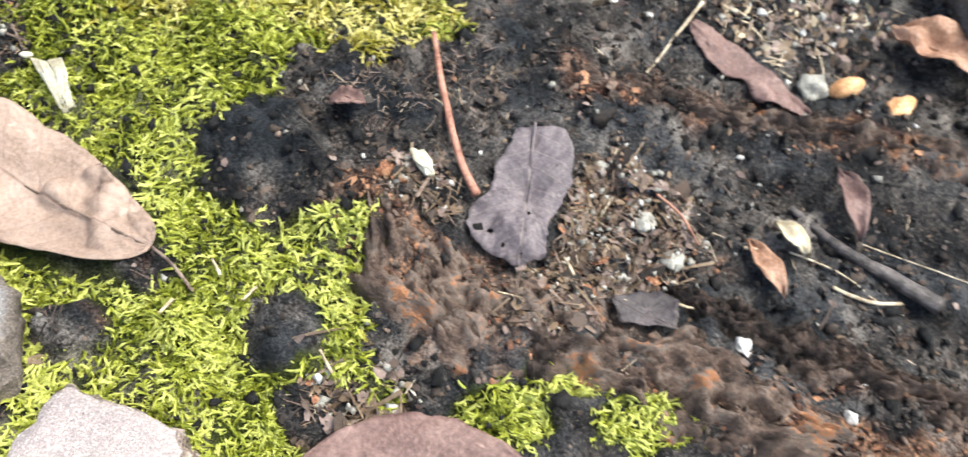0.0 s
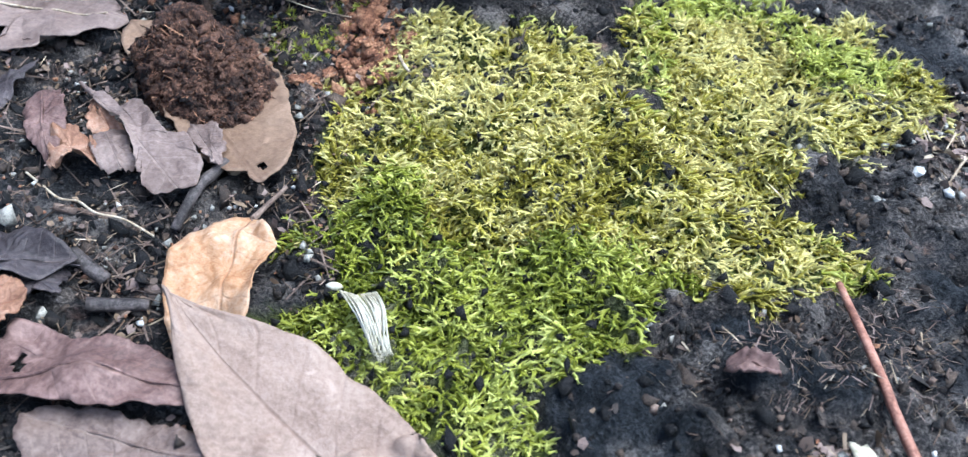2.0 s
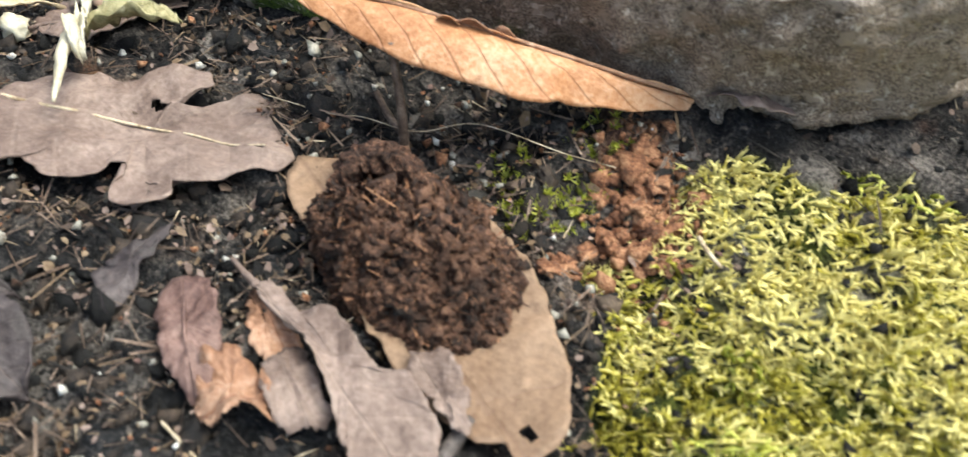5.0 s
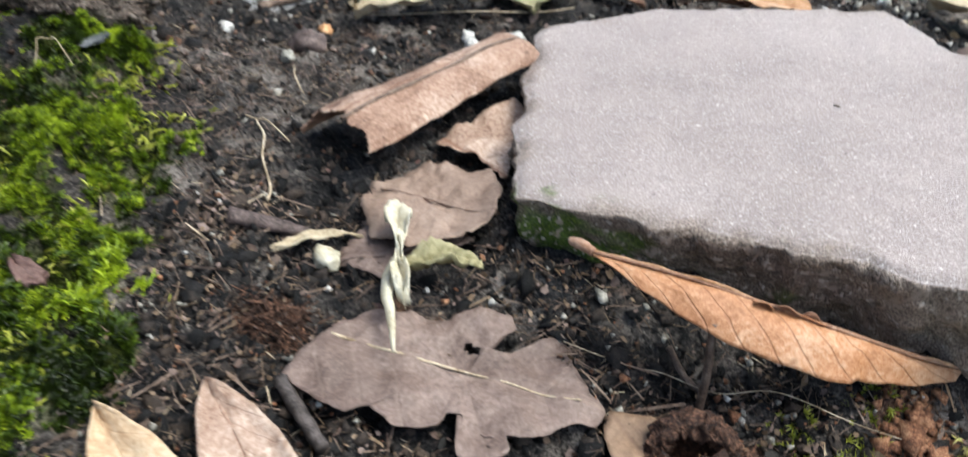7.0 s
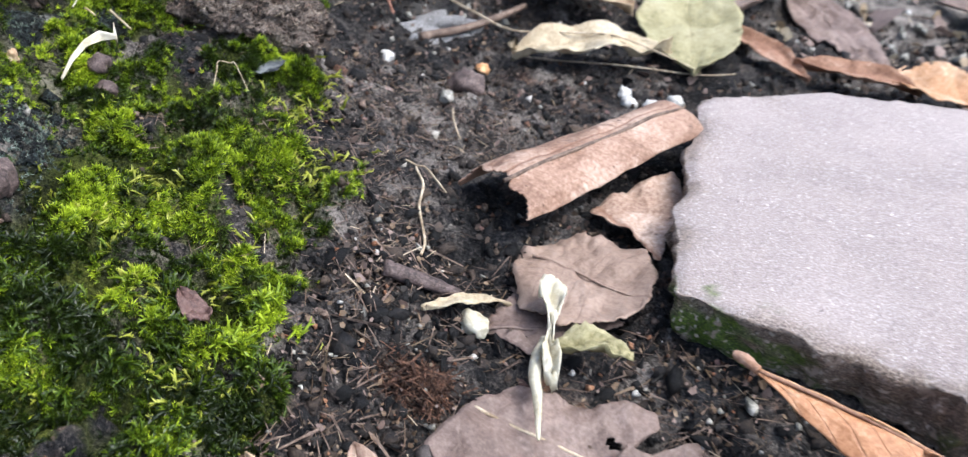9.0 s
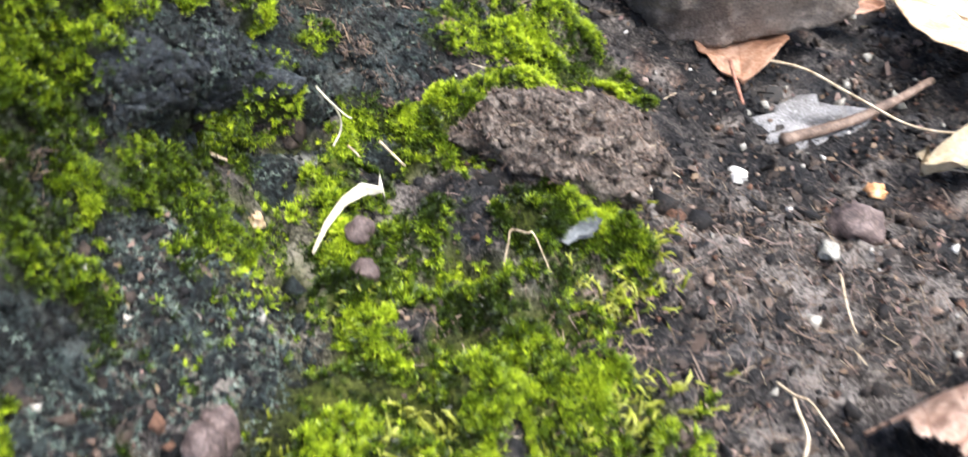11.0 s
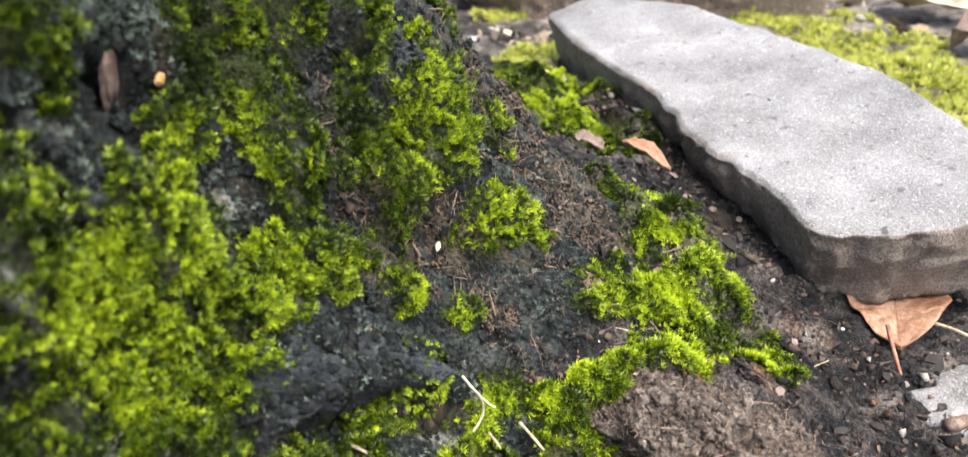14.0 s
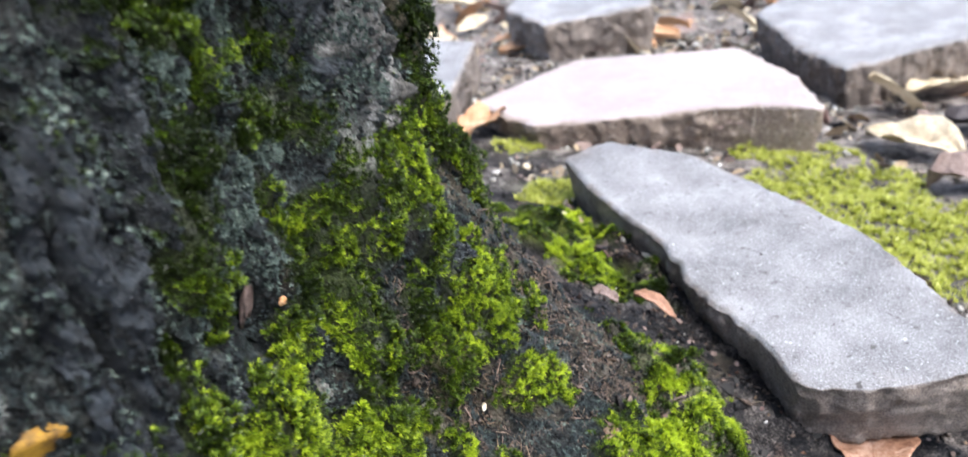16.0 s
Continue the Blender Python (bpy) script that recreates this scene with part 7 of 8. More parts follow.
# gaps between clumps get a darker tone, painted as their shade
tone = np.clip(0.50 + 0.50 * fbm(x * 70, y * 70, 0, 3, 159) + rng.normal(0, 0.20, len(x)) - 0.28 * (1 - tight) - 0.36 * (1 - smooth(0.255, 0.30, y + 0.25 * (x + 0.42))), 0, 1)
feather = rng.uniform(0, 1, len(x)) < smooth(-0.02, 0.03, 0.285 - y + 0.6 * (x + 0.42)) * 0.16
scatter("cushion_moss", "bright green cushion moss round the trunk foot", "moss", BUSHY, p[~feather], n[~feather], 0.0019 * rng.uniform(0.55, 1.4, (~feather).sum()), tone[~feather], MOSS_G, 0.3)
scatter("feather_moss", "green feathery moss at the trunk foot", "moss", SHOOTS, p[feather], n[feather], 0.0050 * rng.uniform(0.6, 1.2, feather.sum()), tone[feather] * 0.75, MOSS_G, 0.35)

# stray shoots that have spread into the soil beside it
halo = lambda x, y: smooth(-0.55, 0.1, blobs(x, y, MOSS_FOOT[:5] + MOSS_FOOT[-2:])) * smooth(0.1, 0.5, fbm(x * 55, y * 55, 0, 3, 155)) * (1 - dark_foot(x, y))
x, y = spots_in((-0.47, -0.33, 0.22, 0.42), 7000, halo)
p, n = lay(x, y)
scatter("feather_moss", "stray green moss shoots in dark soil", "moss", SHOOTS, p, n, 0.0044 * rng.uniform(0.5, 1.3, len(x)), np.clip(0.5 + rng.normal(0, 0.15, len(x)), 0, 1), MOSS_Y, 0.4)

# a few sprouts in the black soil beside the mound
x = np.concatenate([rng.normal(a, 0.0035, 26) for a in (-0.193, -0.199, -0.183, -0.176, -0.184, -0.180)])
y = np.concatenate([rng.normal(b, 0.0035, 26) for b in (0.293, 0.306, 0.300, 0.318, 0.294, 0.303)])
p, n = lay(x, y)
scatter("feather_moss", "small bright moss sprouts in black soil", "moss", BUSHY, p, n, 0.0026 * rng.uniform(0.5, 1.3, len(x)), np.clip(0.58 + rng.normal(0, 0.15, len(x)), 0, 1), MOSS_Y, 0.4)

# yellow moss between the far stones
x, y = spots_in((-0.86, -0.40, 0.55, 0.84), 30000, moss_far)
p, n = lay(x, y)
scatter("yellow_moss", "pale yellow-green moss carpet between stones", "moss", BUSHY, p, n, 0.0042 * rng.uniform(0.6, 1.3, len(x)), np.clip(0.74 + rng.normal(0, 0.15, len(x)), 0, 1), MOSS_Y, 0.3)

# moss on the bark
def clump_of(q, seed=221):
    """Tight clumps a few millimetres wide; the gaps between them are toned darker as shade."""
    return smooth(-0.35, 0.25, fbm(q[..., 0] * 230, q[..., 1] * 230, q[..., 2] * 230, 2, seed))


d, z = rng.uniform(-8, 62, 420000), rng.uniform(0.055, 0.30, 420000)
ok = rng.uniform(0, 1, len(d)) < trunk_moss(d, z, True) * (0.45 + 0.55 * cushion(d, z)) * (1 - 0.75 * smooth(0.0005, 0.002, plate_lift(d, z))) * (0.45 + 0.55 * clump_of(trunk_point(d, z)))
d, z = d[ok], z[ok]
p = trunk_point(d, z)
du, dv = trunk_point(d + 0.6, z) - p, trunk_point(d, z + 0.002) - p
n = np.cross(du, dv)
n /= np.linalg.norm(n, axis=1)[:, None]
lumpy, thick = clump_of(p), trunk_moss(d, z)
p = p + n * (0.0055 * cushion(d, z) * thick + 0.0030 * lumpy * thick - 0.0012 + plate_lift(d, z))[:, None]
n = n + (0, 0, 0.45)
# shade painted into the tone of the gaps; ridge toned lighter, upper stem darker
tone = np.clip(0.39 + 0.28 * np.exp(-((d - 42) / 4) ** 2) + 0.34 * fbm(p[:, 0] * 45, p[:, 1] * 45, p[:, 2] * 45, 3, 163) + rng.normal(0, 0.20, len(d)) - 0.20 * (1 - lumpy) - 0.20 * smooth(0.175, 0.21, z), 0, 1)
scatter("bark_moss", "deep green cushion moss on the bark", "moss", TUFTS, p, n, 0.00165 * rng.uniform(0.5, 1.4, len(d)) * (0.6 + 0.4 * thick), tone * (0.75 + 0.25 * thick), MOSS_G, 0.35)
# grey-green lichen scurf between the moss
d, z = rng.uniform(-6, 60, 30000), rng.uniform(0.07, 0.31, 30000)
ok = (rng.uniform(0, 1, len(d)) < 0.6 * smooth(0.0, 0.5, fbm(d * 0.4, z * 50, 0, 3, 167) + 0.15)) & (trunk_moss(d, z) < 0.3)
d, z = d[ok], z[ok]
p = trunk_point(d, z)
n = np.stack([np.cos(np.radians(d)), np.sin(np.radians(d)), 0.3 + 0 * d], 1)
p = p + n * plate_lift(d, z)[:, None]
scatter("bark_lichen", "grey-green scurfy lichen on dark bark", "lichen", STARS, p, n, 0.0012 * rng.uniform(0.5, 1.4, len(d)), 0.75 * rng.uniform(0, 1, len(d)), LICHEN, 0.6)

# leafy grey-green lichen over the stem above the moss
d, z = rng.uniform(13, 40, 60000), rng.uniform(0.180, 0.30, 60000)
ok = (rng.uniform(0, 1, len(d)) < smooth(0.18, 0.21, z) * smooth(-0.25, 0.35, fbm(d * 0.5, z * 70, 0, 4, 229))) & (trunk_moss(d, z) < 0.5)
d, z = d[ok], z[ok]
n = np.stack([np.cos(np.radians(d)), np.sin(np.radians(d)), 0.4 + 0 * d], 1)
scatter("bark_lichen", "leafy grey-green lichen on the upper bark", "lichen", STARS, trunk_point(d, z) + n * plate_lift(d, z)[:, None], n, 0.0011 * rng.uniform(0.5, 1.5, len(d)), 0.55 * rng.uniform(0, 1, len(d)), LICHEN, 0.7)

# dark granular scurf of the bark
d, z = rng.uniform(-8, 62, 18000), rng.uniform(0.055, 0.30, 18000)
ok = trunk_moss(d, z) < 0.6
d, z = d[ok], z[ok]
p = trunk_point(d, z)
n = np.stack([np.cos(np.radians(d)), np.sin(np.radians(d)), 0.3 + 0 * d], 1)
GRAINS = octa_set(8)
p = p + n * plate_lift(d, z)[:, None]
scatter("bark_scurf", "dark crumbly scurf of old bark", "bark", GRAINS, p, n, 0.0008 * rng.lognormal(0, 0.5, len(d)), rng.uniform(0, 1, len(d)), BARK, 0.8, False)

# dry stems and crumbs in the gullies and on the bare flank
gully = lambda d, z: np.maximum.reduce([np.exp(-((d - m) / w) ** 2 - ((z - zz) / h) ** 2) for m, w, zz, h in ((38.4, 1.8, 0.110, 0.014), (35.4, 1.1, 0.140, 0.022), (49.5, 4.0, 0.105, 0.030), (45.5, 2.0, 0.085, 0.014), (38, 3, 0.084, 0.010), (14, 5, 0.112, 0.007))])
for kinds, material, count, base, lab in ((SPLINT, BROWNTWIG, 9500, 0.0014, "dry brown moss stems on the bark"), (SPLINT, KHAKI, 6000, 0.0013, "tan dry moss stems on the bark"), (CRUMBS, KNOBMAT, 7000, 0.00038, "brown crumbs on the bark"), (CRUMBS, CLOD, 7000, 0.0005, "black crumbs on the bark")):
    d, z = rng.uniform(5, 62, count * 3), rng.uniform(0.06, 0.18, count * 3)
    ok = (rng.uniform(0, 1, len(d)) < gully(d, z) * smooth(-0.4, 0.2, fbm(d * 0.8, z * 150, 0, 3, 227))) & (trunk_moss(d, z) < 0.6)
    d, z = d[ok], z[ok]
    n = np.stack([np.cos(np.radians(d)), np.sin(np.radians(d)), 0.6 + 0 * d], 1)
    scatter("litter", lab, "litter", kinds, trunk_point(d, z) + 0.0006 * n, n, base * rng.lognormal(0, 0.4, len(d)), rng.uniform(0, 1, len(d)), material, 0.6)

# the black collar of the foot: scurf and lichen
x, y = spots_in((-0.53, -0.44, 0.20, 0.34), 26000, dark_foot)
p, n = lay(x, y)
g = rng.uniform(0, 1, len(x)) < 0.45
scatter("bark_scurf", "dark crumbly scurf at the trunk foot", "bark", GRAINS, p[g], n[g], 0.0008 * rng.lognormal(0, 0.45, g.sum()), rng.uniform(0, 1, g.sum()), BARK, 0.8, False)
scatter("bark_lichen", "grey-green scurfy lichen at the trunk foot", "lichen", STARS, p[~g], n[~g], 0.0012 * rng.uniform(0.5, 1.4, (~g).sum()), 0.8 * rng.uniform(0, 1, (~g).sum()), LICHEN, 0.6)

# soil crumbs
bare = lambda x, y: (1 - np.maximum(moss_near(x, y), moss_foot(x, y))) * (1 - 0.35 * wet_black(x, y)) * (1 - 0.6 * rot_mask(x, y)) * (0.35 + 0.65 * smooth(-0.3, 0.4, fbm(x * 40, y * 40, 0, 3, 171)))
x, y = spots_in((-0.62, 0.20, 0.04, 0.66), 36000, bare, False)
p, n = lay(x, y)
size = 0.00105 * rng.lognormal(0, 0.45, len(x))
scatter("soil_crumbs", "small black soil crumbs", "soil", CRUMBS, p, n, size, rng.uniform(0, 1, len(x)), CLOD, 0.8, False, rng.uniform(0.6, 1.3, (len(x), 3)))
x, y = spots_in((-0.62, 0.20, 0.04, 0.66), 8500, bare)
p, n = lay(x, y)
scatter("soil_clods", "larger black soil clods", "soil", ROUGH, p, n, np.where((x > -0.35) & (x < -0.17), 1.0, 0.9) * np.minimum(0.0017 * rng.lognormal(0, 0.40, len(x)), 0.0032), rng.uniform(0, 1, len(x)) ** 1.5, CLOD, 0.8, False, rng.uniform(0.6, 1.3, (len(x), 3)))
x, y = spots_in((-1.5, 0.5, 0.50, 1.7), 9000, lambda x, y: 0.8 * (1 - np.maximum(moss_foot(x, y), moss_far(x, y))))
p, n = lay(x, y)
scatter("soil_clods", "soil clods of the further ground", "soil", CRUMBS, p, n, np.minimum(0.0024 * rng.lognormal(0, 0.4, len(x)), 0.005), rng.uniform(0, 1, len(x)), CLOD, 0.8, False, rng.uniform(0.6, 1.3, (len(x), 3)))
# damp clumps between the fallen leaves, with scattered pale grains
x, y = spots_in((-0.38, -0.15, 0.17, 0.345), 5200, lambda x, y: bare(x, y) * (0.25 + 0.75 * smooth(-0.2, 0.3, fbm(x * 70, y * 70, 0, 3, 173))))
p, n = lay(x, y)
scatter("soil_clods", "damp crumbly black soil clumps between the leaves", "soil", ROUGH, p, n, np.minimum(0.0019 * rng.lognormal(0, 0.40, len(x)), 0.0036), 0.75 * rng.uniform(0, 1, len(x)), CLOD, 0.8, False, rng.uniform(0.6, 1.3, (len(x), 3)))
for kinds, material, count, base in ((CRUMBS, WHITE, 60, 0.0008), (FLAKE, KHAKI, 2800, 0.0008), (FLAKE, BROWN, 1600, 0.0008), (CRUMBS, ROTCHIP, 700, 0.0006), (SPLINT, BROWNTWIG, 3000, 0.0028), (SPLINT, KHAKI, 1500, 0.0020), (SPLINT, STRAW, 350, 0.0020), (CRUMBS, GREYPEB, 500, 0.0009)):
    x, y = spots_in((-0.38, -0.15, 0.17, 0.345), count, lambda x, y: bare(x, y) + 0.2)
    p, n = lay(x, y, -0.0018)
    scatter("litter", "pale grains and splinters on the damp soil", "litter", kinds, p, n, base * rng.lognormal(0, 0.4, len(x)), rng.uniform(0, 1, len(x)), material, 0.6)
# crumbs on the mud mound and the rotten roots
x, y = spots_in((-0.06, 0.20, 0.05, 0.23), 4500, lambda x, y: 0.7 * rot_mask(x, y), False)
p, n = lay(x, y)
scatter("rotten_wood_crumbs", "orange-brown crumbs of rotten root wood", "wood crumbs", CRUMBS, p, n, 0.0008 * rng.lognormal(0, 0.4, len(x)), rng.uniform(0, 1, len(x)), ROT, 0.6, False, rng.uniform(0.5, 1.5, (len(x), 3)))
t, r = rng.uniform(0, 2 * np.pi, 7600), np.sqrt(rng.uniform(0, 1.08, 7600))
ca, sa = math.cos(MOUND[4]), math.sin(MOUND[4])
ex, ey = MOUND[2] * r * np.cos(t), MOUND[3] * r * np.sin(t)
x, y = MOUND[0] + ca * ex - sa * ey, MOUND[1] + sa * ex + ca * ey
out = mound_pit(x, y) < 0.25
x, y = x[out], y[out]
zc = mound_z(x, y)
p = np.stack([x, y, zc + 0.0003], 1)
n = np.stack([-(mound_z(x + 0.001, y) - zc) / 0.001, -(mound_z(x, y + 0.001) - zc) / 0.001, np.ones(len(x))], 1)
n /= np.linalg.norm(n, axis=1)[:, None]
scatter("mud_crumbs", "crumbs and fibres of the soil mound", "soil", CRUMBS, p, n, 0.0007 * rng.lognormal(0, 0.45, len(x)), rng.uniform(0, 1, len(x)), MUD, 0.8, False, rng.uniform(0.4, 1.6, (len(x), 3)))

MP, MN = p, n
# fibres over the mound
pick = rng.integers(0, len(p), 1500)
scatter("mud_fibres", "brown root fibres in the soil mound", "litter", SPLINT, p[pick] + (0, 0, 0.0006), n[pick], 0.0016 * rng.lognormal(0, 0.4, 1500), rng.uniform(0, 1, 1500), ROT, 0.9)
# dry stems and crumbs on the root knob
KP, KN = np.array([a for a, b in KNOB]), np.array([b for a, b in KNOB])
for kinds, material, count, base, lab in ((SPLINT, BROWNTWIG, 1500, 0.0017, "dry brown stems on the root knob"), (SPLINT, STRAW, 160, 0.0012, "pale dry stems on the root knob"), (CRUMBS, KNOBMAT, 900, 0.0008, "brown crumbs on the root knob")):
    pick = rng.integers(0, len(KP), count)
    scatter("litter", lab, "litter", kinds, KP[pick], KN[pick], base * rng.lognormal(0, 0.35, count), rng.uniform(0, 1, count), material, 0.9)
# flakes of wood and leaf over the mound, orange flakes on the rotten roots
x, y = spots_in((-0.06, 0.20, 0.05, 0.23), 3600, lambda x, y: rot_mask(x, y), False)
rp, rn = lay(x, y)
cut = rng.uniform(0, 1, len(x)) < 0.5
scatter("rotten_wood_crumbs", "orange-brown splinters of rotten root wood", "wood crumbs", FLAKE, rp[cut], rn[cut], 0.0012 * rng.lognormal(0, 0.45, cut.sum()), rng.uniform(0, 1, cut.sum()), ROT, 0.4)
scatter("rotten_wood_crumbs", "grey-brown splinters of rotten root wood", "wood crumbs", FLAKE, rp[~cut], rn[~cut], 0.0013 * rng.lognormal(0, 0.45, (~cut).sum()), rng.uniform(0, 1, (~cut).sum()), BROWNTWIG, 0.4)
pick = rng.integers(0, len(MP), 800)
scatter("mud_fibres", "brown flakes in the soil mound", "litter", FLAKE, MP[pick] + (0, 0, 0.0006), MN[pick], 0.0014 * rng.lognormal(0, 0.4, 800), rng.uniform(0, 1, 800), MUD, 0.9)
x, y = rng.normal(-0.166, 0.0060, 480), rng.normal(0.299, 0.0110, 480)
p, n = lay(x, y, -0.0008)
scatter("rotten_wood_crumbs", "orange flakes of rotten wood on black soil", "wood crumbs", FLAKE + CRUMBS, p, n, 0.0011 * rng.lognormal(0, 0.45, len(x)), rng.uniform(0, 1, len(x)), ROTCHIP, 0.6)
# a wad of red-brown root fibres beside the torn leaf
x, y = rng.normal(-0.343, 0.0065, 900), rng.normal(0.2955, 0.0036, 900)
p, n = lay(x, y)
p[:, 2] += 0.004 * np.exp(-((x + 0.343) / 0.008) ** 2 - ((y - 0.2955) / 0.005) ** 2) * rng.uniform(0.2, 1, 900)
scatter("root_fibres", "wad of red-brown root fibres on soil", "root fibres", SPLINT, p, n, 0.0026 * rng.lognormal(0, 0.4, 900), rng.uniform(0, 1, 900), MUD, 0.9)
# black bits caught in the moss
x, y = spots_in((-0.20, 0.05, 0.03, 0.38), 1800, lambda x, y: 0.7 * moss_near(x, y))
p, n = lay(x, y, -0.003)
scatter("soil_crumbs", "black crumbs caught in the moss", "soil", CRUMBS, p, n, 0.0008 * rng.lognormal(0, 0.4, len(x)), 0.4 * rng.uniform(0, 1, len(x)), CLOD, 0.8, False, rng.uniform(0.5, 1.7, (len(x), 3)))

# fine litter: flakes of bark and leaf, splinters, pale grains
for kinds, material, count, base, lab in ((FLAKE, HUMUS, 15000, 0.0013, "dark flakes of decayed leaf"), (FLAKE, WINE, 1500, 0.0012, "brown flakes of decayed leaf"), (FLAKE, KHAKI, 2800, 0.0009, "pale tan litter flakes"), (CRUMBS, MUD, 3500, 0.0008, "brown crumbs of earth and rotten wood"), (CRUMBS, BROWNTWIG, 3500, 0.0008, "light brown crumbs"), (FLAKE, BROWN, 1600, 0.0014, "grey-brown leaf fragments"),
                                          (SPLINT, HUMUS, 9000, 0.0028, "brown splinters and rootlets"), (SPLINT, STRAW, 520, 0.0030, "pale straw splinters")):
    x, y = spots_in((-0.62, 0.20, 0.04, 0.66), count, (lambda x, y: bare(x, y) * (x < -0.14)) if material in (MUD, WINE) else bare, False)
    p, n = lay(x, y, -0.0009)
    scatter("litter", lab, "litter", kinds, p, n, base * rng.lognormal(0, 0.4, len(x)), rng.uniform(0, 1, len(x)), material, 0.45)
# dry brown scurf: dead moss stems and splinters in thick drifts
fuzz = lambda x, y: np.maximum(smooth(-0.2, 0.5, blobs(x, y, [(-0.415, 0.385, 0.050, 0.055), (-0.40, 0.345, 0.035, 0.05), (-0.385, 0.42, 0.045, 0.045), (-0.512, 0.435, 0.020, 0.030), (-0.035, 0.188, 0.026, 0.014),
                                                              (-0.005, 0.205, 0.02, 0.02), (-0.385, 0.33, 0.03, 0.03)]) + 0.5 * fbm(x * 60, y * 60, 0, 3, 181)), 0)
for kinds, material, count, base, lab in ((SPLINT, BROWNTWIG, 20000, 0.0017, "dry brown moss stems and splinters"), (SPLINT, KHAKI, 13000, 0.0015, "tan dry moss stems"), (FLAKE, HUMUS, 8000, 0.0010, "brown scurf flakes"),
                                          (SPLINT, STRAW, 5200, 0.0014, "pale dry moss stems"), (SPLINT, BROWN, 12000, 0.0019, "grey-brown dry moss stems")):
    x, y = spots_in((-0.56, 0.04, 0.15, 0.48), count, fuzz)
    p, n = lay(x, y, -0.0006)
    scatter("litter", lab, "litter", kinds, p, n, base * rng.lognormal(0, 0.35, len(x)), rng.uniform(0, 1, len(x)), material, 0.55)
for material, count, box, chance in ((WHITE, 1000, (-0.62, 0.20, 0.04, 0.66), lambda x, y: 0.3 * bare(x, y) + 0.8 * 0.35 * smooth(-0.01, 0.04, x) * smooth(0.225, 0.25, y) + 0.7 * smooth(-0.4, 0.6, blobs(x, y, [(0.05, 0.145, 0.025, 0.025), (-0.046, 0.087, 0.02, 0.016)]))),
                                     (GREYPEB, 3600, (-0.62, 0.20, 0.04, 0.66), lambda x, y: 0.3 * bare(x, y) + 0.8 * smooth(-0.3, 0.6, blobs(x, y, [(0.05, 0.145, 0.03, 0.03), (-0.046, 0.087, 0.022, 0.018)])) + 0.12 * smooth(-0.01, 0.04, x) * smooth(0.225, 0.25, y)),
                                     (WHITE, 500, (-0.6, 0.1, 0.48, 1.0), lambda x, y: 0.7 + 0 * x)):
    x, y = spots_in(box, count, chance)
    p, n = lay(x, y, -0.0004)
    scatter("grit", "pale grit and stone grains on the soil", "grit", CRUMBS, p, n, 0.0010 * rng.lognormal(0, 0.45, len(x)), rng.uniform(0, 1, len(x)), material, 0.8, True)

# nests of leaf crumbs, stems and grit on the soil beside the grey leaf
nest = lambda x, y: smooth(-0.25, 0.45, blobs(x, y, NEST) + 0.35 * fbm(x * 80, y * 80, 0, 3, 187)) * (1 - moss_near(x, y))
for kinds, material, count, base in ((FLAKE, KHAKI, 3200, 0.0014), (FLAKE, BROWN, 3000, 0.0015), (SPLINT, KHAKI, 2200, 0.0030), (SPLINT, STRAW, 700, 0.0026), (SPLINT, BROWNTWIG, 2400, 0.0030), (CRUMBS, GREYPEB, 1500, 0.0010), (CRUMBS, WHITE, 240, 0.0009), (FLAKE, ROTCHIP, 700, 0.0012), (FLAKE, HUMUS, 2000, 0.0018)):
    x, y = spots_in((-0.07, 0.09, 0.07, 0.19), count, nest)
    p, n = lay(x, y, -0.0010)
    scatter("litter", "nest of leaf crumbs, stems and grit on soil", "litter", kinds, p, n, base * rng.lognormal(0, 0.45, len(x)), rng.uniform(0, 1, len(x)), material, 0.55)

# a drift of pale grit, straw and leaf crumbs at the rim of the moss bank
drift = lambda x, y: smooth(-0.1, 0.6, blobs(x, y, [(0.075, 0.285, 0.06, 0.035), (0.12, 0.262, 0.05, 0.03), (0.03, 0.305, 0.05, 0.03)]) + 0.5 * fbm(x * 60, y * 60, 0, 3, 185))
for kinds, material, count, base in ((CRUMBS, WHITE, 60, 0.0011), (CRUMBS, GREYPEB, 200, 0.0012), (FLAKE, KHAKI, 900, 0.0016), (SPLINT, STRAW, 330, 0.0034), (FLAKE, BROWN, 900, 0.0018), (FLAKE, CREAM, 160, 0.0016)):
    x, y = spots_in((-0.03, 0.20, 0.22, 0.36), count * 4, lambda x, y: drift(x, y) * (1 - moss_near(x, y)) ** 2)
    x, y = x[:count], y[:count]
    p, n = lay(x, y, -0.0006)
    scatter("litter", "drift of pale grit, straw and leaf crumbs", "litter", kinds, p, n, np.minimum(base * rng.lognormal(0, 0.40, len(x)), 2.2 * base), rng.uniform(0, 1, len(x)), material, 0.4)

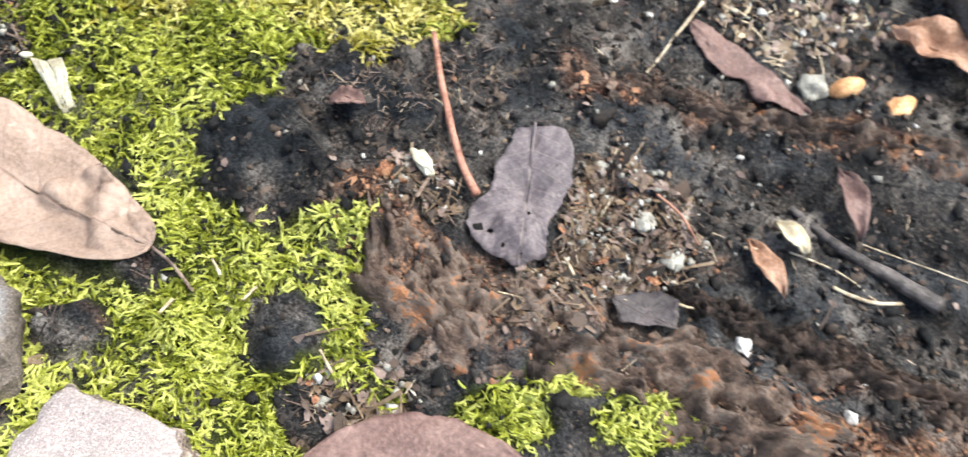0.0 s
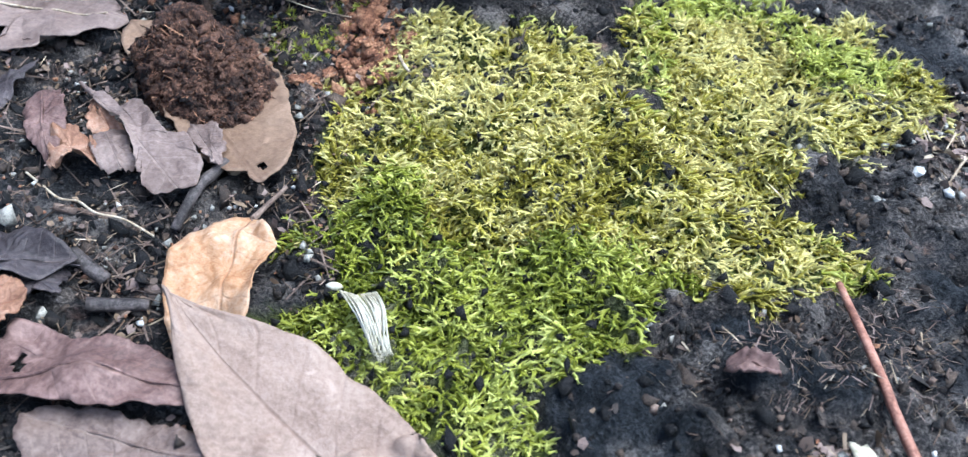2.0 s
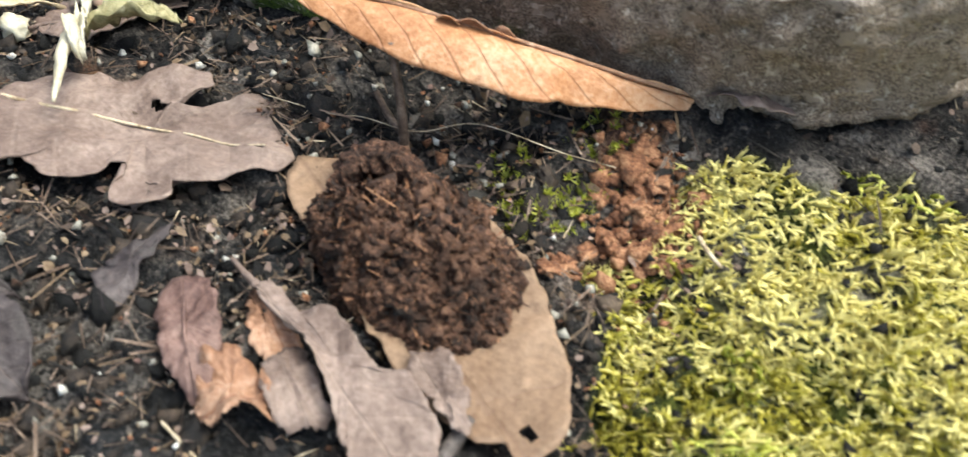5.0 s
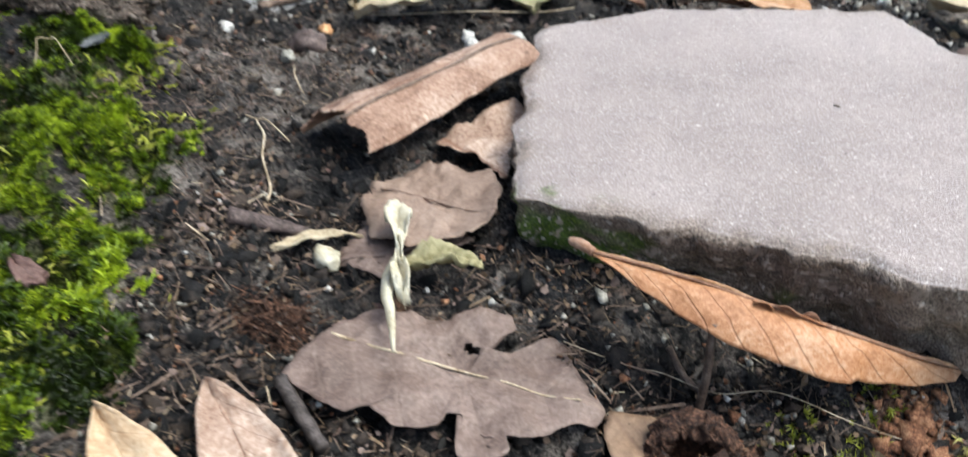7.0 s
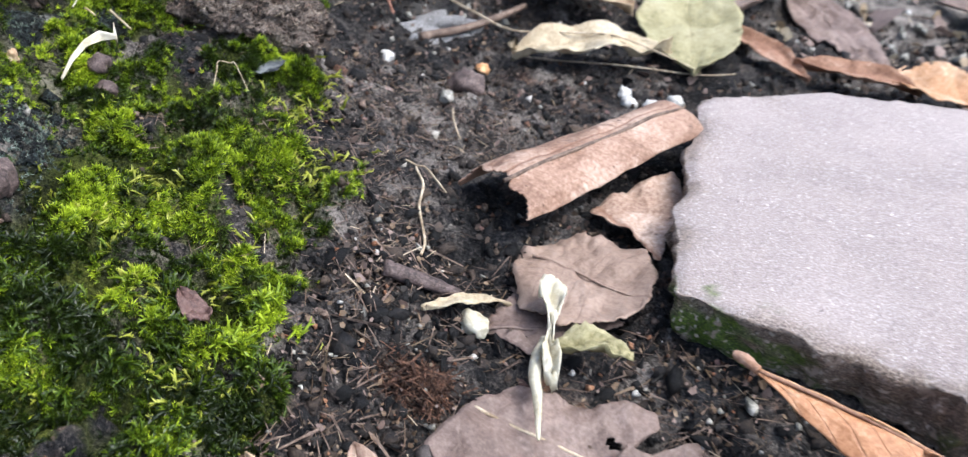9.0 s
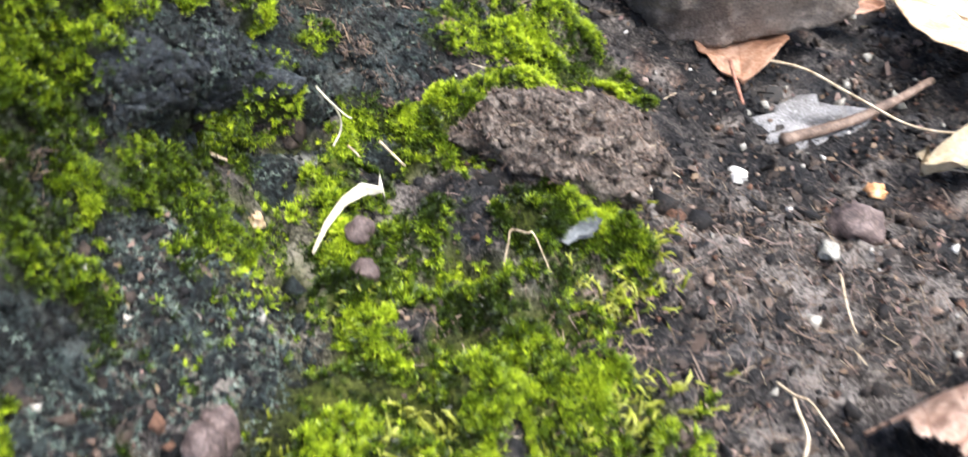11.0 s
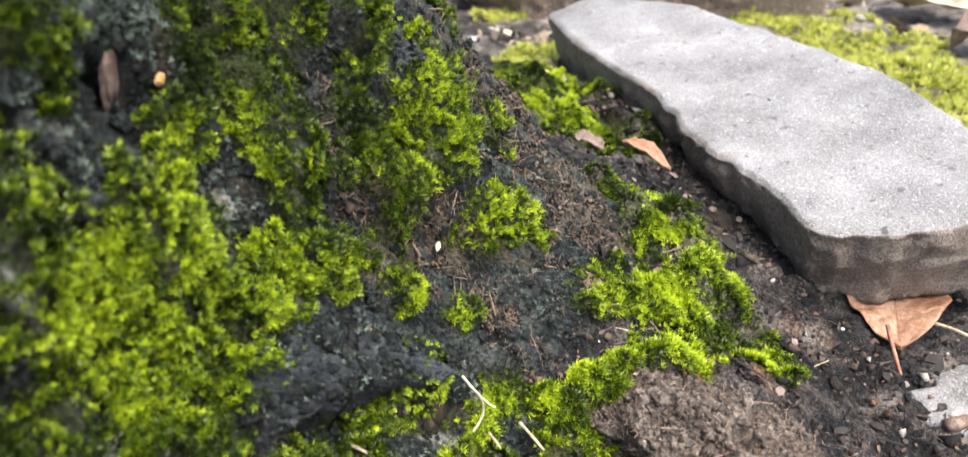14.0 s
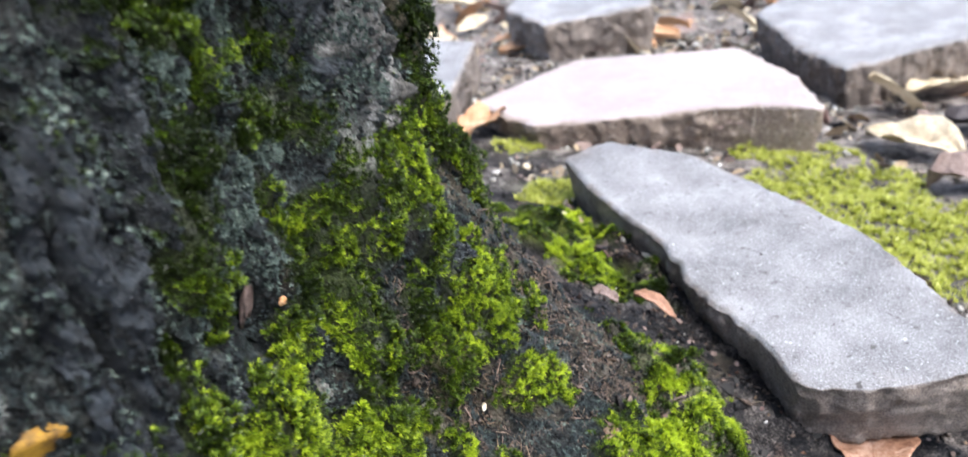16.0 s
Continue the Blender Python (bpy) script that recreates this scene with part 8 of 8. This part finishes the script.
# litter of the further ground
for kinds, material, count, base in ((FLAKE, LIGHTKHAKI, 4200, 0.0040), (FLAKE, CREAM, 2200, 0.0034), (FLAKE, BROWN, 3600, 0.0045), (CRUMBS, GREYPEB, 6000, 0.0020), (CRUMBS, WHITE, 900, 0.0018)):
    x, y = spots_in((-1.3, 0.35, 0.52, 1.5), count, lambda x, y: (1 - moss_far(x, y)) * smooth(0.46, 0.60, y + 0.15 * (x + 0.4)))
    p, n = lay(x, y, -0.001)
    scatter("litter", "pale leaf crumbs and grit of the further ground", "litter", kinds, p, n, base * rng.lognormal(0, 0.4, len(x)), rng.uniform(0, 1, len(x)), material, 0.3)

# grass tuft behind the slab
bv, bf = [], []
for k in range(7):
    s = k / 6
    w = 0.035 * (1 - s) ** 0.6 + 0.002
    bv += [(0.55 * s * s, -w, s * (1 - 0.25 * s)), (0.55 * s * s, w, s * (1 - 0.25 * s))]
    if k:
        bf += [(2 * k - 2, 2 * k - 1, 2 * k + 1), (2 * k - 2, 2 * k + 1, 2 * k)]
BLADE = [(np.array(bv), np.array(bf))]
x, y = rng.normal(-0.060, 0.036, 520), rng.normal(0.79, 0.050, 520)
p, n = lay(x, y)
scatter("grass_tuft", "tuft of fresh green grass behind the slab", "grass", BLADE, p, n, 0.075 * rng.uniform(0.5, 1.2, len(x)), rng.uniform(0, 1, len(x)), GRASS, 0.5)

# leaf litter of the further ground, too far to count
lv, lf = [], []
for i in range(7):
    for j in (-1, 0, 1):
        t = i / 6
        lv.append((t - 0.5, j * 0.21 * math.sin(math.pi * min(max(t, 0.03), 0.97)) ** 0.8, 0.10 * abs(j) + 0.12 * math.sin(2.6 * t)))
for i in range(6):
    for j in range(2):
        a = i * 3 + j
        lf += [(a, a + 3, a + 4), (a, a + 4, a + 1)]
FAR_LEAF = [(np.array(lv), np.array(lf)), (np.array(lv) * (0.8, 1.3, -0.7) + (0, 0, 0.12), np.array(lf))]
for material, count, lab in ((CREAM, 170, "pale dry leaves strewn far behind the stones"), (BROWN, 170, "brown dry leaves strewn far behind the stones"), (ORANGE, 80, "orange dry leaves strewn far behind the stones")):
    x, y = rng.uniform(-1.9, 0.5, count), rng.uniform(0.70, 2.3, count)
    ok = ((y > 0.80 + 0.25 * np.abs(x + 0.6)) | (x > -0.42) & (y > 0.70)) & ~covered(x, y)
    x, y = x[ok], y[ok]
    p, n = lay(x, y, -0.006)
    scatter("leaf_litter", lab, "leaf litter", FAR_LEAF, p, n, 0.075 * rng.uniform(0.5, 1.2, len(x)), rng.uniform(0, 1, len(x)), material, 0.18, True)
